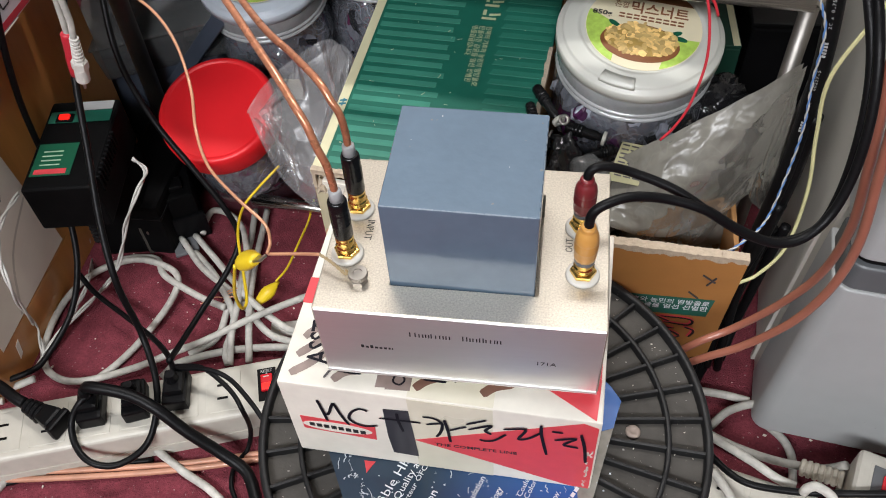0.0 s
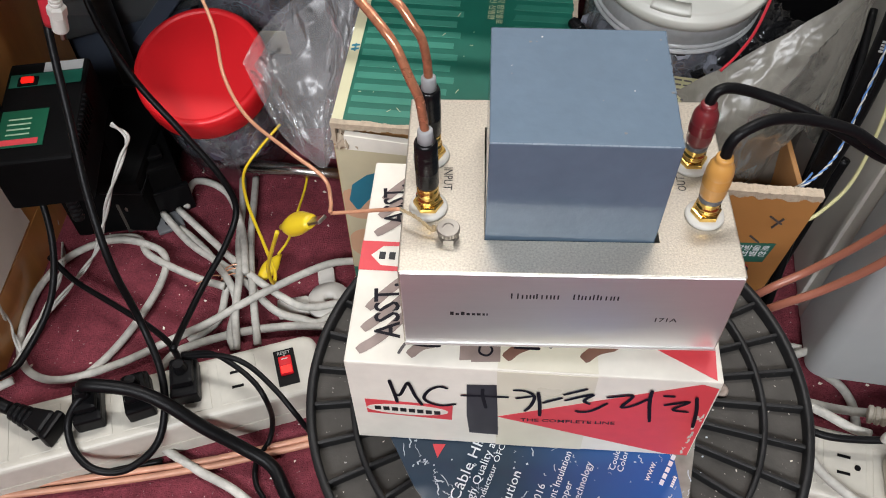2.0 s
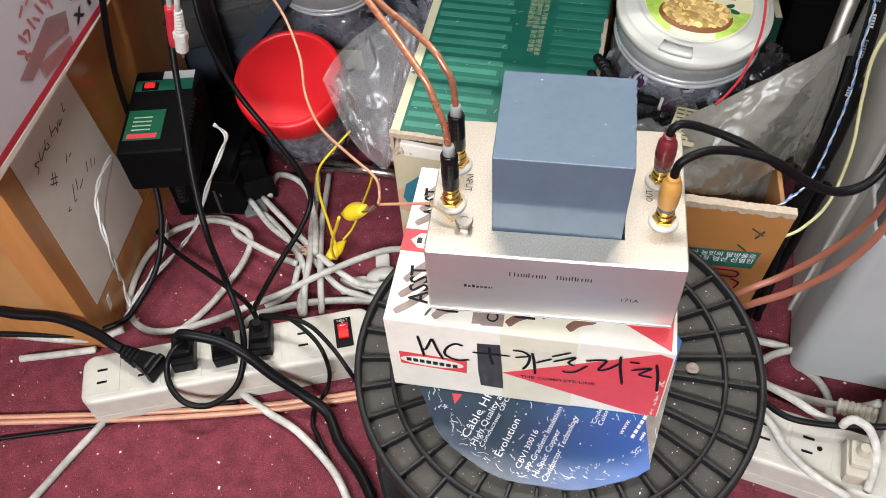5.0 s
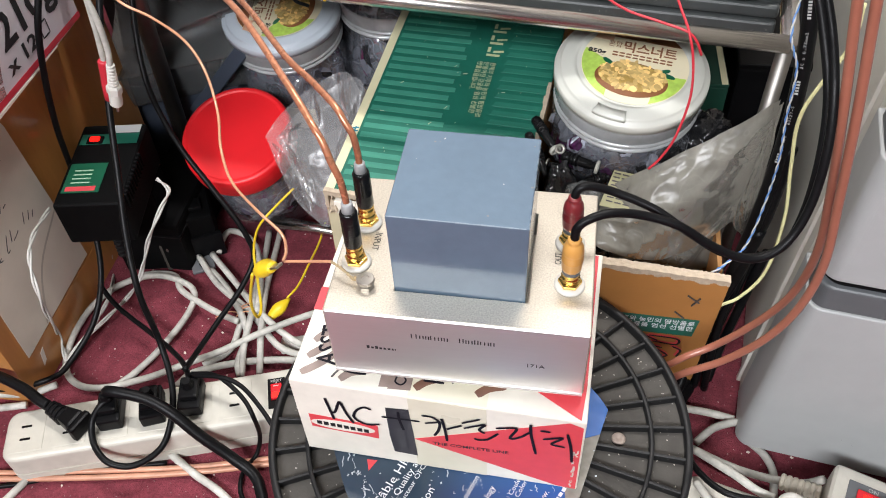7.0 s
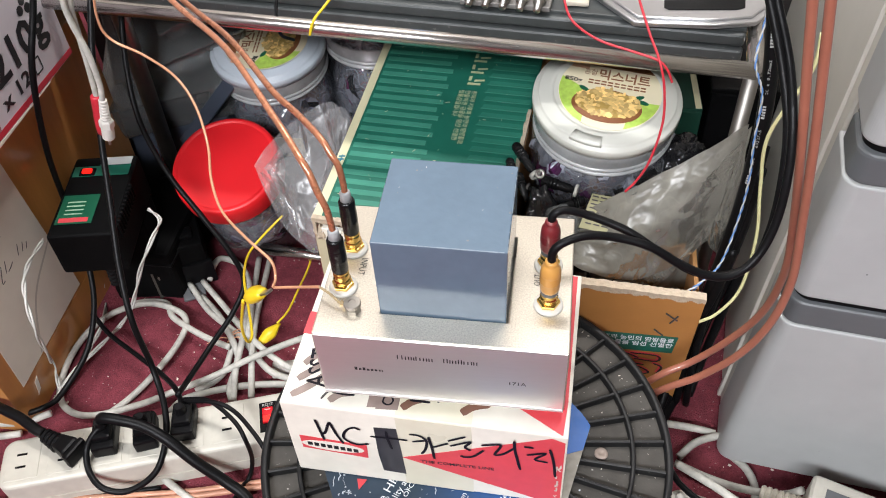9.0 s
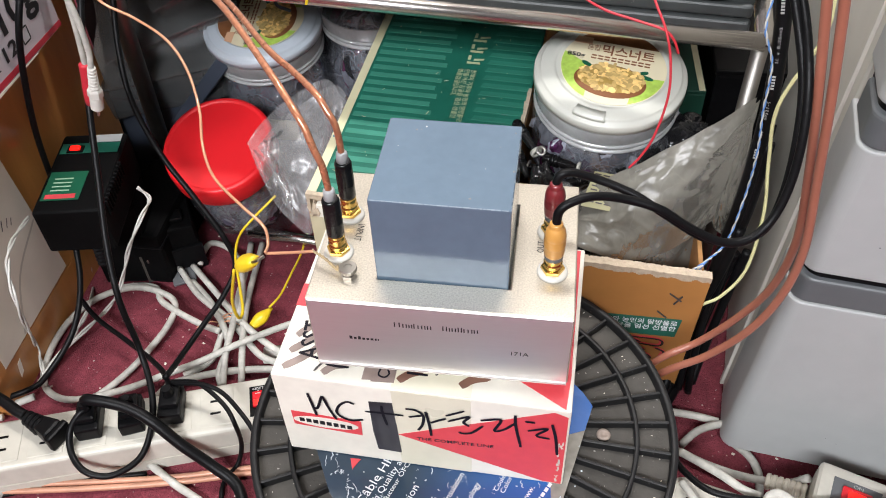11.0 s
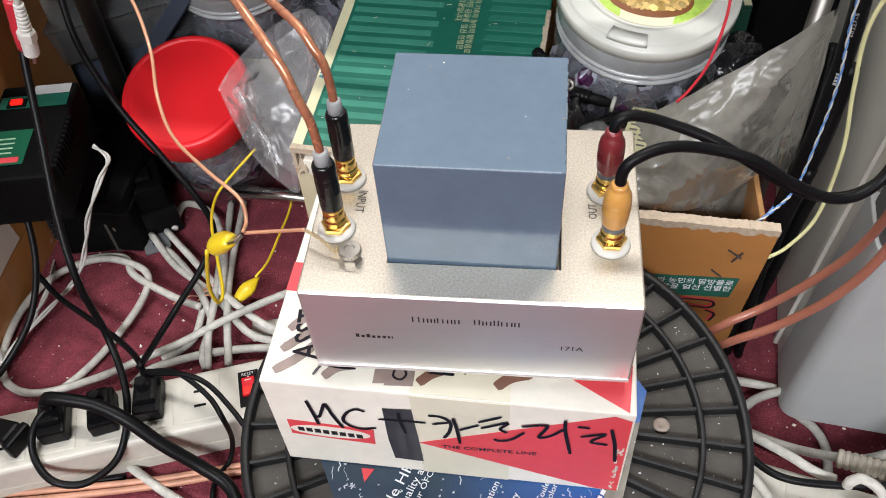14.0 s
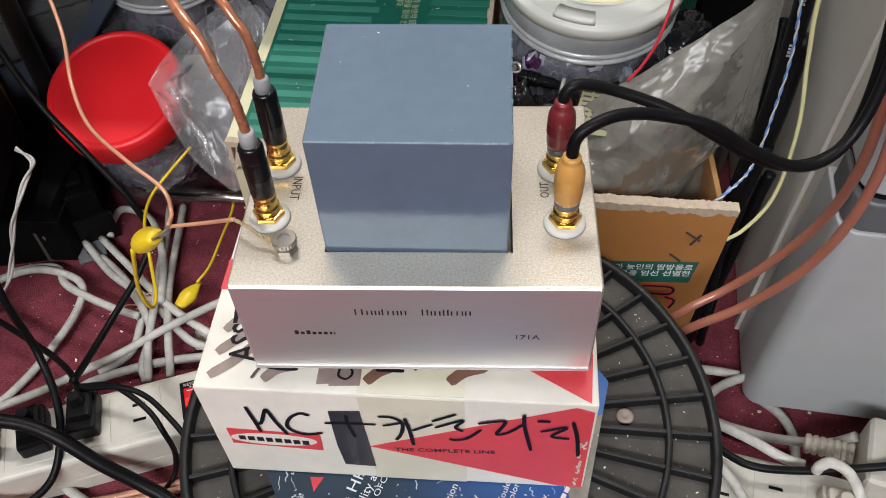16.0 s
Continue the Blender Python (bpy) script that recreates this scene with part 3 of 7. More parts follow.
part("hub", lathe([(0.0760, TOPZ - 0.009), (0.0760, TOPZ - 0.0006), (0.0750, TOPZ), (0, TOPZ)], 96), RIBBLACK, spool)
rib_bm = boxes((0.0755, 0.1490, -0.0012, 0.0012, TOPZ - 0.009, TOPZ - 0.0020), bevel=0.0004, seg=1)
rib0 = part("rib", rib_bm, RIBBLACK, spool)
for k in range(1, 36):
    r = rib0.copy()
    scene.collection.objects.link(r)
    r.parent = spool
    r.matrix_basis = pose(0, 0, 0, 0, 0, 6 + k * 10)
rib0.matrix_basis = pose(0, 0, 0, 0, 0, 6)
screw = part("screw", lathe([(0, 0), (0.0048, 0), (0.0052, 0.0012), (0.0046, 0.0024), (0.0024, 0.0028), (0.0016, 0.0016), (0, 0.0016)], 20), TERRA, spool, "rusty screw head", True)
screw.location = (0.1020, 0.0030, TOPZ - 0.0085)

bm = bmesh.new()
g = random.Random(15)
for k in range(260):
    a, q = g.uniform(0, 6.283), g.uniform(0.102, 0.148)
    s = 0.0002 + 0.0009 * g.random() ** 3
    sheet([(-s, -s * 0.3), (s, -s * 0.4), (s * 0.8, s * 0.5), (-s * 0.5, s * 0.4)], 0, 0.0002, pose(q * math.cos(a), q * math.sin(a), TOPZ - 0.0084, 0, 0, g.uniform(0, 360)), bm)
tagged(part("dust_specks", bm, PAPER, spool), kind="stuff")

# printed label on the hub
lz = 0.1416
label = thing("spool_label", pose(SP[0], SP[1], lz), "torn dark blue printed label with white writing, stuck on the spool", "label")
poly = []
for k in range(64):
    a = 2 * math.pi * k / 64
    r = 0.107 + 0.0012 * math.sin(5 * a) + 0.0008 * math.sin(13 * a + 1)
    poly.append((min(r * math.cos(a), 0.094), r * math.sin(a)))


def chord(x, y):
    """Cuts the round sheet along its straight torn side."""
    return min(x, 0.067 + (y + 0.086) * 0.245, 0.094 - (y - 0.023) * 0.9), y


def torn(x, y):
    """The print ends short of the board near the carton."""
    return (min(x, 0.0652 - (y + 0.041) * 0.07), y) if y < -0.010 else chord(x, y)


shade_to(NAVY, (0.024, 0.115, 0.38), "X", -0.030, 0.062)
part("board", sheet([chord(x, y) for x, y in poly], 0.0001, 0.0007), GREYCARD, label, "bare grey board under the print")
part("printed_sheet", sheet([torn(x, y) for x, y in poly], 0.0007, 0.0011), NAVY, label)
bm = bmesh.new()
for k in range(70):
    a, q = rnd.uniform(3.3, 6.2), rnd.uniform(0.050, 0.104)
    x, y, s = q * math.cos(a), q * math.sin(a), rnd.uniform(0.0003, 0.0013)
    sheet([(x, y), (x + s, y + 0.2 * s), (x + 0.8 * s, y + rnd.uniform(0.4, 1.4) * s), (x - 0.2 * s, y + 0.7 * s)], 0.0011, 0.0013, None, bm)
# Pale strokes for scuffs, and for glare off the crinkles, drawn in colour.
g = random.Random(17)
for k in range(190):
    a, rim = g.uniform(3.25, 5.9), k > 50
    q = g.uniform(0.090, 0.1025) if rim else g.uniform(0.030, 0.098)
    turn = math.degrees(a) + 90 + g.uniform(-50, 50) if rim else g.uniform(0, 360)
    size = 0.0012 + (0.007 if rim else 0.005) * g.random() ** 2
    pts = [(size * (j / 4 - 0.5), 0.0007 * g.uniform(-1, 1)) for j in range(5)]
    if torn(q * math.cos(a), q * math.sin(a))[0] > q * math.cos(a) - size:
        ribbon(pts, 0.00022 + 0.0006 * g.random() ** 2, 0.0011, 0.00125 + 0.0000004 * k, pose(q * math.cos(a), q * math.sin(a), 0, 0, 0, turn), bm, 2)
tagged(part("scuffs", bm, SCUFFGLARE, label), "white scuffs, and glare on crackled folds drawn as pale strokes", kind="stuff")
LINES = [("Câble HP", (-0.050, -0.045), (-0.035, -0.007), 0.0088), ("High Quality audio", (-0.044, -0.050), (-0.024, 0.003), 0.0068), ("Conducteur OFC/OFC", (-0.0385, -0.0505), (-0.018, 0.003), 0.0050),
         ("Evolution", (-0.0255, -0.0565), (-0.0140, -0.0265), 0.0080), ("CBV130016", (-0.0115, -0.0635), (-0.0005, -0.0335), 0.0062), ("PP-Gradient Insulation", (-0.0045, -0.064), (0.0155, -0.0135), 0.0060),
         ("Hi-Spec Copper", (0.0005, -0.0685), (0.0150, -0.0315), 0.0060), ("Conductor Technology", (0.0070, -0.0710), (0.0270, -0.0195), 0.0060), ("Couleur", (0.0390, -0.0240), (0.0455, -0.0070), 0.0050), ("Color", (0.0435, -0.0250), (0.0485, -0.0120), 0.0050), ("www.", (0.0580, -0.0300), (0.0640, -0.0180), 0.0056)]
for body, p, q, size in LINES:
    ang, wide = across(p, q)
    part("lettering", lettering(body, size, pose(p[0] - SP[0], p[1] - SP[1], 0.0017, 0, 0, ang), wide), LETTER, label)
for p, q, h in (((0.0655, -0.032), (0.0760, -0.013), 0.0042), ((0.0710, -0.033), (0.0745, -0.0265), 0.0030)):
    ang, wide = across(p, q)
    for k in range(5):
        part("print_bar", sheet([(wide * k / 5, 0), (wide * (k + 0.75) / 5, 0), (wide * (k + 0.75) / 5, h * 0.55), (wide * k / 5, h * 0.55)], 0.0016, 0.0018, pose(p[0] - SP[0], p[1] - SP[1], 0, 0, 0, ang)), LETTER, label)
part("red_mark", sheet([(-0.0655 - SP[0], -0.010 - SP[1]), (-0.0625 - SP[0], -0.0185 - SP[1]), (-0.0580 - SP[0], -0.010 - SP[1])], 0.0013, 0.0016), REDPRINT, label, "small red triangle mark")

# ---- white tube carton under the transformer ----
BX0, BX1, BYF, BYB, BZ0, BZ1 = -0.1088, 0.0825, -0.0104, 0.1286, 0.1434, 0.2305
carton = thing("white_carton", pose(0, 0, BZ0, 0, 0, -2.3), "white and red printed carton with black handwriting, lying on the spool", "box")
BW, BH = BX1 - BX0, BZ1 - BZ0
bm = boxes((BX0, BX1, BYF, BYB, 0, BH), bevel=0.0012, seg=2)
part("body", bm, BOXWHITE, carton)
front = pose(BX0, BYF, 0, 90, 0, 0)           # x to the right, y up, z out of the front
topm = pose(BX0, BYF, BH, 0, 0, 0)


def on_front(pts):
    return [((u + 0.010) * BW, v * BH) for u, v in pts]


bm = sheet([(0.0805, 0.0005), (0.1295, 0.0005), (0.1292, BH - 0.001), (0.0785, BH - 0.001)], 0.0000, 0.0003, front)
sheet([(0.0785, 0.001), (0.1292, 0.001), (0.1286, 0.060), (0.0800, 0.060)], 0.0, 0.0003, topm, bm)
part("tape", bm, TAPE, carton, "yellowed clear tape")
part("red_triangle", sheet(on_front([(0.411, 0.420), (0.937, 0.976), (0.982, 0.935), (0.984, 0.02), (0.920, 0.03)]), 0.0003, 0.0006, front), REDPRINT, carton, "red printed triangle")
part("red_triangle", sheet([(0.1400, 0.0280), (0.1893, 0.0280), (0.1878, 0.0010)], 0.0003, 0.0005, topm), REDPRINT, carton, "red printed triangle")
part("red_band", sheet([(BW - 0.0100, 0.0280), (BW - 0.0022, 0.0280), (BW - 0.0030, 0.1370), (BW - 0.0085, 0.1370)], 0.0003, 0.0005, topm), REDPRINT, carton, "red printed band")
part("red_band", sheet(on_front([(0.030, 0.554), (0.281, 0.523), (0.278, 0.334), (0.032, 0.375)]), 0.0002, 0.0005, front), REDPRINT, carton, "red emblem band")
part("emblem_oval", sheet([(x, y) for x, y in disc(0.0225, 40, 0.0058, 0.156 * BW, 0.452 * BH)], 0.0005, 0.0007, front @ pose(0, 0, 0, 0, 0, -1.2)), BOXWHITE, carton, "white oval of the emblem")
for k in range(8):
    x = 0.066 * BW + k * 0.0245 * BW
    y = (0.432 - 0.004 * k) * BH
    part("emblem_bar", sheet([(x, y), (x + 0.0034, y), (x + 0.0034, y + 0.047 * BH), (x, y + 0.047 * BH)], 0.0007, 0.0009, front), INK, carton)
bm = sheet([(0.0, 0.058), (0.030, 0.058), (0.030, 0.078), (0.0, 0.078)], 0.0003, 0.0005, topm)
part("red_band", bm, REDPRINT, carton, "red emblem band")
bm = sheet([(0.012, 0.0615), (0.031, 0.0605), (0.031, 0.0755), (0.012, 0.0745), (0.006, 0.068)], 0.0005, 0.0007, topm)
part("emblem_oval", bm, BOXWHITE, carton, "white oval of the emblem")
for k in range(4):
    part("emblem_bar", sheet([(0.0105 + k * 0.0055, 0.0655), (0.0140 + k * 0.0055, 0.0655), (0.0140 + k * 0.0055, 0.0705), (0.0105 + k * 0.0055, 0.0705)], 0.0007, 0.0009, topm), INK, carton)
part("ink_patch", sheet(on_front([(0.320, 0.815), (0.401, 0.832), (0.409, 0.5), (0.415, 0.165), (0.330, 0.175), (0.321, 0.42)]), 0.0004, 0.0008, front), INKPATCH, carton, "dark patch of smeared ink")
STROKES = [
    [(0.108, 0.827), (0.116, 0.694), (0.124, 0.539)],
    [(0.118, 0.652), (0.133, 0.645), (0.155, 0.789), (0.162, 0.792), (0.176, 0.650), (0.195, 0.521)],
    [(0.269, 0.763), (0.244, 0.780), (0.216, 0.725), (0.201, 0.633), (0.213, 0.571), (0.248, 0.537), (0.291, 0.566)],
    [(0.303, 0.686), (0.368, 0.695), (0.437, 0.698)], [(0.364, 0.793), (0.365, 0.694), (0.376, 0.537)],
    [(0.446, 0.793), (0.481, 0.790), (0.506, 0.730), (0.500, 0.610), (0.484, 0.527)], [(0.455, 0.692), (0.504, 0.735)]]
STROKES_B = [
    [(0.514, 0.791), (0.523, 0.651), (0.529, 0.477)], [(0.530, 0.654), (0.555, 0.695), (0.583, 0.737)], [(0.583, 0.774), (0.645, 0.865)],
    [(0.589, 0.705), (0.661, 0.802), (0.642, 0.721), (0.661, 0.677)], [(0.624, 0.584), (0.640, 0.570), (0.671, 0.600), (0.707, 0.707)],
    [(0.699, 0.776), (0.757, 0.818), (0.766, 0.793), (0.746, 0.666), (0.777, 0.696), (0.814, 0.801)], [(0.812, 0.899), (0.816, 0.758), (0.836, 0.492)],
    [(0.845, 0.838), (0.878, 0.839)], [(0.856, 0.724), (0.920, 0.783), (0.885, 0.677), (0.930, 0.656)], [(0.933, 0.848), (0.949, 0.671), (0.959, 0.454)]]
for n, s in enumerate(STROKES + STROKES_B):
    part("pen_stroke", ribbon(on_front(s), 0.0020, 0, 0.0009 + 0.00005 * n, front), MARKER, carton)
part("lettering", lettering("THE COMPLETE LINE", 0.0048, front @ pose(0.486 * BW, 0.386 * BH, 0.0008, 0, 0, 2.6), 0.268 * BW, 0.00006), INK, carton)
# worn corner and edges
bm = bmesh.new()
for k in range(26):
    x, y = BW * (0.968 + 0.018 * rnd.random()), BH * (0.04 + 0.55 * rnd.random())
    w, h = 0.0006 + 0.001 * rnd.random(), 0.0008 + 0.0035 * rnd.random()
    sheet([(x, y), (x + w, y + 0.0004), (x + w * 0.8, y + h), (x - 0.0002, y + h * 0.8)], 0.0005, 0.00075, front, bm)
part("worn_patch", bm, BOXEDGE, carton, "scuffed pale wear marks")
# marker words on the top
for n, (x, y, wide) in enumerate(((0.0274, 0.0155, 0.0345), (0.0236, 0.0920, 0.0295))):
    part("lettering", lettering("ASST.", 0.0190, topm @ pose(x, y, 0.0008, 0, 0, 97), wide, 0.00022), MARKER, carton)
    for k in range(3):
        part("pen_stroke", ribbon([(0.0065 + 0.001 * k, y - 0.009 + 0.013 * k), (0.018, y + 0.001 + 0.014 * k), (0.030, y + 0.016 + 0.013 * k)], 0.0056, 0, 0.00045 + 0.00002 * (k + 3 * n), topm), MARKER_WASH, carton)
part("pen_stroke", ribbon([(0.033, 0.0055), (0.039, 0.0115), (0.047, 0.0140)], 0.0056, 0, 0.0005, topm), MARKER_WASH, carton)
part("pen_stroke", ribbon([(0.0335, 0.0126), (0.041, 0.0118), (0.0490, 0.0120)], 0.0019, 0, 0.0007, topm), MARKER, carton)
part("ink_patch", sheet([(0.0590, 0.0044), (0.0650, 0.0050), (0.0650, 0.0038), (0.0798, 0.0048), (0.0796, 0.0180), (0.0588, 0.0180)], 0.0003, 0.0005, topm), MARKER_WASH, carton, "grey patch of smeared ink")
part("pen_stroke", ribbon([(0.0695, 0.0150), (0.0690, 0.0095), (0.0730, 0.0078), (0.0755, 0.0110), (0.0735, 0.0150)], 0.0012, 0, 0.0008, topm), MARKER, carton)
part("pen_stroke", ribbon([(0.0822, 0.0068), (0.088, 0.0125), (0.0960, 0.0165)], 0.0058, 0, 0.0005, topm), MARKER_BROWN, carton)
part("pen_stroke", ribbon([(0.0865, 0.0135), (0.093, 0.0135), (0.1000, 0.0135)], 0.0018, 0, 0.0007, topm), MARKER, carton)
part("pen_stroke", ribbon([(0.1215, 0.0085), (0.1285, 0.0145), (0.1390, 0.0180)], 0.0060, 0, 0.0005, topm), MARKER_BROWN, carton)
for k, (x, y) in enumerate(((0.0275, 0.006), (0.0790, 0.014), (0.1050, 0.014))):
    part("pen_stroke", ribbon([(x, y), (x + 0.003, y + 0.006), (x + 0.008, y + 0.011)], 0.0016, 0, 0.00075 + 0.00002 * k, topm), MARKER_THIN, carton)

# ---- step-up transformer ----
CW, CD, CZ0, CZ1 = 0.0780, 0.1130, 0.2396, 0.2996
HXL, HXR, HY0, HY1 = -0.0390, 0.0412, 0.0186, 0.0920
amp = thing("step_up_transformer", pose(0, 0.0013, CZ0), "champagne aluminium audio transformer with blue-grey cover on the carton", "audio device")
bm = bmesh.new()
h = CZ1 - CZ0
outer_b = [bm.verts.new(p) for p in ((-CW, 0, 0), (CW, 0, 0), (CW, CD, 0), (-CW, CD, 0))]
outer_t = [bm.verts.new((v.co.x, v.co.y, h)) for v in outer_b]
hole_t = [bm.verts.new(p) for p in ((HXL, HY0, h), (HXR, HY0, h), (HXR, HY1, h), (HXL, HY1, h))]
hole_b = [bm.verts.new((v.co.x, v.co.y, h - 0.02)) for v in hole_t]
for k in range(4):
    j = (k + 1) % 4
    if k:
        bm.faces.new((outer_b[k], outer_b[j], outer_t[j], outer_t[k]))
    bm.faces.new((outer_t[k], outer_t[j], hole_t[j], hole_t[k]))
    bm.faces.new((hole_t[k], hole_t[j], hole_b[j], hole_b[k]))
bm.faces.new(hole_b)
bm.faces.new(list(reversed(outer_b)))
bm.faces.new((outer_b[0], outer_b[1], outer_t[1], outer_t[0]))
bmesh.ops.recalc_face_normals(bm, faces=bm.faces)
rim_edges = [e for e in bm.edges if all(v in outer_t for v in e.verts) or (e.verts[0] in outer_b) != (e.verts[1] in outer_b) and not any(v in hole_t + hole_b for v in e.verts)]
bmesh.ops.bevel(bm, geom=rim_edges, offset=0.0009, segments=3, affect="EDGES", profile=0.5)
part("case", bm, ALU, amp)
part("front_plate", boxes((-CW + 0.0009, CW - 0.0009, -0.0006, 0.0004, 0.0, h - 0.0007), bevel=0.0003, seg=1), FRONT, amp, "smooth satin silver front")
part("base_lip", boxes((-CW + 0.0006, CW - 0.0006, -0.0014, 0.003, -0.0012, 0.0006), bevel=0.0005), FRONT, amp, "bright bottom edge")
for x in (-0.06, 0.06):
    for y in (0.018, 0.095):
        part("foot", lathe([(0, BZ1 - CZ0), (0.0050, BZ1 - CZ0), (0.0058, BZ1 - CZ0 + 0.001), (0.0064, 0), (0, 0)], 16, Matrix.Translation((x, y, 0))), BLACK, amp)
cover = part("core_cover", boxes((-0.0390, 0.0390, -0.0352, 0.0352, -0.014, 0.0650), bevel=0.0011, seg=4), BLUEGREY, amp, "glossy blue-grey painted steel cover")
cover.matrix_basis = pose(0.0005, 0.0549, h, 1.9, 0.4, -0.6)
CHIPS = [(-0.022, 0.080, 0.0012), (-0.019, 0.0805, 0.0006), (0.0155, 0.0262, 0.0012), (0.0370, 0.0500, 0.0014), (-0.030, 0.060, 0.0005), (0.008, 0.045, 0.0004), (0.028, 0.070, 0.0005), (0.0355, 0.083, 0.0008)]
for x, y, s in CHIPS:
    part("paint_chip", sheet([(x, y - 0.055), (x + s, y - 0.0547), (x + s * 0.7, y - 0.055 + s), (x - s * 0.2, y - 0.055 + s * 0.8)], 0.0649, 0.06512), GREYDARK, cover, "small dark chip in the paint")
# Pale strips on two edges: the bevel's highlight painted on, with some wear.
g = random.Random(31)
for side, (p, q, turn) in enumerate((((-0.0385, -0.0350, 0.06485), (0.0385, -0.0350, 0.06485), 0), ((0.0388, -0.0350, 0.06485), (0.0388, 0.0345, 0.06485), 90))):
    bm, at = bmesh.new(), 0.0
    while at < 0.97:
        size = g.uniform(0.004, 0.05)
        if g.random() < (1.0, 0.45)[side]:
            c = Vector(p).lerp(Vector(q), min(0.985, at + size / 2))
            w = g.uniform(0.00022, 0.00036)
            box(bm, -size * 0.035, size * 0.035, -w, w, -0.0002, 0.00012, m=Matrix.Translation(c) @ pose(0, 0, 0, 0, 0, turn) @ pose(0, 0, 0, 45, 0, 0))
        at += size
    part("pale_edge", bm, GLINTWEAR, cover, "pale strip for the edge's highlight and worn paint")
for x, y, q in ((-0.0165, 0.0285, 0.0007), (0.0215, -0.0040, 0.0004), (-0.030, 0.010, 0.0003)):
    part("paint_chip", sheet([(x, y), (x + q, y + q * 0.3), (x + q * 0.8, y + q), (x - q * 0.3, y + q * 0.7)], 0.0649, 0.06513), WHITEN, cover, "small pale chip in the paint")
fm = pose(0, -0.0006, 0, 90, 0, 0)
for x0, widths in ((-0.0262, (0.0046, 0.0032, 0.0026, 0.0020, 0.0018, 0.0030, 0.0030)), (0.0025, (0.0034, 0.0012, 0.0032, 0.0030, 0.0020, 0.0018, 0.0010, 0.0030))):
    x = x0
    for k, w in enumerate(widths):
        hgt = 0.0042 if k in (0, 3, 9) else 0.0032
        bm = bmesh.new()
        for at in ((0.0, w * 0.62) if w > 0.0021 else (0.0,)):
            sheet([(x + at, 0.0410), (x + at + 0.0007, 0.0410), (x + at + 0.0007, 0.0410 + hgt), (x + at, 0.0410 + hgt)], 0.0, 0.0001, fm, bm)
        part("emblem_bar", bm, INK, amp)
        x += w + 0.0004
x = -0.0545
for k, w in enumerate((0.0022, 0.0021, 0.0022, 0.0021, 0.0020, 0.0022, 0.0014, 0.0008)):
    part("emblem_bar", sheet([(x, 0.0262), (x + w * 0.78, 0.0262), (x + w * 0.78, 0.0280 + (0.0010 if k in (0, 2) else 0)), (x, 0.0280 + (0.0010 if k in (0, 2) else 0))], 0.0, 0.0001, fm), INK, amp)
    x += w + 0.00045
part("lettering", lettering("171A", 0.0048, fm @ pose(0.0420, 0.0236, 0.0001), 0.0115), INK, amp)
part("lettering", lettering("INPUT", 0.0062, pose(-0.0588, 0.0640, h + 0.0001, 0, 0, -90), 0.0150), INK, amp)
part("lettering", lettering("OUT", 0.0058, pose(0.0578, 0.0503, h + 0.0001, 0, 0, 90), 0.0098), INK, amp)

rca((-0.0655, 0.0390, CZ1), ("black phono plug with a gold shell in the input socket",), GROMMET, BLACKGLOSS)
rca((-0.0655, 0.0725, CZ1), ("black phono plug with a gold shell in the input socket",), GROMMET, BLACKGLOSS)
rca((0.0637, 0.0363, CZ1), ("tan phono plug with a gold shell in the output socket",), None, PLUGTAN, True)
rca((0.0622, 0.0695, CZ1), ("maroon phono plug with a gold shell in the output socket",), None, PLUGRED, True)

post = thing("ground_terminal", pose(-0.0555, 0.0210, CZ1) @ Matrix.Diagonal((1.0, 1.0, 0.80, 1)), "nickel-plated knurled ground terminal screwed into the case", "terminal")
part("base_nut", lathe([(0, 0), (0.0048, 0), (0.0048, 0.0035), (0.0036, 0.0040), (0, 0.0040)], 6), NICKEL, post)
part("stem", lathe([(0.0030, 0.0035), (0.0030, 0.0062)], 18), NICKEL, post)
bm = bmesh.new()
prof = [(0, 0.0060), (0.0050, 0.0060), (0.0054, 0.0066), (0.0054, 0.0092), (0.0050, 0.0098), (0.0026, 0.0098), (0.0024, 0.0090), (0, 0.0090)]
lathe(prof, 48, None, bm)
for v in bm.verts:
    if v.co.xy.length > 0.0052 and int(round(math.atan2(v.co.y, v.co.x) / (2 * math.pi) * 48)) % 2:
        v.co.xy *= 0.955
part("knurled_head", bm, NICKEL, post)

# ---- cables ----
# cable runs
RUN_white_a = [(-0.1, 0.246, 0.004), (-0.141, 0.225, 0.007), (-0.167, 0.216, 0.012), (-0.193, 0.199, 0.016), (-0.231, 0.176, 0.013), (-0.265, 0.156, 0.006), (-0.294, 0.143, 0.0), (-0.331, 0.123, -0.004), (-0.373, 0.107, -0.006), (-0.401, 0.109, -0.007), (-0.42, 0.126, -0.007), (-0.429, 0.16, -0.006), (-0.425, 0.2, -0.004), (-0.406, 0.231, -0.002), (-0.372, 0.247, 0), (-0.336, 0.24, 0.002), (-0.318, 0.225, 0.002), (-0.318, 0.196, 0), (-0.332, 0.157, -0.004), (-0.347, 0.13, -0.007), (-0.363, 0.109, -0.008)]
RUN_white_b = [(-0.391, 0.25, -0.006), (-0.372, 0.255, -0.006), (-0.351, 0.252, -0.004), (-0.335, 0.23, 0.002), (-0.31, 0.215, 0.004), (-0.281, 0.201, 0.006), (-0.257, 0.191, 0.01)]
RUN_white_c = [(-0.336, 0.283, -0.004), (-0.3, 0.245, -0.002), (-0.25, 0.207, 0.006), (-0.212, 0.172, 0.004), (-0.188, 0.167, -0.002), (-0.174, 0.165, -0.004), (-0.157, 0.174, -0.004), (-0.113, 0.166, -0.004)]
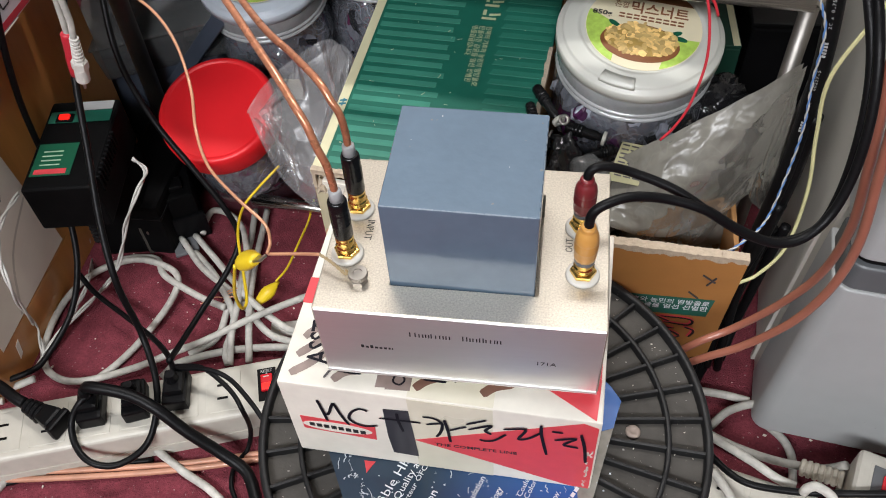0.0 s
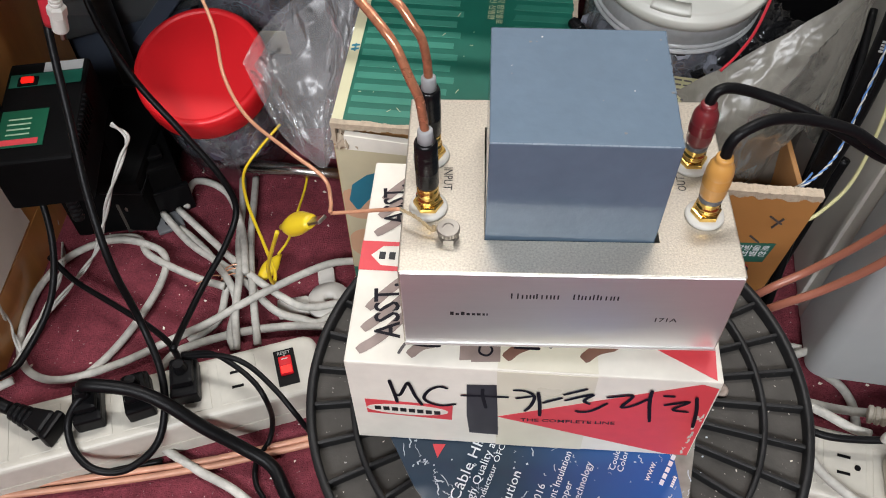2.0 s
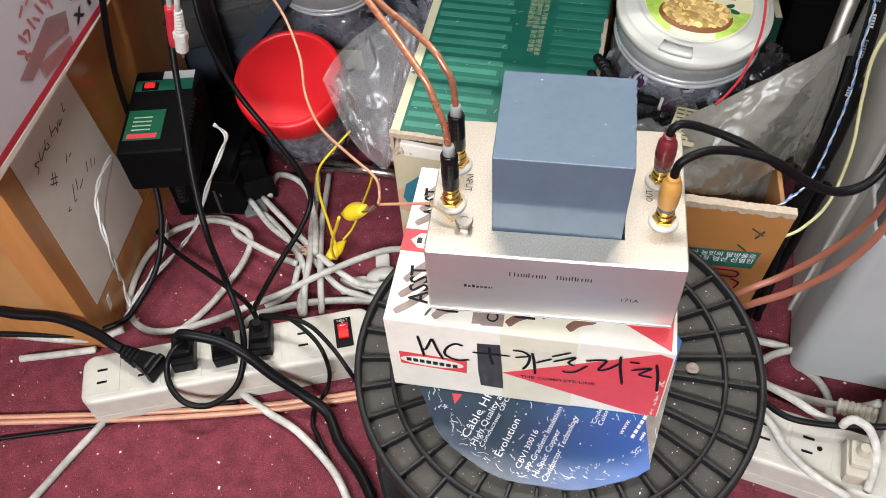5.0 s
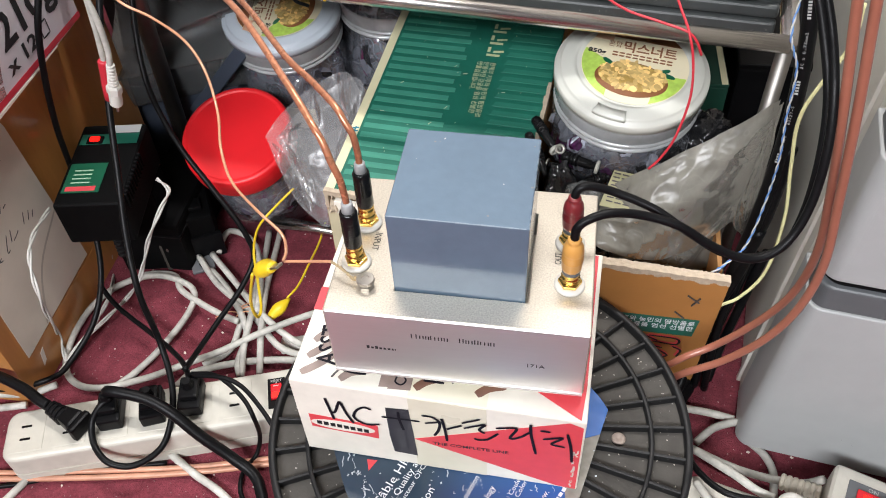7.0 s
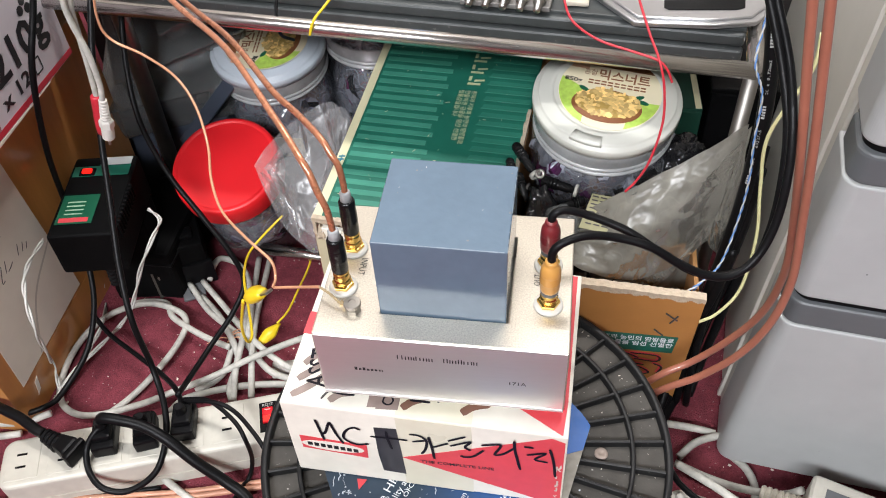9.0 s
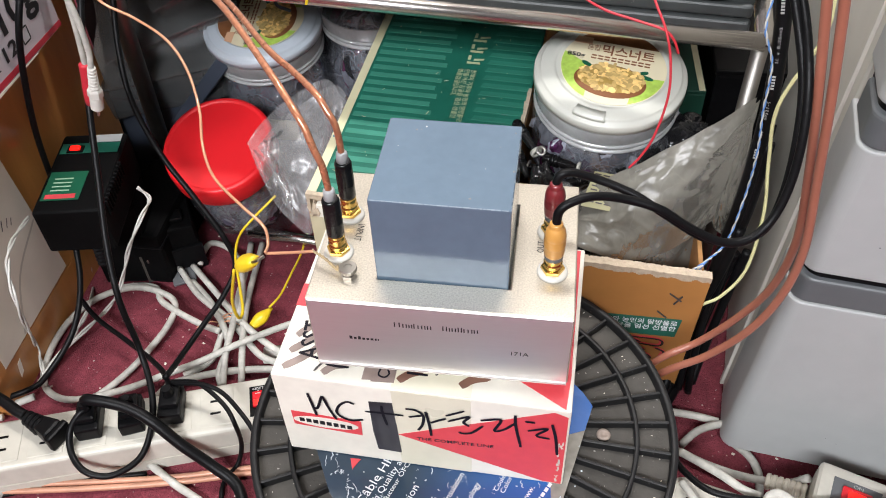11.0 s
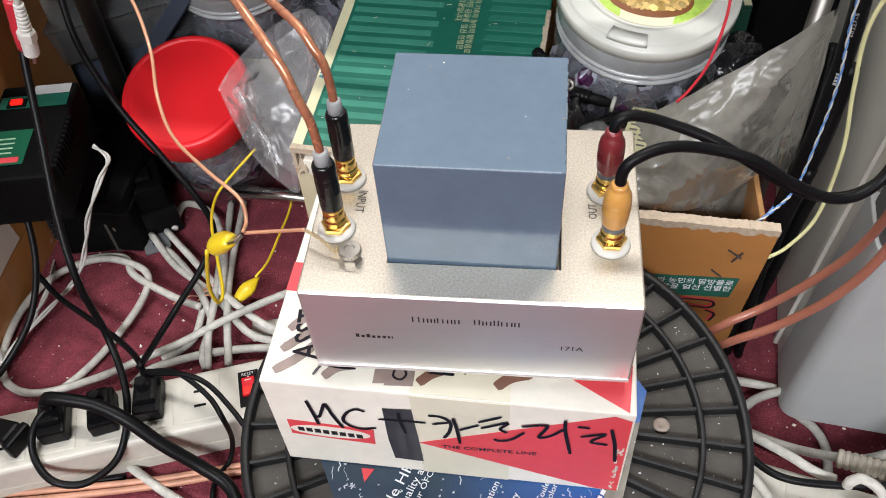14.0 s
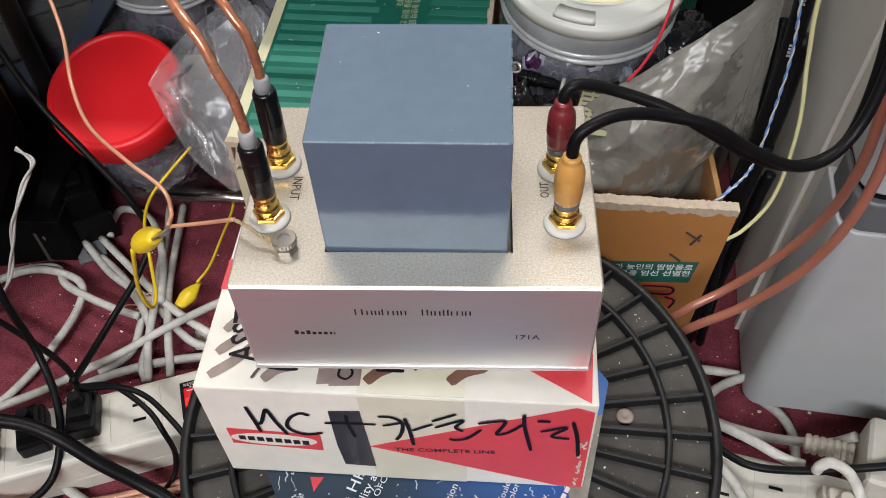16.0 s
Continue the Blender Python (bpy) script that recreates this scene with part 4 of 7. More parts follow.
RUN_white_d = [(-0.322, 0.288, -0.004), (-0.282, 0.249, 0), (-0.238, 0.204, 0.012), (-0.2, 0.18, 0.006), (-0.181, 0.178, 0), (-0.152, 0.184, -0.002), (-0.108, 0.177, -0.002)]
RUN_white_e = [(-0.316, 0.292, -0.006), (-0.318, 0.31, -0.005), (-0.313, 0.324, -0.004), (-0.29, 0.315, -0), (-0.27, 0.293, 0.004), (-0.251, 0.248, 0.008), (-0.239, 0.201, 0.016)]
RUN_white_f = [(-0.256, 0.331, -0.006), (-0.252, 0.298, -0.004), (-0.247, 0.258, 0), (-0.237, 0.211, 0.01), (-0.23, 0.179, 0.008), (-0.223, 0.143, -0.006)]
RUN_white_g = [(-0.268, 0.328, -0.004), (-0.261, 0.289, -0.002), (-0.255, 0.245, 0.004), (-0.244, 0.2, 0.016), (-0.243, 0.166, 0.008), (-0.24, 0.138, -0.006)]
RUN_white_h = [(-0.113, 0.168, -0.004), (-0.147, 0.162, -0.004), (-0.195, 0.161, -0.004), (-0.229, 0.156, -0.004), (-0.257, 0.148, -0.004), (-0.288, 0.134, -0.004), (-0.3, 0.118, -0.006)]
RUN_white_i = [(-0.28, 0.048, -0.006), (-0.249, 0.031, -0.007), (-0.217, 0.015, -0.007), (-0.181, -0.014, -0.007), (-0.161, -0.039, -0.007), (-0.147, -0.067, -0.007)]
RUN_white_j = [(-0.399, 0.016, -0.009), (-0.404, 0.002, -0.009), (-0.418, -0.03, -0.008), (-0.431, -0.06, -0.008), (-0.446, -0.094, -0.008)]
RUN_white_k = [(-0.524, 0.087, -0.006), (-0.485, 0.086, -0.005), (-0.442, 0.09, -0.004), (-0.417, 0.103, -0.003)]
RUN_white_l = [(-0.51, 0.061, -0.006), (-0.47, 0.07, -0.005), (-0.437, 0.078, -0.004)]
RUN_twist_a = [(-0.42, 0.209, 0.135), (-0.415, 0.171, 0.14), (-0.41, 0.146, 0.13), (-0.405, 0.129, 0.094), (-0.433, 0.151, 0.01), (-0.418, 0.128, 0)]
RUN_twist_b = [(-0.436, 0.275, 0.012), (-0.434, 0.27, -0.002), (-0.432, 0.262, -0.017), (-0.411, 0.221, 0), (-0.409, 0.194, 0), (-0.411, 0.172, 0), (-0.418, 0.137, -0.002), (-0.421, 0.114, -0.004)]
RUN_twist_c = [(-0.335, 0.262, 0.133), (-0.323, 0.256, 0.124), (-0.322, 0.232, 0.123), (-0.336, 0.218, 0.097), (-0.353, 0.219, 0.061), (-0.369, 0.217, 0.028), (-0.388, 0.214, 0.002), (-0.395, 0.194, 0.002), (-0.408, 0.165, 0), (-0.417, 0.129, 0)]
RUN_black_a = [(-0.334, 0.33, 0.387), (-0.336, 0.3, 0.342), (-0.336, 0.267, 0.296), (-0.331, 0.231, 0.245), (-0.323, 0.197, 0.203), (-0.314, 0.161, 0.162), (-0.302, 0.13, 0.122), (-0.295, 0.119, 0.07), (-0.279, 0.091, 0.048), (-0.272, 0.064, 0.035), (-0.276, 0.039, 0.022), (-0.294, 0.02, 0.02), (-0.315, 0.017, 0.025), (-0.332, 0.029, 0.03), (-0.338, 0.045, 0.04), (-0.332, 0.057, 0.05), (-0.325, 0.065, 0.052)]
RUN_black_b = [(-0.365, 0.304, 0.413), (-0.375, 0.281, 0.351), (-0.385, 0.254, 0.297), (-0.405, 0.251, 0.211), (-0.415, 0.252, 0.128), (-0.399, 0.226, 0.091), (-0.389, 0.194, 0.059), (-0.39, 0.157, 0.032), (-0.407, 0.123, 0.01), (-0.416, 0.103, 0.01), (-0.455, 0.089, 0.004), (-0.517, 0.083, 0.003), (-0.577, 0.078, 0.003)]
RUN_black_c = [(-0.349, 0.39, 0.357), (-0.348, 0.362, 0.305), (-0.345, 0.329, 0.253), (-0.334, 0.301, 0.209), (-0.312, 0.282, 0.162), (-0.28, 0.262, 0.126), (-0.254, 0.247, 0.091), (-0.245, 0.238, 0.059), (-0.253, 0.215, 0.04), (-0.269, 0.181, 0.026), (-0.276, 0.136, 0.03), (-0.273, 0.107, 0.045)]
RUN_black_d = [(-0.413, 0.212, 0.02), (-0.388, 0.193, 0.012), (-0.347, 0.169, 0.012), (-0.308, 0.143, 0.02), (-0.279, 0.116, 0.035), (-0.261, 0.089, 0.045)]
RUN_black_e = [(-0.33, 0.068, 0.052), (-0.322, 0.066, 0.062), (-0.291, 0.065, 0.058), (-0.267, 0.059, 0.05), (-0.241, 0.05, 0.03), (-0.214, 0.043, 0.01), (-0.192, 0.033, 0), (-0.176, 0.008, -0.005), (-0.15, -0.021, -0.006), (-0.129, -0.054, -0.006)]
RUN_black_f = [(-0.263, 0.1, 0.05), (-0.24, 0.098, 0.056), (-0.224, 0.091, 0.056), (-0.206, 0.079, 0.052), (-0.195, 0.067, 0.046), (-0.195, 0.066, 0.014), (-0.199, 0.056, -0.004), (-0.207, 0.042, -0.008), (-0.205, 0.024, -0.008), (-0.195, 0.009, -0.008), (-0.181, -0.011, -0.008)]
RUN_black_g = [(-0.262, 0.098, 0.05), (-0.231, 0.095, 0.058), (-0.21, 0.089, 0.056), (-0.188, 0.072, 0.052), (-0.172, 0.057, 0.044), (-0.162, 0.052, 0.018), (-0.146, 0.042, 0), (-0.124, 0.031, -0.006)]
RUN_black_h = [(-0.588, 0.078, 0.05), (-0.528, 0.08, 0.05), (-0.491, 0.078, 0.05), (-0.454, 0.078, 0.05), (-0.415, 0.068, 0.048), (-0.392, 0.0575, 0.046), (-0.383, 0.0545, 0.0445)]
RUN_copper_a = [(-0.525, -0.004, -0.008), (-0.48, 0.002, -0.008), (-0.397, 0.014, -0.008), (-0.316, 0.027, -0.008), (-0.247, 0.04, -0.008), (-0.179, 0.058, -0.008), (-0.137, 0.07, -0.008)]
RUN_copper_b = [(-0.521, -0.009, -0.008), (-0.477, -0.003, -0.008), (-0.395, 0.008, -0.008), (-0.314, 0.021, -0.008), (-0.245, 0.035, -0.008), (-0.178, 0.053, -0.008), (-0.136, 0.066, -0.008)]
RUN_coax_a = [(-0.0655, 0.0390, 0.35), (-0.0662, 0.0395, 0.358), (-0.0675, 0.0402, 0.368), (-0.071, 0.042, 0.377), (-0.076, 0.047, 0.388), (-0.082, 0.053, 0.394), (-0.091, 0.065, 0.397), (-0.105, 0.082, 0.402), (-0.148, 0.135, 0.41), (-0.2, 0.19, 0.404), (-0.251, 0.24, 0.407)]
RUN_coax_b = [(-0.0655, 0.0725, 0.351), (-0.0660, 0.0735, 0.36), (-0.068, 0.0755, 0.37), (-0.072, 0.078, 0.376), (-0.078, 0.084, 0.382), (-0.088, 0.095, 0.383), (-0.1, 0.107, 0.384), (-0.12, 0.125, 0.387), (-0.162, 0.175, 0.39), (-0.21, 0.22, 0.39), (-0.254, 0.26, 0.396)]
RUN_thinwire = [(-0.113, 0.039, 0.295), (-0.114, 0.048, 0.294), (-0.117, 0.054, 0.303), (-0.135, 0.066, 0.309), (-0.16, 0.09, 0.309), (-0.176, 0.117, 0.312), (-0.183, 0.14, 0.326), (-0.2, 0.17, 0.337), (-0.22, 0.19, 0.347), (-0.248, 0.205, 0.354), (-0.27, 0.21, 0.361), (-0.277, 0.21, 0.373), (-0.274, 0.21, 0.396), (-0.262, 0.21, 0.431)]
RUN_jumper = [(-0.062, 0.0225, 0.306), (-0.063, 0.022, 0.304), (-0.07, 0.025, 0.309), (-0.078, 0.03, 0.309), (-0.094, 0.037, 0.299), (-0.113, 0.04, 0.293)]
RUN_yellow_a = [(-0.15, 0.062, 0.25), (-0.166, 0.075, 0.2), (-0.169, 0.082, 0.173), (-0.171, 0.095, 0.167), (-0.187, 0.13, 0.155), (-0.21, 0.18, 0.137), (-0.226, 0.23, 0.112), (-0.219, 0.255, 0.112), (-0.202, 0.274, 0.123)]
RUN_yellow_c = [(-0.215, 0.225, 0.012), (-0.208, 0.243, 0.012), (-0.205, 0.277, 0.01), (-0.202, 0.306, 0.01), (-0.201, 0.332, 0.015)]
RUN_red_a = [(0.058, 0.31, 0.369), (0.061, 0.305, 0.352), (0.069, 0.29, 0.342), (0.089, 0.272, 0.338), (0.115, 0.264, 0.334), (0.134, 0.258, 0.331), (0.142, 0.256, 0.324), (0.147, 0.256, 0.313)]
RUN_red_b = [(0.112, 0.31, 0.37), (0.118, 0.3, 0.357), (0.127, 0.275, 0.343), (0.135, 0.256, 0.332), (0.141, 0.248, 0.312), (0.143, 0.24, 0.285), (0.137, 0.232, 0.254), (0.129, 0.23, 0.234), (0.121, 0.228, 0.223)]
RUN_out_a = [(0.0622, 0.0695, 0.336), (0.0626, 0.0702, 0.3425), (0.0655, 0.0715, 0.3460), (0.0720, 0.0735, 0.3455), (0.086, 0.0755, 0.340), (0.108, 0.072, 0.333), (0.129, 0.063, 0.325), (0.149, 0.058, 0.316), (0.168, 0.06, 0.312), (0.184, 0.066, 0.318), (0.191, 0.075, 0.337), (0.192, 0.085, 0.369), (0.19, 0.1, 0.398), (0.183, 0.12, 0.425), (0.173, 0.14, 0.452), (0.167, 0.16, 0.468)]
RUN_out_b = [(0.0637, 0.0363, 0.336), (0.0645, 0.037, 0.348), (0.071, 0.04, 0.353), (0.083, 0.045, 0.354), (0.1, 0.05, 0.349), (0.12, 0.05, 0.343), (0.139, 0.05, 0.33), (0.159, 0.052, 0.319), (0.174, 0.056, 0.319), (0.186, 0.064, 0.329), (0.192, 0.072, 0.35), (0.193, 0.082, 0.378), (0.191, 0.097, 0.404), (0.187, 0.12, 0.426), (0.177, 0.14, 0.452), (0.171, 0.16, 0.468)]
RUN_copper_c = [(0.14, 0.118, 0.1), (0.161, 0.118, 0.127), (0.182, 0.122, 0.141), (0.203, 0.118, 0.177), (0.218, 0.113, 0.219), (0.22, 0.106, 0.271), (0.211, 0.1, 0.329), (0.199, 0.095, 0.39), (0.188, 0.095, 0.446), (0.182, 0.095, 0.478), (0.177, 0.095, 0.502)]
RUN_copper_d = [(0.141, 0.113, 0.09), (0.162, 0.1, 0.133), (0.184, 0.098, 0.155), (0.205, 0.092, 0.195), (0.217, 0.09, 0.236), (0.22, 0.09, 0.28), (0.213, 0.09, 0.334), (0.204, 0.09, 0.395), (0.194, 0.09, 0.453), (0.189, 0.09, 0.481), (0.185, 0.09, 0.505)]
RUN_letter_a = [(0.193, 0.24, 0.427), (0.202, 0.24, 0.395), (0.209, 0.23, 0.348), (0.212, 0.22, 0.295), (0.21, 0.21, 0.228), (0.205, 0.205, 0.16), (0.199, 0.2, 0.096), (0.192, 0.197, 0.03), (0.183, 0.18, -0.004), (0.173, 0.146, -0.006), (0.16, 0.114, -0.006)]
RUN_letter_b = [(0.218, 0.215, 0.266), (0.216, 0.21, 0.21), (0.21, 0.205, 0.16), (0.205, 0.2, 0.105), (0.2, 0.205, 0.03), (0.194, 0.188, -0.004), (0.173, 0.146, -0.006), (0.16, 0.114, -0.006)]
RUN_pair_a = [(0.195, 0.25, 0.414), (0.199, 0.24, 0.382), (0.195, 0.22, 0.358), (0.204, 0.215, 0.334), (0.206, 0.21, 0.297), (0.209, 0.205, 0.263), (0.208, 0.2, 0.225), (0.2, 0.185, 0.191), (0.185, 0.17, 0.183), (0.169, 0.165, 0.169)]
RUN_thin_y = [(0.226, 0.2, 0.395), (0.227, 0.2, 0.365), (0.212, 0.2, 0.311), (0.217, 0.2, 0.262), (0.224, 0.195, 0.213), (0.223, 0.19, 0.157), (0.209, 0.185, 0.128), (0.194, 0.18, 0.12)]
RUN_white_m = [(0.184, 0.155, -0.004), (0.208, 0.152, -0.003), (0.228, 0.148, -0.003)]
RUN_white_n = [(0.193, 0.12, -0.004), (0.208, 0.134, 0), (0.227, 0.142, 0.002), (0.244, 0.144, 0.004)]
RUN_white_o = [(0.19, 0.115, -0.006), (0.217, 0.102, -0.004), (0.245, 0.092, 0), (0.275, 0.084, 0.01), (0.288, 0.079, 0.03)]
RUN_white_p = [(0.24, 0.129, -0.006), (0.253, 0.116, -0.006), (0.259, 0.1, -0.007), (0.257, 0.078, -0.007)]
RUN_grey_a = [(-0.307, 0.2202, 0.296), (-0.3058, 0.22, 0.302), (-0.304, 0.221, 0.314), (-0.304, 0.222, 0.342), (-0.309, 0.224, 0.368), (-0.309, 0.225, 0.386), (-0.302, 0.226, 0.417)]
RUN_grey_b = [(-0.3172, 0.229, 0.294), (-0.3164, 0.229, 0.299), (-0.314, 0.23, 0.323), (-0.311, 0.23, 0.354), (-0.308, 0.23, 0.379), (-0.297, 0.23, 0.415)]
RUN_white_q = [(-0.27, 0.217, 0.006), (-0.256, 0.199, 0.012), (-0.246, 0.18, 0.004), (-0.247, 0.151, -0.002), (-0.242, 0.138, -0.006)]
RUN_white_r = [(-0.282, 0.145, -0.006), (-0.261, 0.164, -0.004), (-0.258, 0.187, 0), (-0.259, 0.203, 0.006), (-0.284, 0.236, 0), (-0.316, 0.267, -0.006)]
RUN_black_i = [(0.178, 0.089, 0.03), (0.186, 0.067, 0.04), (0.205, 0.049, 0.045), (0.236, 0.045, 0.046), (0.27, 0.045, 0.05), (0.311, 0.045, 0.06), (0.344, 0.049, 0.06)]
RUN_white_s = [(0.244, 0.041, 0.055), (0.245, 0.041, 0.062), (0.251, 0.041, 0.066), (0.262, 0.035, 0.062), (0.269, 0.023, 0.05), (0.266, 0.008, 0.044), (0.259, -0.008, 0.042)]
RUN_white_t = [(0.184, 0.06, 0.036), (0.194, 0.042, 0.038), (0.202, 0.024, 0.038), (0.217, 0.008, 0.037), (0.231, -0.003, 0.037), (0.247, -0.012, 0.036)]
RUN_white_u = [(0.188, 0.098, 0.02), (0.202, 0.083, 0.03), (0.217, 0.071, 0.034), (0.232, 0.059, 0.036), (0.245, 0.054, 0.036)]
RUN_thread_a = [(0.132, 0.18, 0.132), (0.15, 0.18, 0.144), (0.168, 0.18, 0.152), (0.182, 0.181, 0.161), (0.19, 0.186, 0.165)]
RUN_thread_b = [(0.172, 0.18, 0.126), (0.177, 0.18, 0.142), (0.182, 0.18, 0.157), (0.191, 0.187, 0.168)]
RUN_black_j = [(-0.513, -0.026, -0.01), (-0.472, -0.015, -0.01), (-0.44, -0.007, -0.01), (-0.402, 0.004, -0.01), (-0.365, 0.019, -0.01), (-0.318, 0.031, -0.01), (-0.281, 0.04, -0.01)]
RUN_black_m = [(0.22, 0.222, 0.143), (0.215, 0.218, 0.117), (0.209, 0.214, 0.071), (0.204, 0.21, 0.024), (0.195, 0.189, -0.006)]
RUN_black_n = [(0.23, 0.222, 0.145), (0.225, 0.218, 0.118), (0.22, 0.214, 0.072), (0.215, 0.21, 0.026), (0.207, 0.191, -0.006)]
RUN_letter_c = [(0.213, 0.205, 0.188), (0.205, 0.2, 0.136), (0.194, 0.195, 0.09), (0.188, 0.197, 0.03), (0.179, 0.175, -0.002), (0.168, 0.142, -0.006), (0.157, 0.111, -0.006)]
RUN_black_k = [(0.241, 0.31, 0.211), (0.229, 0.27, 0.186), (0.217, 0.24, 0.159), (0.207, 0.22, 0.136), (0.201, 0.207, 0.112), (0.198, 0.196, 0.076), (0.196, 0.19, 0.031), (0.194, 0.181, -0.004)]
RUN_black_l = [(0.243, 0.3, 0.22), (0.233, 0.265, 0.191), (0.222, 0.235, 0.165), (0.212, 0.215, 0.142), (0.205, 0.202, 0.118), (0.201, 0.19, 0.085), (0.2, 0.18, 0.041), (0.203, 0.179, -0.004)]
# end of cable runs


def cable(name, run, r, material, label, seg=9, res=8):
    return tagged(part(name, tube(run, r, seg, res), material, None, "", True), label, "cable")


for run in (RUN_white_a, RUN_white_b, RUN_white_c, RUN_white_d, RUN_white_e, RUN_white_f, RUN_white_g, RUN_white_q, RUN_white_r):
    cable("white_cable", run, 0.0034, WCABLE, "grubby white round cable lying loose on the carpet")
for run in (RUN_white_h, RUN_white_i, RUN_white_j, RUN_white_k, RUN_white_l):
    cable("white_cable", run, 0.0036, WCABLE, "grubby white cable on the carpet by the power strip")
for run in (RUN_white_m, RUN_white_n, RUN_white_o, RUN_white_p):
    cable("white_cable", run, 0.0036, WCABLE, "grubby white cable on the carpet by the drawers")
for run in (RUN_twist_a, RUN_twist_b, RUN_twist_c):
    t = thing("twisted_lead", Matrix(), "twisted pair of thin white leads hanging to the carpet", "cable")
    for s in (0, 1):
        part("strand", twisted(run, 0.0012, 0.0012, 3.4, s), TWCABLE, t, "", True)
cable("power_cable", RUN_black_a, 0.0029, BLACKMATT, "black power cord looping down to the power strip")
cable("power_cable", RUN_black_b, 0.0029, BLACKMATT, "black cord hanging beside the cardboard box")
cable("power_cable", RUN_black_c, 0.0028, BLACKMATT, "flat black cord hanging to the carpet")
cable("power_cable", RUN_black_d, 0.0026, BLACKMATT, "black cord lying across the white cables")
cable("power_cable", RUN_black_e, 0.0052, BLACKMATT, "thick black power cord running off the power strip")
cable("power_cable", RUN_black_f, 0.0021, BLACKMATT, "thin black cord curling over the power strip")
cable("power_cable", RUN_black_g, 0.0021, BLACKMATT, "thin black cord curling over the power strip")
cable("power_cable", RUN_black_h, 0.0050, BLACKMATT, "thick black power cord ending in a plug")
for run in (RUN_copper_a, RUN_copper_b):
    cable("speaker_cable", run, 0.0027, PINKCOPPER, "pale copper speaker cable lying on the carpet")
for run in (RUN_coax_a, RUN_coax_b):
    cable("copper_cable", run, 0.0021, COPPER, "copper-coloured signal cable rising from an input plug")
cable("copper_wire", RUN_thinwire, 0.0010, COPPERF, "thin copper wire hanging down to the yellow clip")
t = thing("ground_wire", Matrix(), "bare braided ground wire with a copper end from clip to terminal", "cable")
for side in (0, 1):
    part("strand", twisted(RUN_jumper[:4], 0.0006, 0.0004, 5, side), BRAID, t, "tarnished tan strand", True)
part("copper_end", tube(RUN_jumper[3:], 0.0010, 8), COPPERF, t, "copper-coloured end", True)
cable("yellow_wire", RUN_yellow_a, 0.0012, YELLOW, "thin yellow test lead hanging from a clip")
cable("yellow_wire", RUN_yellow_c, 0.0012, YELLOW, "thin yellow test lead on the carpet")
cable("red_wire", RUN_red_a, 0.0010, REDWIRE, "thin red wire hanging over the rack's tube")
cable("red_wire", RUN_red_b, 0.0010, REDWIRE, "thin red wire hanging over the rack's tube")
cable("black_signal_cable", RUN_out_a, 0.0026, BLACKMATT, "black signal cable curving away from the maroon plug")
cable("black_signal_cable", RUN_out_b, 0.0026, BLACKMATT, "black signal cable curving away from the tan plug")
cable("brown_cable", RUN_copper_c, 0.0029, COPPERD, "reddish brown speaker cable in front of the drawers")
cable("brown_cable", RUN_copper_d, 0.0029, COPPERD, "reddish brown speaker cable in front of the drawers")
t = thing("black_power_cable", Matrix(), "black power cable with white printed marks beside the rack", "cable")
part("sheath", tube(RUN_letter_a, 0.0058, 14), BLACKMATT, t, "", True)
lp = spline(RUN_letter_a, 30)
far = [0.0]
for p, q in zip(lp, lp[1:]):
    far.append(far[-1] + (q - p).length)
at = 0.030
for word in ("2011", "|||||||||", "2C x 0.75mm2", "|||||", "60227-5", "IEC", "||||"):
    for c in reversed(word):
        k = max(i for i in range(len(lp) - 1) if far[i] <= at)
        p, d = lp[k].lerp(lp[k + 1], (at - far[k]) / max(1e-6, far[k + 1] - far[k])), (lp[k] - lp[k + 1]).normalized()
        n = Vector((-0.35, -0.75, 0.55))
        n = (n - d * n.dot(d)).normalized()
        m = Matrix((d, n.cross(d), n)).transposed().to_4x4()
        m.translation = p + n * 0.00585
        if c == "|":
            part("print_bar", sheet([(-0.0008, -0.0012), (0.0006, -0.0012), (0.0006, 0.0012), (-0.0008, 0.0012)], -0.0003, 0.0001, m), CABLEPRINT, t)
        elif c != " ":
            part("lettering", lettering(c, 0.0029, m @ pose(-0.0010, -0.0010, 0), 0.0017), CABLEPRINT, t)
        at += 0.0022
    at += 0.0085
cable("black_power_cable", RUN_letter_c, 0.0050, BLACKMATT, "black power cable beside the orange carton")
cable("black_power_cable", RUN_letter_b, 0.0050, BLACKMATT, "black power cable beside the rack")
t = thing("twisted_lead", Matrix(), "twisted blue and white wire hanging beside the rack", "cable")
part("strand", twisted(RUN_pair_a, 0.0006, 0.00055, 19, 0), BLUEWIRE, t, "blue strand", True)
part("strand", twisted(RUN_pair_a, 0.0006, 0.00055, 19, 1), TWCABLE, t, "white strand", True)
cable("thin_white_wire", RUN_thread_a, 0.0006, TWCABLE, "thin white thread of wire over the torn carton edge")
cable("thin_blue_wire", RUN_thread_b, 0.0007, BLUEWIRE, "thin blue thread of wire over the torn carton edge")
cable("yellowish_wire", RUN_thin_y, 0.0014, YELLOWISH, "thin pale yellow wire hanging beside the drawers")


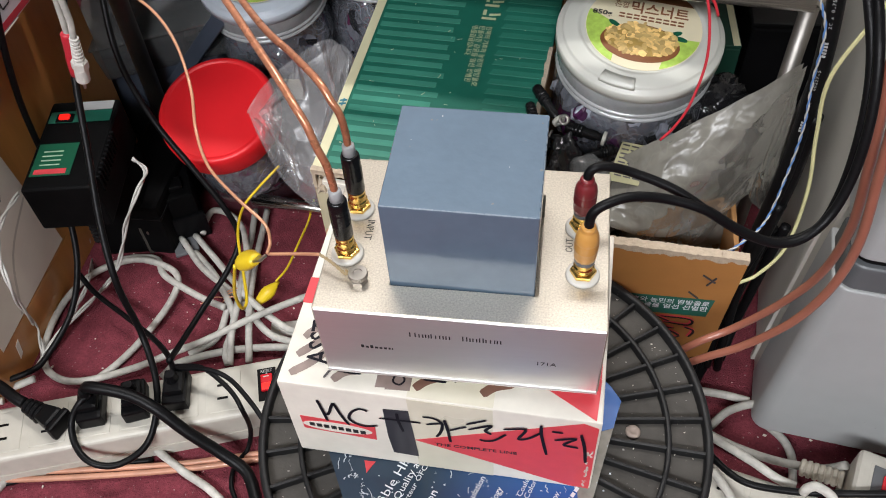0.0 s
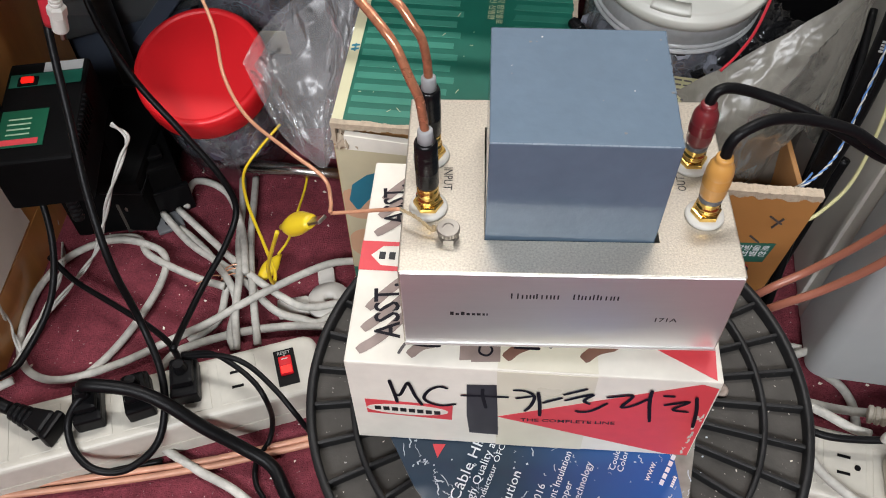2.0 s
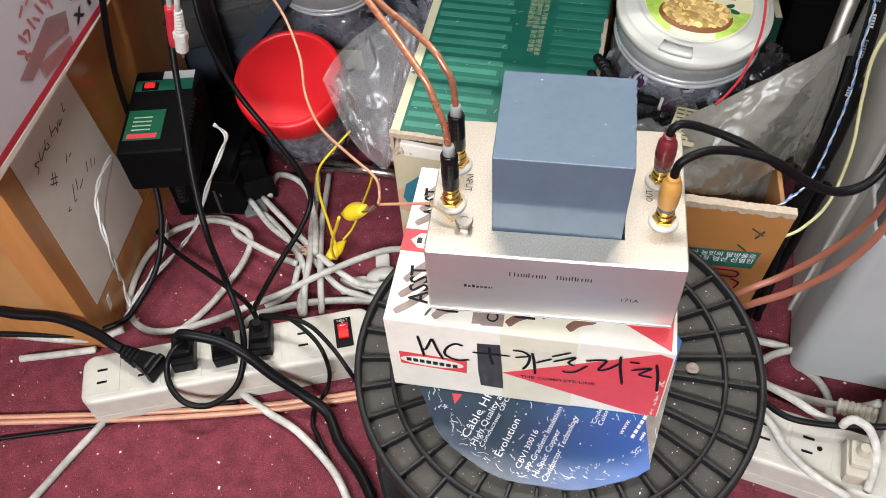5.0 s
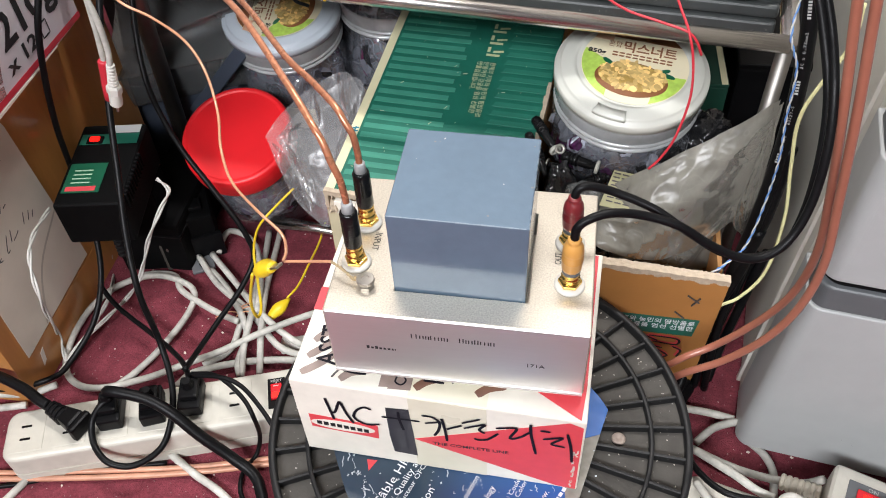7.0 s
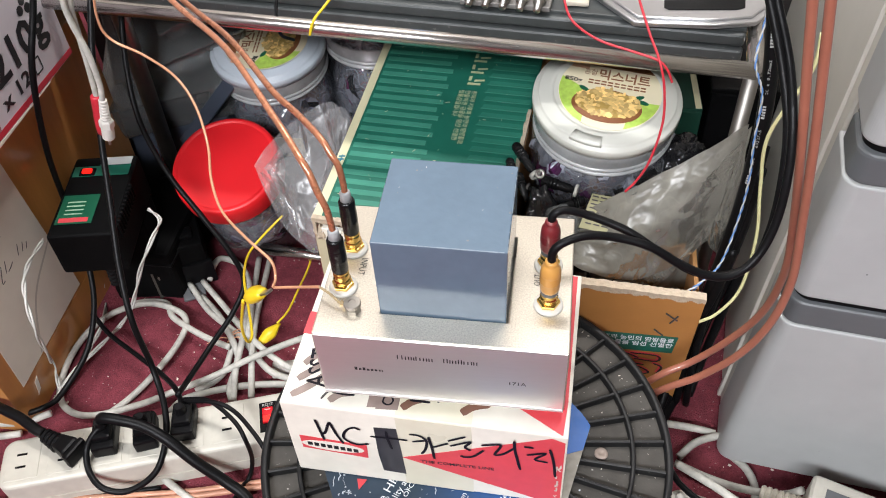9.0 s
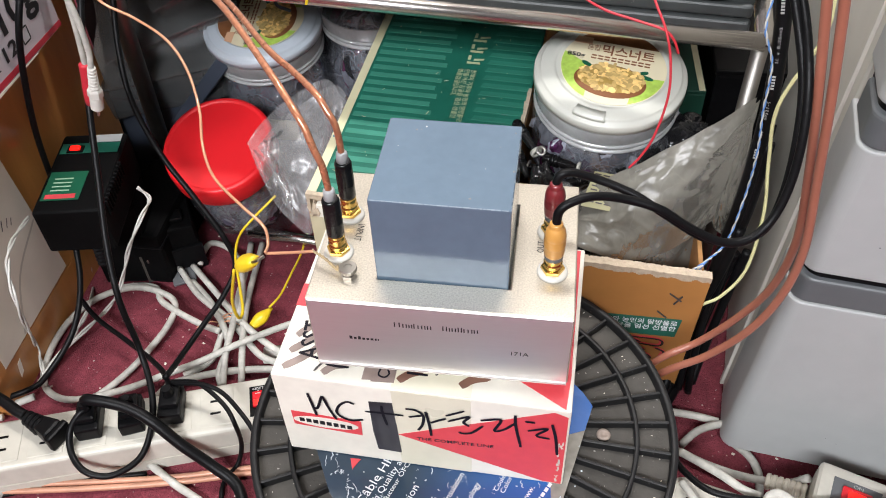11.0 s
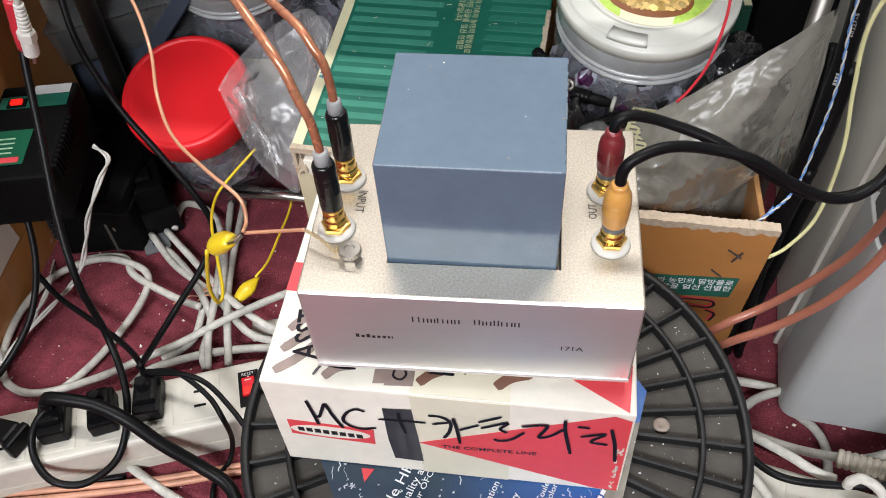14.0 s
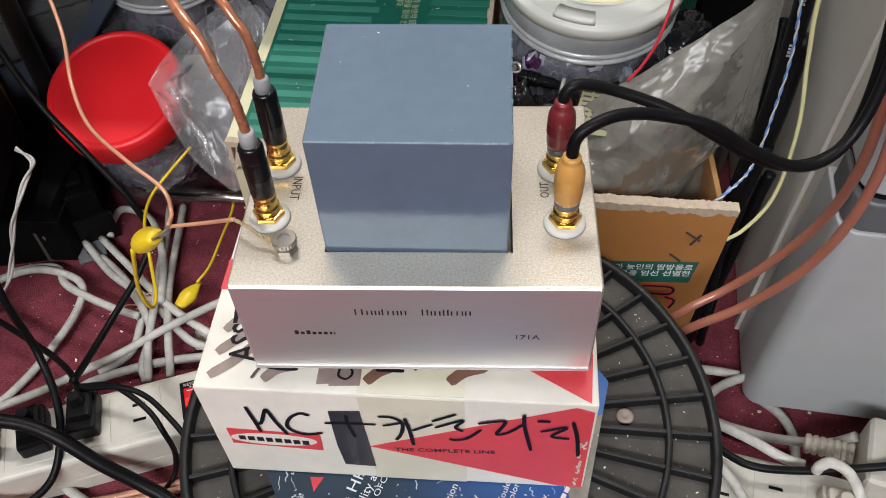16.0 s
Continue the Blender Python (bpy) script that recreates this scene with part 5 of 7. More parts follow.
def clip(m, label, grow=1.0):
    t = thing("crocodile_clip", m @ Matrix.Diagonal((1.18 * grow, 1.18 * grow, 1.2 * grow, 1)), label, "clip")
    prof = [(0, 0), (0.0016, 0.0), (0.0024, 0.003), (0.0046, 0.0075), (0.0064, 0.0125), (0.0064, 0.016), (0.0054, 0.020), (0.0042, 0.0245), (0.0034, 0.0265), (0, 0.0265)]
    bm = lathe(prof, 20)
    bmesh.ops.scale(bm, vec=(1, 0.75, 1), verts=bm.verts)
    part("boot", bm, YELLOW, t, "", True)
    for s in (-1, 1):
        bm = boxes((-0.0024, 0.0024, -0.0006, 0.0006, 0.022, 0.036), bevel=0.0003, seg=1)
        bmesh.ops.transform(bm, matrix=pose(0, s * 0.0016, 0, s * 3, 0, 0), verts=bm.verts)
        part("jaw", bm, NICKEL, t, "rusty metal jaw")
    return t


def aim(p, q):
    return Matrix.Translation(p) @ (Vector(q) - Vector(p)).to_track_quat("Z", "Y").to_matrix().to_4x4()


clip(aim((-0.146, 0.060, 0.257), (-0.108, 0.036, 0.296)), "yellow crocodile clip biting the ground wire")
clip(aim((-0.214, 0.228, 0.008), (-0.245, 0.165, 0.008)), "small yellow crocodile clip lying on the white cables", 0.95)

tie = thing("wire_tie", Matrix(), "twisted copper-coloured wire tie round the white cables", "tie")
for k, y in enumerate((0.2010, 0.2060, 0.2095)):
    part("turn", tube([(-0.264 + 0.002 * k, y - 0.004, 0.000), (-0.261, y - 0.002, 0.009), (-0.250, y, 0.0150 + 0.001 * k), (-0.239, y + 0.001, 0.009), (-0.236, y + 0.002, 0.000)], 0.0007, 6), COPPERF, tie, "", True)
part("tail", tube([(-0.262, 0.203, 0.009), (-0.268, 0.199, 0.014), (-0.275, 0.196, 0.012), (-0.280, 0.190, 0.014)], 0.0006, 6), COPPERF, tie, "", True)

cable("power_cable", RUN_black_j, 0.0022, BLACKMATT, "thin black cord lying under the speaker cable")
cable("power_cable", RUN_black_k, 0.0034, BLACKMATT, "black cord hanging past the open carton")
cable("power_cable", RUN_black_l, 0.0034, BLACKMATT, "black cord hanging past the open carton")
cable("power_cable", RUN_black_m, 0.0050, BLACKMATT, "thick black cord hanging beside the open carton")
cable("power_cable", RUN_black_n, 0.0042, BLACKMATT, "black cord hanging beside the drawer unit")
cable("power_cable", RUN_black_i, 0.0028, BLACKMATT, "black cord lying across the white power strip")
cable("white_cable", RUN_white_s, 0.0036, WCABLE, "cream cord looping out of the cream plug")
cable("white_cable", RUN_white_t, 0.0034, WCABLE, "grubby cream cord lying over the power strip")
cable("white_cable", RUN_white_u, 0.0036, WCABLE, "grubby white cable running under the drawers")

debris = bmesh.new()
g = random.Random(5)
for k in range(1300):
    x, y = g.uniform(-0.55, 0.45), g.uniform(-0.35, 0.45)
    s = 0.0003 + 0.0014 * g.random() ** 4
    sheet([(-s, -s * 0.5), (s * 0.8, -s * 0.6), (s, s * 0.5), (-s * 0.4, s * 0.7)], 0, s * 0.5, pose(x, y, FLOOR + 0.0006, g.uniform(-20, 20), g.uniform(-20, 20), g.uniform(0, 360)), debris)
tagged(part("floor_debris", debris, PAPER), "tiny pale scraps scattered over the maroon carpet", "debris", kind="stuff")
bit = thing("white_bracket", pose(-0.168, 0.190, FLOOR, 0, 0, 12) @ Matrix.Diagonal((1.25, 1.25, 1.0, 1)), "white plastic bracket with a round hole lying on the carpet", "bracket")
bm = lathe([(0.0035, 0.0), (0.015, 0.0), (0.016, 0.002), (0.015, 0.0065), (0.006, 0.0085), (0.0035, 0.0080), (0.0035, 0.0)], 24)
part("ring", bm, WHITEN, bit, "", True)
part("arm", boxes((0.014, 0.040, -0.007, 0.007, 0, 0.008), bevel=0.002), WHITEN, bit)
part("arm", boxes((-0.036, -0.014, -0.008, 0.006, 0, 0.008), bevel=0.002), WHITEN, bit)
part("tab", boxes((-0.006, 0.006, 0.014, 0.028, 0, 0.007), bevel=0.002), WHITEN, bit)

# ---- power strips ----
def strip(m, length, width, high, outlets, label, earth=False):
    t = thing("power_strip", m, label, "power strip", "power strips on the carpet")
    def outline(grow, r):
        pts, x0, x1, w = [], 0.002 - grow, length + grow, width / 2 + grow
        for cx, cy, a0 in ((x1 - r, w - r, 0), (x0 + r, w - r, 90), (x0 + r, r - w, 180), (x1 - r, r - w, 270)):
            pts += [(cx + r * math.cos(math.radians(a0 + 15 * k)), cy + r * math.sin(math.radians(a0 + 15 * k))) for k in range(7)]
        return pts

    part("base", sheet(outline(0.0004, 0.012), 0, 0.0138), WHITE, t, "lower half of the housing")
    part("seam", sheet(outline(-0.0006, 0.012), 0.0136, 0.0152), CREAM, t, "seam between the halves")
    bm = sheet(outline(0, 0.012), 0.0150, high)
    bmesh.ops.bevel(bm, geom=[e for e in bm.edges if min(v.co.z for v in e.verts) > high - 0.001], offset=0.0045, segments=4, affect="EDGES", profile=0.5)
    part("body", bm, WHITE, t)
    for x in outlets:
        part("outlet", boxes((x - 0.0150, x + 0.0150, -0.0190, 0.0190, high - 0.001, high + 0.0005), bevel=0.0004, seg=1), WHITE, t, "outlet face")
        bm = boxes((x - 0.0055, x + 0.0035, 0.0055, 0.0075, high + 0.0008, high + 0.0013), (x - 0.0055, x + 0.0035, -0.0075, -0.0055, high + 0.0008, high + 0.0013))
        part("slot", bm, BLACK, t, "dark slots")
        if earth:
            part("earth_hole", lathe([(0, high + 0.0006), (0.0022, high + 0.0006), (0.0022, high + 0.0011), (0, high + 0.0011)], 12, Matrix.Translation((x + 0.0085, 0, 0))), BLACK, t, "dark round earth hole")
    return t


left_strip = strip(pose(-0.4205, 0.0265, FLOOR, 0, 0, 18.3), 0.272, 0.052, 0.040, (0.0225, 0.0600, 0.0970, 0.1340, 0.1710, 0.2080), "grubby white power strip with plugs, on the carpet")
sx = 0.2455
part("switch_plate", boxes((sx - 0.0080, sx + 0.0080, -0.0165, 0.0155, 0.0395, 0.0412), bevel=0.0006), BLACK, left_strip, "black switch surround")
bm = boxes((sx - 0.0050, sx + 0.0050, -0.0085, 0.0080, 0.0412, 0.0440), bevel=0.001)
part("rocker", bm, REDSWITCH, left_strip, "red rocker switch")
part("lettering", lettering("RESET", 0.0038, pose(sx - 0.0052, 0.0112, 0.0413), 0.0104), CABLEPRINT, left_strip)
part("print_dot", sheet(disc(0.0008, 10, None, sx, 0.0098), 0.0413, 0.0415), CABLEPRINT, left_strip)
part("print_bar", sheet([(sx - 0.0024, 0.0048), (sx + 0.0024, 0.0048), (sx + 0.0024, 0.0056), (sx - 0.0024, 0.0056)], 0.0440, 0.0442), CABLEPRINT, left_strip)
part("lamp_window", boxes((sx - 0.0042, sx + 0.0042, -0.0075, -0.0010, 0.0438, 0.0443), bevel=0.0002, seg=1), GLOWRED, left_strip, "lit red window")
strip(pose(0.1700, 0.0475, FLOOR, 0, 0, -14.5), 0.30, 0.056, 0.040, (0.022, 0.056, 0.090, 0.124, 0.158, 0.192, 0.226), "grubby white power strip on the carpet by the drawers", True)


def plug(m, material, label, cord_mat, angled=True):
    t = thing("mains_plug", m, label, "plug", "plugs in the power strips")
    bm = boxes((-0.0105, 0.0105, -0.0165, 0.0165, 0.0, 0.015), bevel=0.0025, seg=2)
    part("body", bm, material, t)
    if angled:
        prof = [(0, 0)]
        for k in range(5):
            prof += [(0.0058 - 0.0003 * k, k * 0.004), (0.0068 - 0.0003 * k, k * 0.004 + 0.0007), (0.0066 - 0.0003 * k, k * 0.004 + 0.0027), (0.0058 - 0.0003 * k, k * 0.004 + 0.0034)]
        bm = lathe(prof + [(0, 0.020)], 16, pose(-0.008, 0, 0.009, 0, -76, 0))
        part("strain_relief", bm, cord_mat, t)
    else:
        part("crown", boxes((-0.0085, 0.0085, -0.0095, 0.0135, 0.0135, 0.021), bevel=0.003), material, t)
        part("strain_relief", lathe([(0, 0.020), (0.0056, 0.020), (0.0046, 0.026), (0.0040, 0.029), (0, 0.029)], 16, pose(0, 0.003, 0)), cord_mat, t)
    return t


LS = pose(-0.4205, 0.0265, FLOOR + 0.041, 0, 0, 18.3)
big = thing("mains_plug", pose(-0.357, 0.0455, FLOOR + 0.041, 0, 0, -19), "large black mains plug with a ribbed neck in the power strip", "plug", "plugs in the power strips")
part("flange", boxes((0.006, 0.0125, -0.0118, 0.0118, 0.0, 0.0170), bevel=0.0022), BLACK, big)
bm = boxes((-0.010, 0.007, -0.0098, 0.0098, 0.001, 0.0180), bevel=0.003)
for v in bm.verts:
    if v.co.x < -0.004:
        v.co.y *= 0.78
part("body", bm, BLACK, big)
prof = [(0, 0)]
for k in range(4):
    prof += [(0.0078 - 0.0006 * k, k * 0.0046), (0.0090 - 0.0007 * k, k * 0.0046 + 0.0009), (0.0088 - 0.0007 * k, k * 0.0046 + 0.0032), (0.0076 - 0.0006 * k, k * 0.0046 + 0.0040)]
part("strain_relief", lathe(prof + [(0, 0.019)], 18, pose(-0.009, 0, 0.0095, 0, -78, 0)), BLACKMATT, big, "ribbed black neck")
plug(LS @ pose(0.0985, 0.004, 0, 0, 0, 0), BLACK, "black mains plug in the white power strip", BLACKMATT, False)
plug(LS @ pose(0.1350, 0.002, 0, 0, 0, 4), BLACK, "black mains plug in the white power strip", BLACKMATT, False)
plug(LS @ pose(0.1700, 0.005, 0, 0, 0, -4), BLACK, "black mains plug in the white power strip", BLACKMATT, False)
RS = pose(0.1700, 0.0475, FLOOR + 0.041, 0, 0, -14.5)
plug(RS @ pose(0.092, -0.006, 0, 0, 0, 5), CREAM, "cream moulded plug in the power strip", CREAM, False)

adapter = thing("switched_strip", pose(0.285, 0.062, FLOOR, 0, 0, -20), "white switched extension socket with a lit red rocker on the carpet", "power strip", "power strips on the carpet")
part("body", boxes((0, 0.16, -0.026, 0.026, 0.0, 0.062), bevel=0.006, seg=3), WHITE, adapter)
part("switch_rim", boxes((0.0095, 0.0505, -0.0225, 0.0165, 0.0610, 0.0622), bevel=0.0006), WHITE, adapter, "raised rim round the switch")
part("switch_plate", boxes((0.012, 0.048, -0.020, 0.014, 0.0615, 0.0630), bevel=0.0006), GREYDARK, adapter, "dark grey switch surround")
part("rocker", boxes((0.019, 0.041, -0.0065, 0.0065, 0.0630, 0.0662), bevel=0.001), REDSWITCH, adapter, "red rocker switch")
part("lamp_window", boxes((0.0235, 0.0365, -0.0040, 0.0035, 0.0660, 0.0666), bevel=0.0003, seg=1), GLOWRED, adapter, "lit red window")
part("lettering", lettering("ON", 0.0048, pose(0.0265, 0.0088, 0.0632), 0.0075), CABLEPRINT, adapter)
part("amber_tab", boxes((0.024, 0.038, -0.0165, -0.0125, 0.0628, 0.0637), bevel=0.0006), TAGPAPER, adapter, "small yellowed tab")
prof = [(0, 0)]
for k in range(7):
    prof += [(0.0060, k * 0.0047), (0.0072, k * 0.0047 + 0.0008), (0.0070, k * 0.0047 + 0.0032), (0.0060, k * 0.0047 + 0.0040)]
bm = lathe(prof + [(0, 0.033)], 18, pose(-0.001, 0.008, 0.034, 0, -100, 0))
part("strain_relief", bm, CREAM, adapter, "ribbed cream cord sleeve")

# ---- red-lid jar ----
def ribbed(profile, seg, depth):
    bm = lathe(profile, seg)
    for v in bm.verts:
        if int(round(math.atan2(v.co.y, v.co.x) / (2 * math.pi) * seg)) % 2:
            v.co.xy *= 1 - depth
    return bm


def jar(m, r, high, lid_mat, body_mat, label, name="plastic_jar", lid_h=0.022, fill=True, seed=1, domed=True, packets=0):
    t = thing(name, m, label, "jar", "plastic jars under the rack")
    z = high - lid_h
    part("body", lathe([(0, 0.001), (r * 0.88, 0.001), (r * 0.95, 0.008), (r * 0.97, z * 0.40), (r * 0.97, z * 0.70), (r * 0.93, z * 0.80), (r * 0.88, z), (r * 0.88, z + 0.006)], 48), body_mat, t, "clear plastic body", True)
    if domed:
        prof = [(r * 0.965, z - 0.001), (r, z), (r, z + lid_h * 0.50), (r * 0.985, z + lid_h * 0.62), (r * 0.935, z + lid_h * 0.64), (r * 0.925, z + lid_h * 0.80), (r * 0.905, z + lid_h * 0.90), (r * 0.79, z + lid_h * 0.93), (r * 0.775, z + lid_h), (r * 0.73, z + lid_h), (r * 0.72, z + lid_h - 0.0010), (r * 0.705, z + lid_h - 0.0010), (0, z + lid_h - 0.0010)]
        part("lid", lathe(prof, 96), lid_mat, t, "", True)
        part("band", ribbed([(r * 0.955, z - 0.017), (r * 0.965, z - 0.016), (r * 0.965, z - 0.0005)], 180, 0.010), LIDBAND, t, "translucent ribbed band under the lid", True)
        for k in (0, 1):
            q = z - 0.0215 - 0.0055 * k
            part("ring", lathe([(r * 0.93, q), (r * 0.965, q + 0.001), (r * 0.972, q + 0.0025), (r * 0.955, q + 0.004), (r * 0.93, q + 0.0045)], 72), LIDBAND, t, "translucent ring under the lid", True)
    else:
        prof = [(r * 0.985, z - 0.001), (r, z + 0.001), (r, z + lid_h * 0.75), (r * 0.985, z + lid_h * 0.93), (r * 0.95, z + lid_h), (r * 0.90, z + lid_h), (r * 0.885, z + lid_h - 0.0012), (r * 0.870, z + lid_h - 0.0012), (r * 0.40, z + lid_h - 0.0012), (0, z + lid_h - 0.0012)]
        part("lid", lathe(prof, 64), lid_mat, t, "", True)
    if fill:
        part("contents", crumple((r * 0.86, r * 0.86, z * 0.44), Matrix.Translation((0, 0, z * 0.46)), seed, 0.10, 4, 7.0), INSIDE, t, "dark small parts in film")
        part("inner_wrap", crumple((r * 0.89, r * 0.89, z * 0.47), Matrix.Translation((0, 0, z * 0.47)), seed + 7, 0.16, 5, 4.2), WRAP, t, "crinkled clear inner wrap", True)
        g = random.Random(seed)
        for k in range(packets):
            a, zz, q = g.uniform(0, 6.283), z * g.uniform(0.12, 0.86), g.uniform(0.005, 0.0105)
            at = pose(r * 0.84 * math.cos(a), r * 0.84 * math.sin(a), zz, g.uniform(0, 360), g.uniform(0, 360), g.uniform(0, 360))
            part("packet", crumple((q, q * 0.8, q * 0.6), at, seed + k, 0.75, 2, 2.2), (PACKET, PACKET, PURPLE, PACKET, BAGBLACK)[k % 5], t, "small crinkled film packet")
    return t


jar(pose(-0.277, 0.384, 0.000, 20, -1, 0), 0.058, 0.140, REDLID, CLEAR, "clear plastic jar with a wide red screw lid, tilted forward", lid_h=0.026, seed=3, domed=False)
nutjar = jar(pose(0.0990, 0.3375, 0.1130, 10, 1, 4), 0.0645, 0.152, LIDWHITE, CLEAR, "clear plastic nut jar with milky lid, full of small parts", lid_h=0.014, seed=5, packets=76)
def nut_label(t, m, r, words):
    lab = part("label", sheet(disc(r, 56), 0.0, 0.0004, m), LABELCREAM, t, "round cream label with a bowl of nuts")
    part("brown_top", sheet([(x, y) for x, y in disc(r * 0.995, 56) if y > r * 0.62], 0.0004, 0.0006, m), BOWL, lab)
    for lo, hi, ix, iy in ((168, 246, -0.40, -0.10), (-66, -8, 0.50, -0.16)):
        arc = [(r * 0.99 * math.cos(math.radians(lo + (hi - lo) * k / 14)), r * 0.99 * math.sin(math.radians(lo + (hi - lo) * k / 14))) for k in range(15)]
        part("green_splash", sheet(arc + [(r * ix, r * iy)], 0.0004, 0.0006, m), LEAF, lab)
    for lx, ly, la in ((-0.50, -0.05, 150), (0.56, -0.06, 30), (0.66, -0.16, -12)):
        part("leaf_picture", sheet(disc(r * 0.12, 14, r * 0.05), 0.0007, 0.0010, m @ pose(r * lx, r * ly, 0, 0, 0, la)), DARKGREEN2, lab)
    part("bowl", sheet(disc(r * 0.68, 40, r * 0.43, 0, -r * 0.40), 0.0006, 0.0008, m), BOWL, lab)
    part("nut_ground", sheet(disc(r * 0.63, 40, r * 0.35, 0, -r * 0.34), 0.0008, 0.00085, m), NUTBED, lab)
    bm = bmesh.new()
    g = random.Random(4)
    for k in range(170):
        a, q = g.uniform(0, 6.28), math.sqrt(g.random())
        cx, cy = q * math.cos(a) * r * 0.61, -r * 0.32 + q * math.sin(a) * r * 0.36
        s = r * g.uniform(0.045, 0.085)
        sheet(disc(s, 9, s * g.uniform(0.45, 0.8)), 0.00085 + k * 0.000003, 0.00095 + k * 0.000003, m @ pose(cx, cy, 0, 0, 0, g.uniform(0, 180)), bm)
    part("nut_picture", bm, NUTS, lab)
    if words:
        part("lettering", lettering("믹스너트", r * 0.30, m @ pose(-r * 0.30, r * 0.30, 0.0008), r * 1.02, 0.0003), BOWL, lab)
        part("lettering", lettering("혼합", r * 0.18, m @ pose(-r * 0.58, r * 0.36, 0.0008), r * 0.26), BOWL, lab)
        part("lettering", lettering("850g", r * 0.15, m @ pose(-r * 0.92, r * 0.10, 0.0011), r * 0.34, 0.0002), INK, lab)
        part("orange_tag", sheet([(-r * 0.86, r * 0.50), (-r * 0.50, r * 0.50), (-r * 0.50, r * 0.68), (-r * 0.80, r * 0.68)], 0.0006, 0.0008, m), PEACH, lab)
        bm = bmesh.new()
        for k in range(2):
            for j in range(9):
                x = -r * 0.46 + j * r * 0.128
                y = r * (0.20 - 0.075 * k)
                sheet([(x, y), (x + r * 0.10, y), (x + r * 0.10, y + r * 0.035), (x, y + r * 0.035)], 0.0006, 0.0008, m, bm)
        part("print_bar", bm, BOWL, lab)
    return lab


nut_label(nutjar, pose(0.0018, 0.0, 0.1512, 0, 0, -13), 0.0442, True)
arc = [math.radians(-124 + 2.2 * k) for k in range(13)]
tab = [(0.0610 * math.cos(a), 0.0610 * math.sin(a)) for a in arc] + [(0.0515 * math.cos(a), 0.0515 * math.sin(a)) for a in reversed(arc)]
part("tear_tab", sheet(tab, 0.1475, 0.15125), LIDWHITE, nutjar, "raised pull tab on the rim", True)
nutjar2 = jar(pose(-0.260, 0.4953, 0.046, 9, 0, 0), 0.0640, 0.152, LIDGREY, CLEAR, "clear plastic nut jar with a grey lid, full of dark parts", lid_h=0.014, seed=8)
nut_label(nutjar2, pose(0.0, 0.0, 0.152, 0, 0, 92), 0.0465, True)
part("sticker", sheet([(-0.010, 0.030), (0.036, 0.030), (0.036, 0.062), (-0.010, 0.062)], 0.0, 0.0006, pose(0, -0.0615, 0, 90, 0, 0)), CREAMPRINT, nutjar2, "pale paper sticker")
jar(pose(-0.145, 0.525, 0.028, 4, 0, 0), 0.062, 0.198, CLEAR, CLEAR, "clear plastic jar of dark parts behind the fruit box", seed=11)

# ---- green fruit box ----
GB = pose(-0.1455, 0.207, FLOOR, 0, 0, -5.0)
green = thing("fruit_box", GB, "green printed fruit carton with pale stripes and a torn corner", "box", "printed fruit cartons")
GW, GD, GH = 0.168, 0.40, 0.198
part("body", boxes((0, GW, 0, GD, 0, GH - 0.016), bevel=0.0015), KRAFT, green)
part("side_wall", boxes((0.0, 0.003, 0.0, GD, GH - 0.016, GH), bevel=0.0004), PALEC, green, "pale cardboard side edge")
part("side_wall", boxes((GW - 0.003, GW, 0.012, GD, GH - 0.016, GH), bevel=0.0004), KRAFT, green)
SLOPE = 4.0
gt = pose(0, 0, GH + 0.0005, SLOPE, 0, 0)
lid = part("lid_flap", boxes((0.0, GW, 0.0, GD, 0.0, 0.004), bevel=0.0010), DARKGREEN, green, "dark green top flap")
lid.matrix_basis = gt
part("cream_edge", sheet([(0.0005, 0.002), (0.0085, 0.002), (0.0085, GD), (0.0005, GD)], 0.0041, 0.0046), CREAMPRINT, lid, "cream border strip")
for k in range(26):
    y = 0.010 + k * 0.0118
    part("stripe", sheet([(0.011, y), (0.078 + 0.004 * (k % 2), y), (0.078 + 0.004 * (k % 2), y + 0.0062), (0.011, y + 0.0062)], 0.0041, 0.0044), GREENSTRIPE, lid)
for k in range(24):
    y = 0.010 + k * 0.0118
    part("stripe", sheet([(0.120, y), (0.166, y), (0.166, y + 0.0062), (0.122, y + 0.0062)], 0.0041, 0.0044), GREENFAINT, lid)
bm = bmesh.new()
for y in (0.0725, 0.0765):
    sheet([(0.0022, y), (0.0080, y + 0.0012), (0.0080, y + 0.0030), (0.0022, y + 0.0020)], 0.0047, 0.0049, None, bm)
sheet([(0.0045, 0.0715), (0.0058, 0.0715), (0.0058, 0.0800), (0.0045, 0.0800)], 0.0047, 0.0050, None, bm)
part("stamp", bm, TEAL, lid, "small teal stamp")
bm = bmesh.new()
g = random.Random(21)
for k in range(46):
    x, y, q = g.uniform(0.012, 0.16), g.uniform(0.004, 0.30), 0.0004 + 0.0020 * g.random() ** 3
    sheet([(-q, 0), (q, -0.0002), (q, 0.0002), (-q, 0.0003)], 0.0046, 0.0048, pose(x, y, 0, 0, 0, g.uniform(0, 180)), bm)
tagged(part("scuffs", bm, CREAMPRINT, lid), "pale scuffs in the print", kind="stuff")
bm = bmesh.new()
for k in range(34):
    y = 0.005 + k * 0.0048
    box(bm, GW - 0.0022 - 0.0016 * g.random(), GW + 0.0006, y, y + 0.0049, -0.004 + 0.002 * g.random(), 0.0046)
part("pale_edge", bm, PALEC, lid, "pale worn cardboard edge")
bm = bmesh.new()
g = random.Random(3)
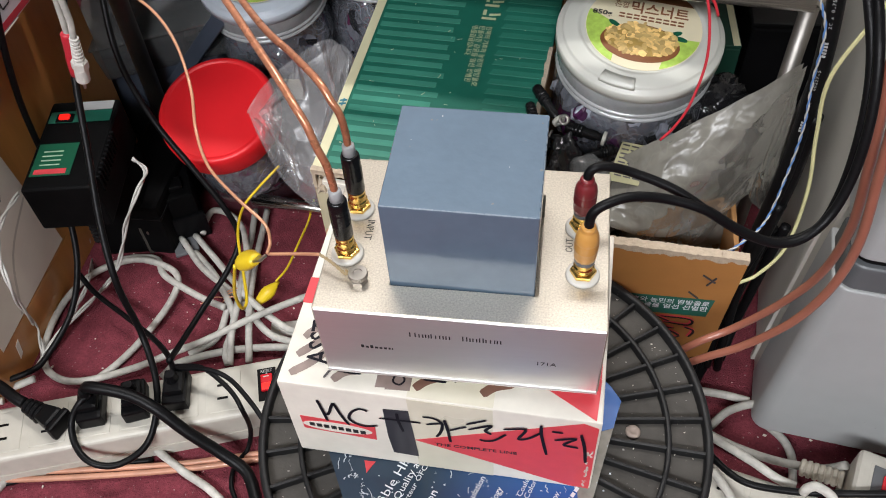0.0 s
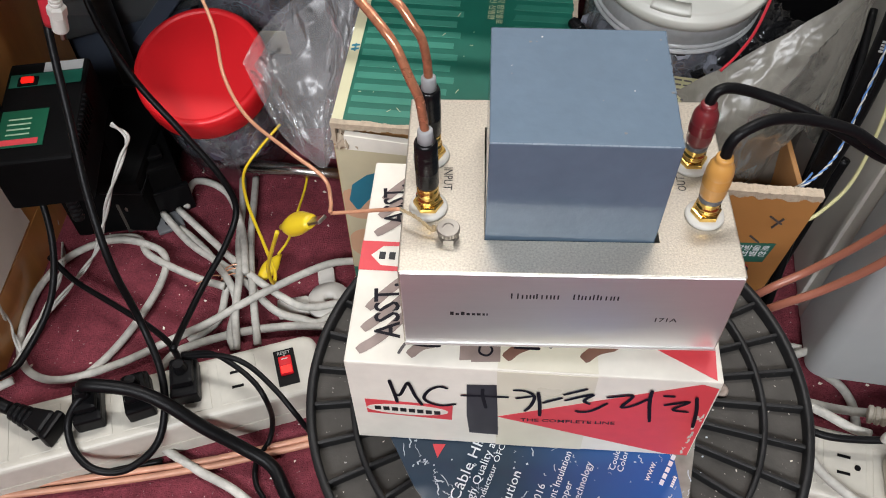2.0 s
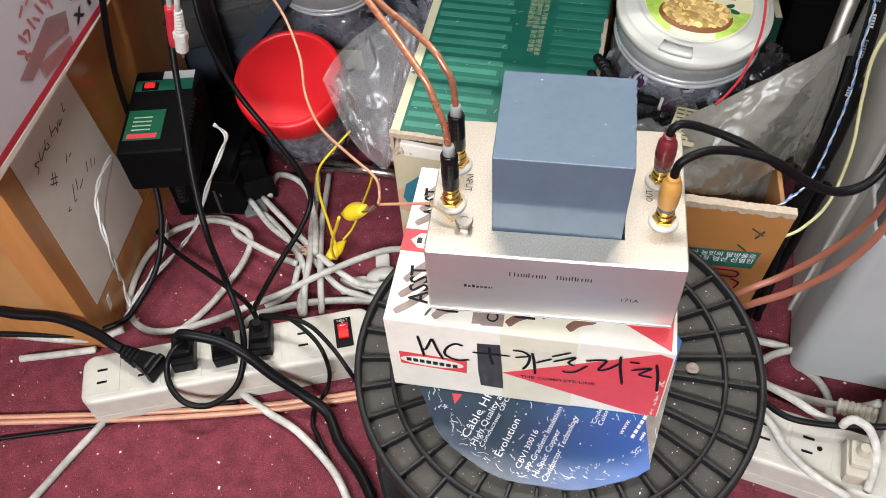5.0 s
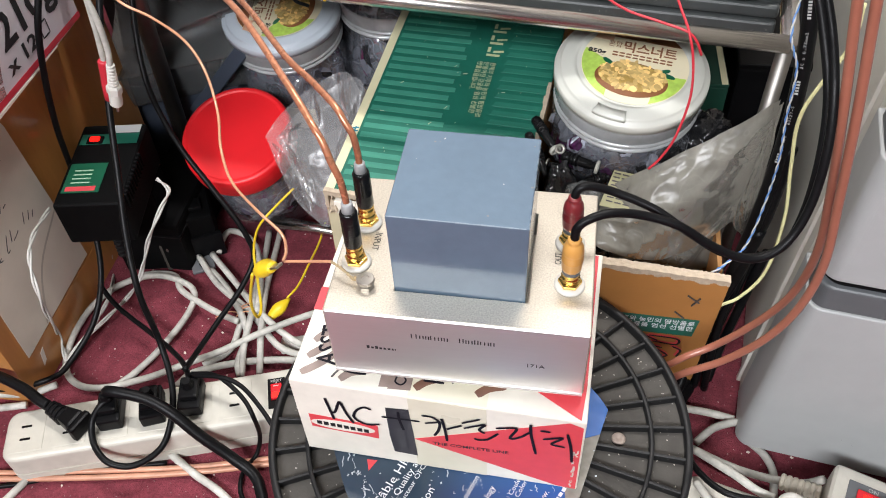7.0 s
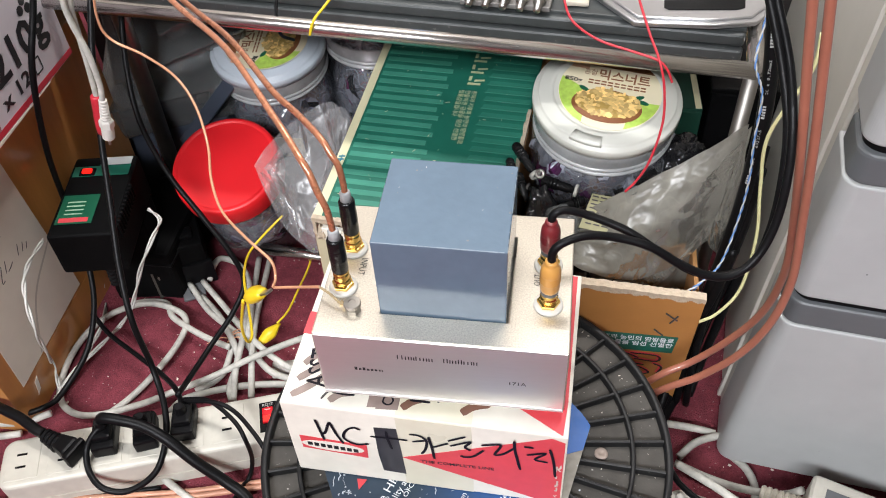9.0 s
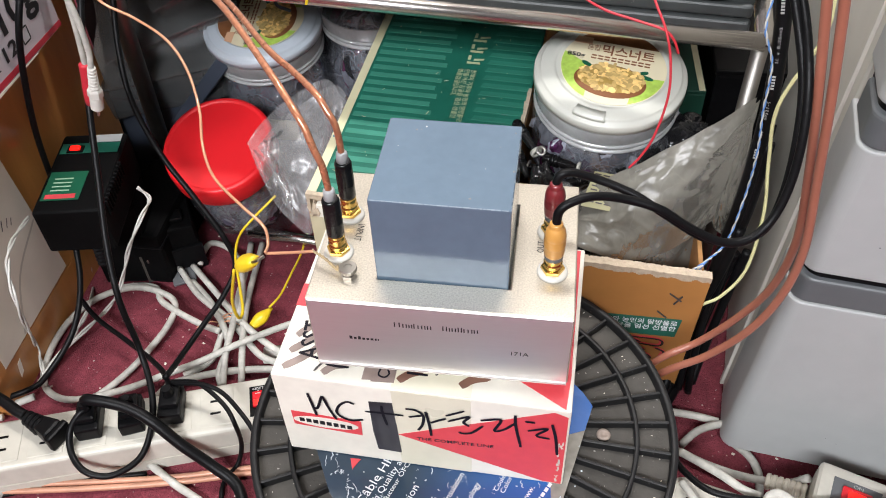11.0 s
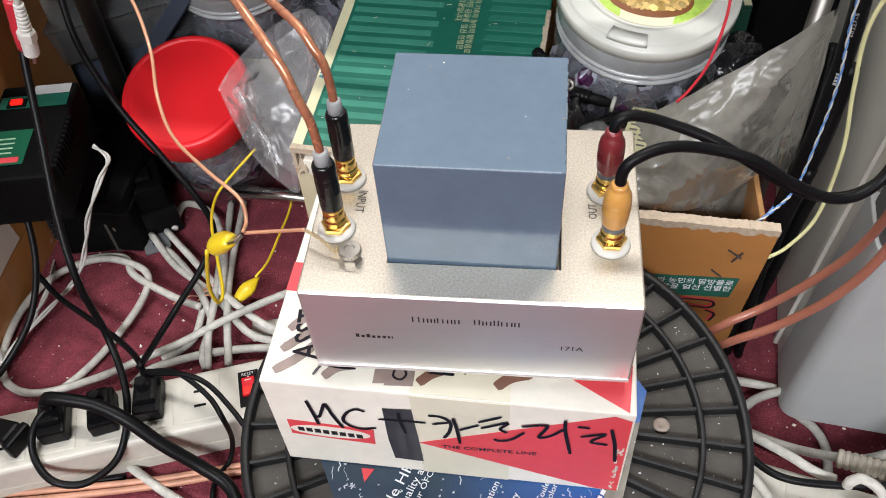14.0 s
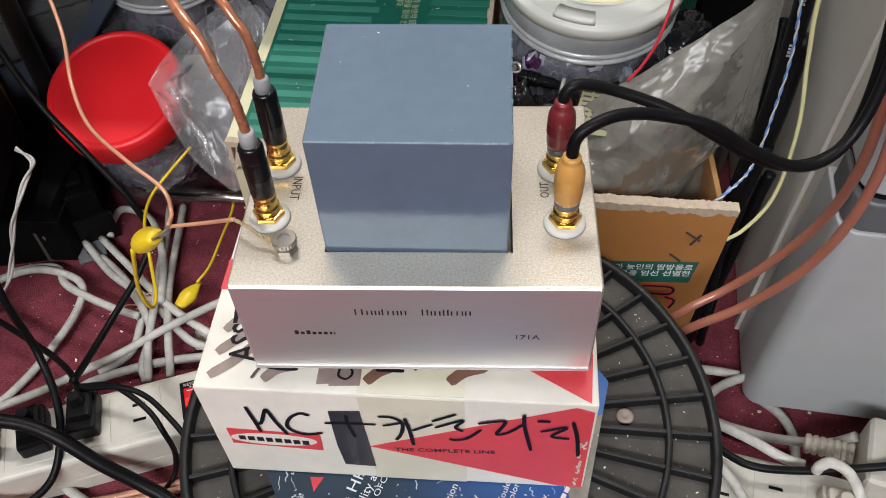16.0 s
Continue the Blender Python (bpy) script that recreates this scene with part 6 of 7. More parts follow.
for row, (words, wide) in enumerate((("명품감귤입니다.", 0.040), ("만들어진 감귤을 엄선 선별한", 0.072), ("천혜의 기후와 농민의 땀방울로", 0.076))):
    part("lettering", lettering(words, 0.0060, pose(0.0945 + row * 0.0064, 0.187, 0.0047, 0, 0, -90), wide, 0.00004), PALETEXT, lid)
for y in (0.196, 0.214, 0.232):
    sheet([(0.1000, y), (0.1130, y), (0.1130, y + 0.0030), (0.1000, y + 0.0030)], 0.0046, 0.0048, None, bm)
    sheet([(0.1000, y + 0.0060), (0.1030, y + 0.0060), (0.1030, y + 0.0130), (0.1000, y + 0.0130)], 0.0046, 0.0048, None, bm)
    sheet([(0.1060, y + 0.0050), (0.1160, y + 0.0070), (0.1160, y + 0.0095), (0.1060, y + 0.0080)], 0.0046, 0.0048, None, bm)
part("print_bar", bm, PALETEXT, lid, "pale print as bars")
gf = pose(0, 0, 0, 90, 0, 0)
part("picture_ground", sheet([(0.001, 0.020), (GW, 0.020), (GW, GH - 0.017), (0.001, GH - 0.017)], 0.0003, 0.0006, gf), PICGROUND, green, "cream picture ground")
for cx, cy, r, mtl in ((0.014, 0.118, 0.018, PEACH), (0.042, 0.100, 0.022, CREAM), (0.020, 0.068, 0.020, PEACH), (0.052, 0.058, 0.020, PEACH)):
    part("fruit_print", sheet([(max(0.0015, x), y) for x, y in disc(r, 28, None, cx, cy)], 0.0007, 0.0009 + cx * 0.002, gf), mtl, green)
part("leaf_print", sheet([(0.006, 0.122), (0.012, 0.110), (0.024, 0.128), (0.040, 0.160), (0.022, 0.152), (0.010, 0.140)], 0.0008, 0.0012, gf), TEAL, green, "teal printed leaf")
part("green_band", sheet([(0.001, 0.002), (GW, 0.002), (GW, 0.034), (0.001, 0.034)], 0.0007, 0.0010, gf), DARKGREEN, green, "green band at the foot")
bm = bmesh.new()
g = random.Random(12)
for k in range(26):
    m = pose(0.007 + g.uniform(-0.006, 0.010), g.uniform(-0.004, 0.004), GH - 0.008 + g.uniform(-0.014, 0.010), g.uniform(40, 110), g.uniform(-30, 30), g.uniform(0, 360))
    s = g.uniform(0.003, 0.007)
    sheet([(-s, -s * 0.5), (s * 0.8, -s * 0.4), (s, s * 0.3), (s * 0.2, s * 0.6), (-s * 0.7, s * 0.4)], 0, 0.0007, m, bm)
part("torn_corner", bm, PALEC, green, "torn fibrous cardboard corner")
part("white_flap", sheet([(0.010, GH - 0.0160), (GW * 0.4, GH - 0.0185), (GW, GH - 0.021), (GW, GH - 0.0115), (GW * 0.5, GH - 0.0085), (GW * 0.25, GH - 0.0050), (0.010, GH - 0.0025)], -0.0008, 0.0045, gf), BOXWHITE, green, "folded white inner flap")
bm = bmesh.new()
for k in range(84):
    x = GW * k / 84
    deep = 0.0028 + 0.0018 * noise.noise((k * 0.21, 5.5, 0.0)) + 0.0006 * g.random()
    box(bm, x, x + GW / 84, -0.0004 - 0.0006 * g.random(), deep, -0.0016 * g.random(), 0.0046 + 0.0004 * g.random())
part("torn_edge", bm, PALEC, lid, "pale torn front edge")

green2 = thing("fruit_box", pose(0.150, 0.405, FLOOR, 0, 0, 2), "green fruit carton under the rack, its shade put into the colour", "box", "printed fruit cartons")
part("body", boxes((0, 0.055, 0, 0.22, 0, 0.185), bevel=0.0015), GREENSHADED, green2)
part("lid_flap", boxes((0, 0.055, 0, 0.22, 0.185, 0.189), bevel=0.001), GREENSHADED, green2, "dark green top flap")
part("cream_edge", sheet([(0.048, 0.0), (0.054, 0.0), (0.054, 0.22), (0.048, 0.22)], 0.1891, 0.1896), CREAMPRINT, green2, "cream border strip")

# ---- open orange carton with a bag ----
OC = pose(0.074, 0.190, FLOOR, 0, 0, -1.0)
orange = thing("open_carton", OC, "open orange fruit carton with torn edges and a green printed panel", "box", "printed fruit cartons")
OWD, ODP, OHT = 0.116, 0.20, 0.199
tilt = pose(0, 0, 0, 8, 0, 0)
DROP = 0.010                                 # the torn front wall runs down to its far corner
fw = part("front_wall", sheet([(0, 0), (OWD, 0), (OWD, OHT - DROP), (0, OHT)], 0.0, 0.004, pose(0, 0, 0, 90, 0, 0)), ORANGE, orange)
fw.matrix_basis = tilt
bm = bmesh.new()
for k in range(70):
    x = OWD * k / 70
    hgt = 0.0022 + 0.0014 * noise.noise((k * 0.23, 3.1, 0.0)) + 0.0007 * rnd.random() - DROP * k / 70
    low = DROP * k / 70 + 0.0040 + 0.0035 * noise.noise((k * 0.31, 9.7, 0.0))
    box(bm, x, x + OWD / 70, -0.0048 - 0.0005 * rnd.random(), 0.0014 + 0.0006 * rnd.random(), OHT - low, OHT + hgt)
tr = part("torn_edge", bm, PALEC, orange, "pale torn upper edge")
tr.matrix_basis = tilt
part("side_wall", boxes((OWD - 0.004, OWD, 0.001, 0.110, 0, OHT - 0.034), bevel=0.001), KRAFT, orange)
part("side_wall", boxes((0, 0.004, 0.001, ODP, 0, OHT - 0.03), bevel=0.001), KRAFT, orange)
part("back_wall", boxes((0.004, OWD - 0.004, ODP - 0.004, ODP, 0, 0.085), bevel=0.001), KRAFT, orange)
part("bottom", boxes((0.004, OWD - 0.004, 0.001, ODP - 0.004, 0, 0.004)), KRAFT, orange)
om = tilt @ pose(0, -0.004, 0, 90, 0, 0)
part("green_panel", sheet([(0.020, 0.100), (0.102, 0.100), (0.104, 0.128), (0.020, 0.128)], 0.0003, 0.0006, om), DARKGREEN, orange, "green printed panel")
part("lettering", lettering("기후와 농민의 땀방울로", 0.0082, om @ pose(0.034, 0.1185, 0.0008), 0.067, 0.0001), LETTER, orange)
part("lettering", lettering("감귤을 엄선 선별한", 0.0082, om @ pose(0.044, 0.1100, 0.0008), 0.057, 0.0001), LETTER, orange)
part("lettering", lettering("입니다.", 0.0082, om @ pose(0.036, 0.1015, 0.0008), 0.020, 0.0001), LETTER, orange)
for pts in ([(0.050, 0.085), (0.060, 0.095), (0.074, 0.088)], [(0.052, 0.074), (0.064, 0.078), (0.080, 0.076)], [(0.066, 0.096), (0.090, 0.094), (0.090, 0.084), (0.070, 0.086)], [(0.062, 0.066), (0.074, 0.072), (0.086, 0.062), (0.072, 0.056), (0.062, 0.064)], [(0.088, 0.080), (0.096, 0.074), (0.094, 0.062)]):
    part("pen_stroke", ribbon(pts, 0.0040, 0, 0.0005, om), REDPRINT, orange)
    part("pen_stroke", ribbon([(x + 0.001, y - 0.0012) for x, y in pts], 0.0022, 0, 0.0007, om), INK, orange)
for p, q in (((0.088, 0.166), (0.098, 0.157)), ((0.098, 0.163), (0.093, 0.152)), ((0.082, 0.139), (0.090, 0.131))):
    part("stitch", tube([om @ Vector((p[0], p[1], 0.001)), om @ Vector((q[0], q[1], 0.0015))], 0.0008, 6, straight=True), MARKER_THIN, orange, "dark twine stitch")
bag = thing("plastic_bag", Matrix(), "crumpled grey translucent plastic bag stuffed in the open carton", "bag")
part("inner_fold", peaked(crumple((0.044, 0.034, 0.056), pose(0.150, 0.250, 0.118, 0, 18, 10), 35, 0.36, 4, 2.6, 0.0), (0.150, 0.250, 0.118), (0.210, 0.292, 0.230), 3.0), BAGGREY, bag, "inner fold of film", True)
sack_top = [(0.083, 0.234, 0.187), (0.116, 0.242, 0.207), (0.149, 0.247, 0.229), (0.180, 0.249, 0.254), (0.211, 0.251, 0.281)]
sack_low = [(0.081, 0.198, 0.164), (0.110, 0.197, 0.152), (0.142, 0.203, 0.146), (0.176, 0.222, 0.150), (0.197, 0.233, 0.167)]
part("film", drape(sack_top, sack_low, (0.0, -0.8, 0.5), 0.015, 2.2, 0.0038, 14.2, 120, 90), BAGDULL, bag, "", True)
flap_top = [(0.192, 0.247, 0.255), (0.202, 0.250, 0.269), (0.2135, 0.252, 0.278)]
flap_low = [(0.194, 0.238, 0.170), (0.204, 0.238, 0.152), (0.2160, 0.238, 0.143)]
part("side_flap", drape(flap_top, flap_low, (-0.3, -0.9, 0.2), 0.003, 1.6, 0.0030, 3.7, 40, 90), BAGDULL, bag, "loose side flap of film", True)
tagged(part("plastic_bag", crumple((0.026, 0.022, 0.030), pose(0.176, 0.318, 0.172, 0, 20, 0), 23, 0.42, 5, 3.4), BAGBLACK, None, "", True), "shiny dark plastic bag crumpled beside the nut jar", "bag")
bm = bmesh.new()
tag = tagged(part("paper_tag", sheet([(0, 0), (0.024, 0.001), (0.0265, 0.034), (0.003, 0.033)], 0, 0.0005), TAGPAPER), "pale yellow paper tag with fine print beside the bag", "label")
tag.matrix_world = pose(0.086, 0.219, 0.187, 26, 0, -14)
for k in range(8):
    for j in range(3):
        part("print_bar", sheet([(0.004 + 0.0070 * j, 0.005 + 0.0036 * k), (0.0095 + 0.0070 * j, 0.005 + 0.0036 * k), (0.0095 + 0.0070 * j, 0.0062 + 0.0036 * k), (0.004 + 0.0070 * j, 0.0062 + 0.0036 * k)], 0.0006, 0.0008), MARKER_THIN, tag)

# ---- heap of black parts behind the transformer ----
tagged(part("plastic_bag", crumple((0.034, 0.030, 0.105), pose(0.052, 0.232, 0.090), 43, 0.3, 5, 5.0, FLOOR), BAGBLACK, None, "", True), "shiny black crumpled plastic bag stuffed behind the transformer", "bag")
tagged(part("plastic_bag", crumple((0.085, 0.075, 0.050), pose(0.085, 0.290, 0.060), 41, 0.3, 5, 5.0, FLOOR), BAGBLACK, None, "", True), "shiny black crumpled plastic bag under the nut jar", "bag")


def connector(p, q, r, ring, label):
    """A small black plug body from p to q with a bright end ring."""
    m = Matrix.Translation(p) @ (Vector(q) - Vector(p)).to_track_quat("Z", "Y").to_matrix().to_4x4()
    n = (Vector(q) - Vector(p)).length
    t = thing("black_connector", m, label, "connector", "loose black connectors")
    part("shell", lathe([(0, 0), (r * 0.8, 0), (r, n * 0.06), (r, n * 0.45), (r * 0.82, n * 0.50), (r * 0.82, n * 0.80), (r * 0.62, n * 0.84), (r * 0.62, n), (0, n)], 18), BLACKGLOSS, t, "", True)
    for z in (0.20, 0.30, 0.40):
        part("rib", lathe([(r * 0.98, n * z), (r * 1.08, n * (z + 0.02)), (r * 1.08, n * (z + 0.05)), (r * 0.98, n * (z + 0.07))], 18), BLACK, t, "", True)
    if ring:
        part("end_ring", lathe([(r * 0.45, n * 0.96), (r * 1.15, n * 0.96), (r * 1.15, n * 1.04), (r * 0.45, n * 1.04), (r * 0.45, n * 0.96)], 18), ring, t, "bright metal end ring", True)
    return t


connector((0.026, 0.292, 0.214), (0.046, 0.262, 0.206), 0.0046, LIDWHITE, "long black connector with a pale ring in the heap of parts")
connector((0.052, 0.258, 0.204), (0.082, 0.250, 0.201), 0.0050, LIDWHITE, "black connector with a pale ring lying across the heap")
connector((0.031, 0.262, 0.206), (0.040, 0.240, 0.196), 0.0040, None, "small black connector in the heap of parts")
connector((0.060, 0.246, 0.196), (0.040, 0.252, 0.199), 0.0042, NICKEL, "small black connector with a nickel ring in the heap")
connector((0.022, 0.276, 0.210), (0.030, 0.252, 0.203), 0.0040, None, "small black connector in the heap of parts")
connector((0.090, 0.246, 0.194), (0.070, 0.240, 0.190), 0.0046, None, "small black connector in the heap of parts")
nut = tagged(part("washer", lathe([(0.0020, 0), (0.0044, 0), (0.0046, 0.0012), (0.0042, 0.0022), (0.0020, 0.0022), (0.0020, 0)], 20), NICKEL, None, "", True), "small bright metal ring on the black connectors", "washer")
nut.matrix_world = pose(0.0500, 0.2600, 0.2090, 40, 10, 0)
tagged(part("plastic_bag", crumple((0.017, 0.014, 0.013), pose(0.072, 0.226, 0.184), 19, 0.3, 4, 3.0), SMOKY, None, "", True), "small crumpled clear plastic bag behind the transformer", "bag")

clearbag = thing("plastic_bag", Matrix(), "crumpled clear plastic bag between red-lid jar and fruit box", "bag")
film_top = [(-0.226, 0.292, 0.172), (-0.213, 0.327, 0.178), (-0.186, 0.350, 0.190), (-0.159, 0.358, 0.201), (-0.140, 0.338, 0.192)]
film_low = [(-0.218, 0.280, 0.158), (-0.199, 0.264, 0.122), (-0.180, 0.256, 0.102), (-0.163, 0.253, 0.097), (-0.149, 0.255, 0.150)]
part("film", drape(film_top, film_low, (-0.1, -0.6, 0.7), 0.014, 1.5, 0.0100, 2.3), BAGHAZE, clearbag, "", True)
part("inner_fold", drape([(x + 0.004, y + 0.012, z - 0.014) for x, y, z in film_top], [(x + 0.006, y + 0.014, z - 0.004) for x, y, z in film_low], (-0.1, -0.6, 0.7), -0.002, 1.2, 0.0090, 7.9), BAGHAZE, clearbag, "inner fold of film", True)

# ---- steel rack ----
rack = thing("steel_rack", pose(0, 0, FLOOR), "stainless steel tube rack with dark grey slatted shelf", "rack")
RZ = 0.322 - FLOOR


def bar(name, p, q, r, parent, material=STEEL, label=""):
    return part(name, tube([p, q], r, 18, straight=True), material, parent, label, True)


bar("front_tube", (-0.60, 0.350, RZ), (0.208, 0.262, RZ), 0.0068, rack)
bar("side_tube", (0.208, 0.262, RZ), (0.262, 0.80, RZ), 0.0068, rack)
bar("post", (0.207, 0.268, 0.0), (0.207, 0.266, RZ - 0.004), 0.0062, rack, STEELDULL)
bar("post", (-0.378, 0.400, 0.0), (-0.374, 0.400, 0.80), 0.0090, rack, STEELDULL)
bar("low_tube", (-0.262, 0.322, 0.034), (-0.146, 0.309, 0.034), 0.0065, rack)
for k, (y, z) in enumerate(((0.0262, -0.0005), (0.0290, 0.0115))):
    bm = boxes((-0.62, 0.200, y, y + 0.0090, z - 0.0115, z), bevel=0.0042, seg=4)
    s = part("slat", bm, SHELFDARK, rack)
    s.matrix_basis = pose(0, 0.285, RZ, 0, 0, -6.2)
bm = boxes((-0.62, 0.200, 0.0352, 0.46, 0.004, 0.0145), bevel=0.001)
s = part("shelf_board", bm, SHELFDARK, rack, "dark grey shelf board")
s.matrix_basis = pose(0, 0.285, RZ, 0, 0, -6.2)
SHZ = 0.322 + 0.0145
SH = pose(0, 0.285, SHZ, 0, 0, -6.2)

reel = thing("tape_reel", SH @ pose(0.1515, 0.128, 0.0005), "silver metal tape reel lying on the rack's shelf", "reel")
bm = lathe([(0.026, 0.0045), (0.060, 0.0045), (0.062, 0.0055), (0.060, 0.0075), (0.057, 0.0068), (0.026, 0.0072), (0.024, 0.0055), (0.026, 0.004)], 8 * 8)
part("flange", bm, REELSILVER, reel)
for k in range(3):
    poly = []
    for j in range(9):
        a = math.radians(-28 + 7 * j)
        poly.append((0.054 * math.cos(a) * 1.0, 0.054 * math.sin(a) * 0.62))
    for j in range(9):
        a = math.radians(24 - 6 * j)
        poly.append((0.036 * math.cos(a), 0.036 * math.sin(a) * 0.5))
    part("cut_out", sheet(poly, 0.0070, 0.0078, pose(0, 0, 0, 0, 0, -90 + k * 120)), BLACK, reel, "dark window of the reel")
part("cut_out", sheet([(-0.012, -0.083), (0.040, -0.074), (0.046, -0.070), (0.046, -0.052), (-0.010, -0.052), (-0.017, -0.058), (-0.016, -0.080)], 0.0031, 0.0036), BLACK, reel, "dark window of the reel")
TR = [(-0.074, -0.068), (-0.037, -0.106), (0.022, -0.100), (0.054, -0.090), (0.070, -0.066), (0.070, 0.09), (-0.074, 0.09)]
part("tray", sheet(TR, 0.0, 0.0030), REELSILVER, reel, "silver base plate")
for s, zz in ((1.0, 0.0034), (0.93, 0.0038)):
    part("rim", tube([(x * s, y * s, zz) for x, y in TR + TR[:1]], 0.0013, 8, straight=True), REELSILVER, reel, "rolled silver rim", True)

plate = thing("terminal_plate", SH @ pose(0.010, 0.048, 0.001), "grey steel plate with threaded studs on the shelf", "terminal")
part("plate", boxes((-0.037, 0.037, -0.018, 0.07, 0.0, 0.004), bevel=0.0008), TERRAGREY, plate)
for k in range(5):
    x = -0.028 + 0.0140 * k
    m = pose(x, -0.016, 0.009, 104, 0, 0)
    st = part("stud", lathe([(0, 0), (0.0042, 0), (0.0042, 0.004), (0.0030, 0.0045), (0.0030, 0.012), (0, 0.0125)], 12, m), NICKEL, plate, "", True)
    part("collar", lathe([(0.0030, -0.012), (0.0056, -0.012), (0.0056, -0.001), (0.0030, -0.001), (0.0030, -0.012)], 16, m), WHITEN if k in (1, 3) else NICKEL, st, "", True)
wb = thing("white_bracket", SH @ pose(0.066, 0.052, 0.001, 0, 0, 5), "small white metal bracket lying on the shelf", "bracket")
part("plate", boxes((-0.010, 0.010, -0.010, 0.030, 0, 0.004), bevel=0.0015), CREAM, wb)
part("hole", lathe([(0, 0.004), (0.003, 0.004), (0.003, 0.0043), (0, 0.0043)], 14), BLACK, wb)
bb = tagged(part("black_block", boxes((0, 0.06, 0, 0.05, 0, 0.012), bevel=0.002), BLACK), "flat black plastic block on the shelf", "part")
bb.matrix_world = SH @ pose(-0.150, 0.050, 0.001, 0, 0, 4)
bc = tagged(part("bottle_cap", lathe([(0, 0), (0.013, 0), (0.014, 0.004), (0.012, 0.009), (0, 0.009)], 24), BLUEWIRE, None, "", True), "small blue plastic cap on the shelf", "cap")
bc.matrix_world = SH @ pose(-0.050, 0.056, 0.001)
cable("yellow_wire", [SH @ Vector(p) for p in ((-0.10, 0.20, 0.02), (-0.118, 0.10, 0.012), (-0.128, 0.05, 0.008), (-0.136, 0.010, 0.002), (-0.142, -0.006, -0.004), (-0.146, -0.010, -0.016))], 0.0012, YELLOW, "thin yellow wire hanging over the shelf edge")
cable("black_wire", [SH @ Vector(p) for p in ((-0.19, 0.15, 0.015), (-0.186, 0.06, 0.010), (-0.182, 0.015, 0.0), (-0.176, -0.004, -0.020), (-0.168, 0.004, -0.032))], 0.0014, BLACKMATT, "thin black wire hanging over the shelf edge")

# Added near-black panel that stands in for the dark under the rack.
part("dark_backing", boxes((-0.62, 0.30, 0.70, 0.71, 0.0, 0.36)), SHADEBOARD, rack, "near-black panel added for the dark under the rack")
# Black crate is an added filler where the gap is only dark.
crate = thing("storage_crate", pose(0.213, 0.42, FLOOR), "black crate added to keep the gap under the rack dark", "crate")
part("wall", boxes((0, 0.10, 0, 0.20, 0, 0.20), bevel=0.004), BLACK, crate)
part("rim", boxes((-0.002, 0.102, -0.002, 0.202, 0.20, 0.206), bevel=0.002), BLACK, crate)

# ---- boxes and trays in the shade at the back left ----
for k, (x, y, z, w, d, hh, rx, ry, rz) in enumerate(((-0.385, 0.50, 0.112, 0.150, 0.150, 0.050, 10, -8, 14), (-0.372, 0.515, 0.170, 0.150, 0.130, 0.045, 20, -16, 20), (-0.335, 0.530, 0.225, 0.130, 0.100, 0.040, 26, -20, 28))):
    t = thing("plastic_tray", pose(x, y, z, rx, ry, rz), "smoky clear plastic container stacked in the shade", "tray", "trays under the rack")
    part("tray_body", boxes((-w / 2, w / 2, -d / 2, d / 2, 0, hh), bevel=0.010, seg=3), SMOKY, t, "", True)
    part("rim", boxes((-w / 2 - 0.003, w / 2 + 0.003, -d / 2 - 0.003, d / 2 + 0.003, hh, hh + 0.004), bevel=0.0018), SMOKY, t)
    for j in range(5):
        part("loose_part", boxes((-w * 0.3 + j * w * 0.14, -w * 0.3 + j * w * 0.14 + 0.014, -d * 0.3 + (j % 3) * 0.02, -d * 0.3 + (j % 3) * 0.02 + 0.022, 0.004, 0.012), bevel=0.002), (CREAM, BLACK, TRAYBLUE, NICKEL, BLACK)[j], t, "small part inside the container")
folder = thing("blue_folder", pose(-0.356, 0.475, 0.070, -14, 38, -24), "blue-grey plastic folder leaning in the shade", "folder")
part("cover", boxes((-0.005, 0.005, -0.05, 0.05, 0.0, 0.130), bevel=0.003), TRAYBLUE, folder)
part("spine", boxes((-0.008, 0.008, -0.053, -0.047, -0.002, 0.132), bevel=0.002), TRAYBLUE, folder)
tagged(part("storage_crate", boxes((-0.50, -0.315, 0.43, 0.60, FLOOR, 0.11), bevel=0.004), TRAYBLUE), "dark blue-grey plastic crate in the shade under the rack", "crate")
tagged(part("storage_crate", boxes((-0.315, -0.100, 0.405, 0.60, FLOOR, 0.028), bevel=0.004), BLACK), "low black crate carrying the jars at the back", "crate")

# ---- power unit with green label ----
unit = thing("battery_charger", pose(-0.381, 0.256, FLOOR, 0, 0, 10), "black plastic power unit with green label and lit red switch", "power supply")
part("body", boxes((-0.032, 0.0315, -0.058, 0.056, 0.117, 0.168), bevel=0.004, seg=3), CHARGERBLACK, unit)
# Added black block fills the shade below the unit and carries it.
part("stand", boxes((-0.030, 0.030, 0.008, 0.054, 0.0, 0.118), bevel=0.004), CHARGERBLACK, unit, "black block added for the shade under the unit")
for k in range(11):
    part("vent_rib", boxes((0.0300, 0.0338, -0.046 + 0.0056 * k, -0.0435 + 0.0056 * k, 0.150, 0.1672), bevel=0.0006, seg=1), CHARGERBLACK, unit)
sl = pose(0, 0, 0.1682)
part("green_label", sheet([(-0.0275, -0.0426), (0.0075, -0.0426), (0.0075, -0.0026), (-0.0275, -0.0026)], 0.0003, 0.0007, sl), DARKGREEN2, unit, "green printed label")
part("red_band", sheet([(-0.0245, -0.0405), (0.0035, -0.0405), (0.0035, -0.0345), (-0.0245, -0.0345)], 0.0007, 0.0009, sl), REDPRINT, unit, "red printed band")
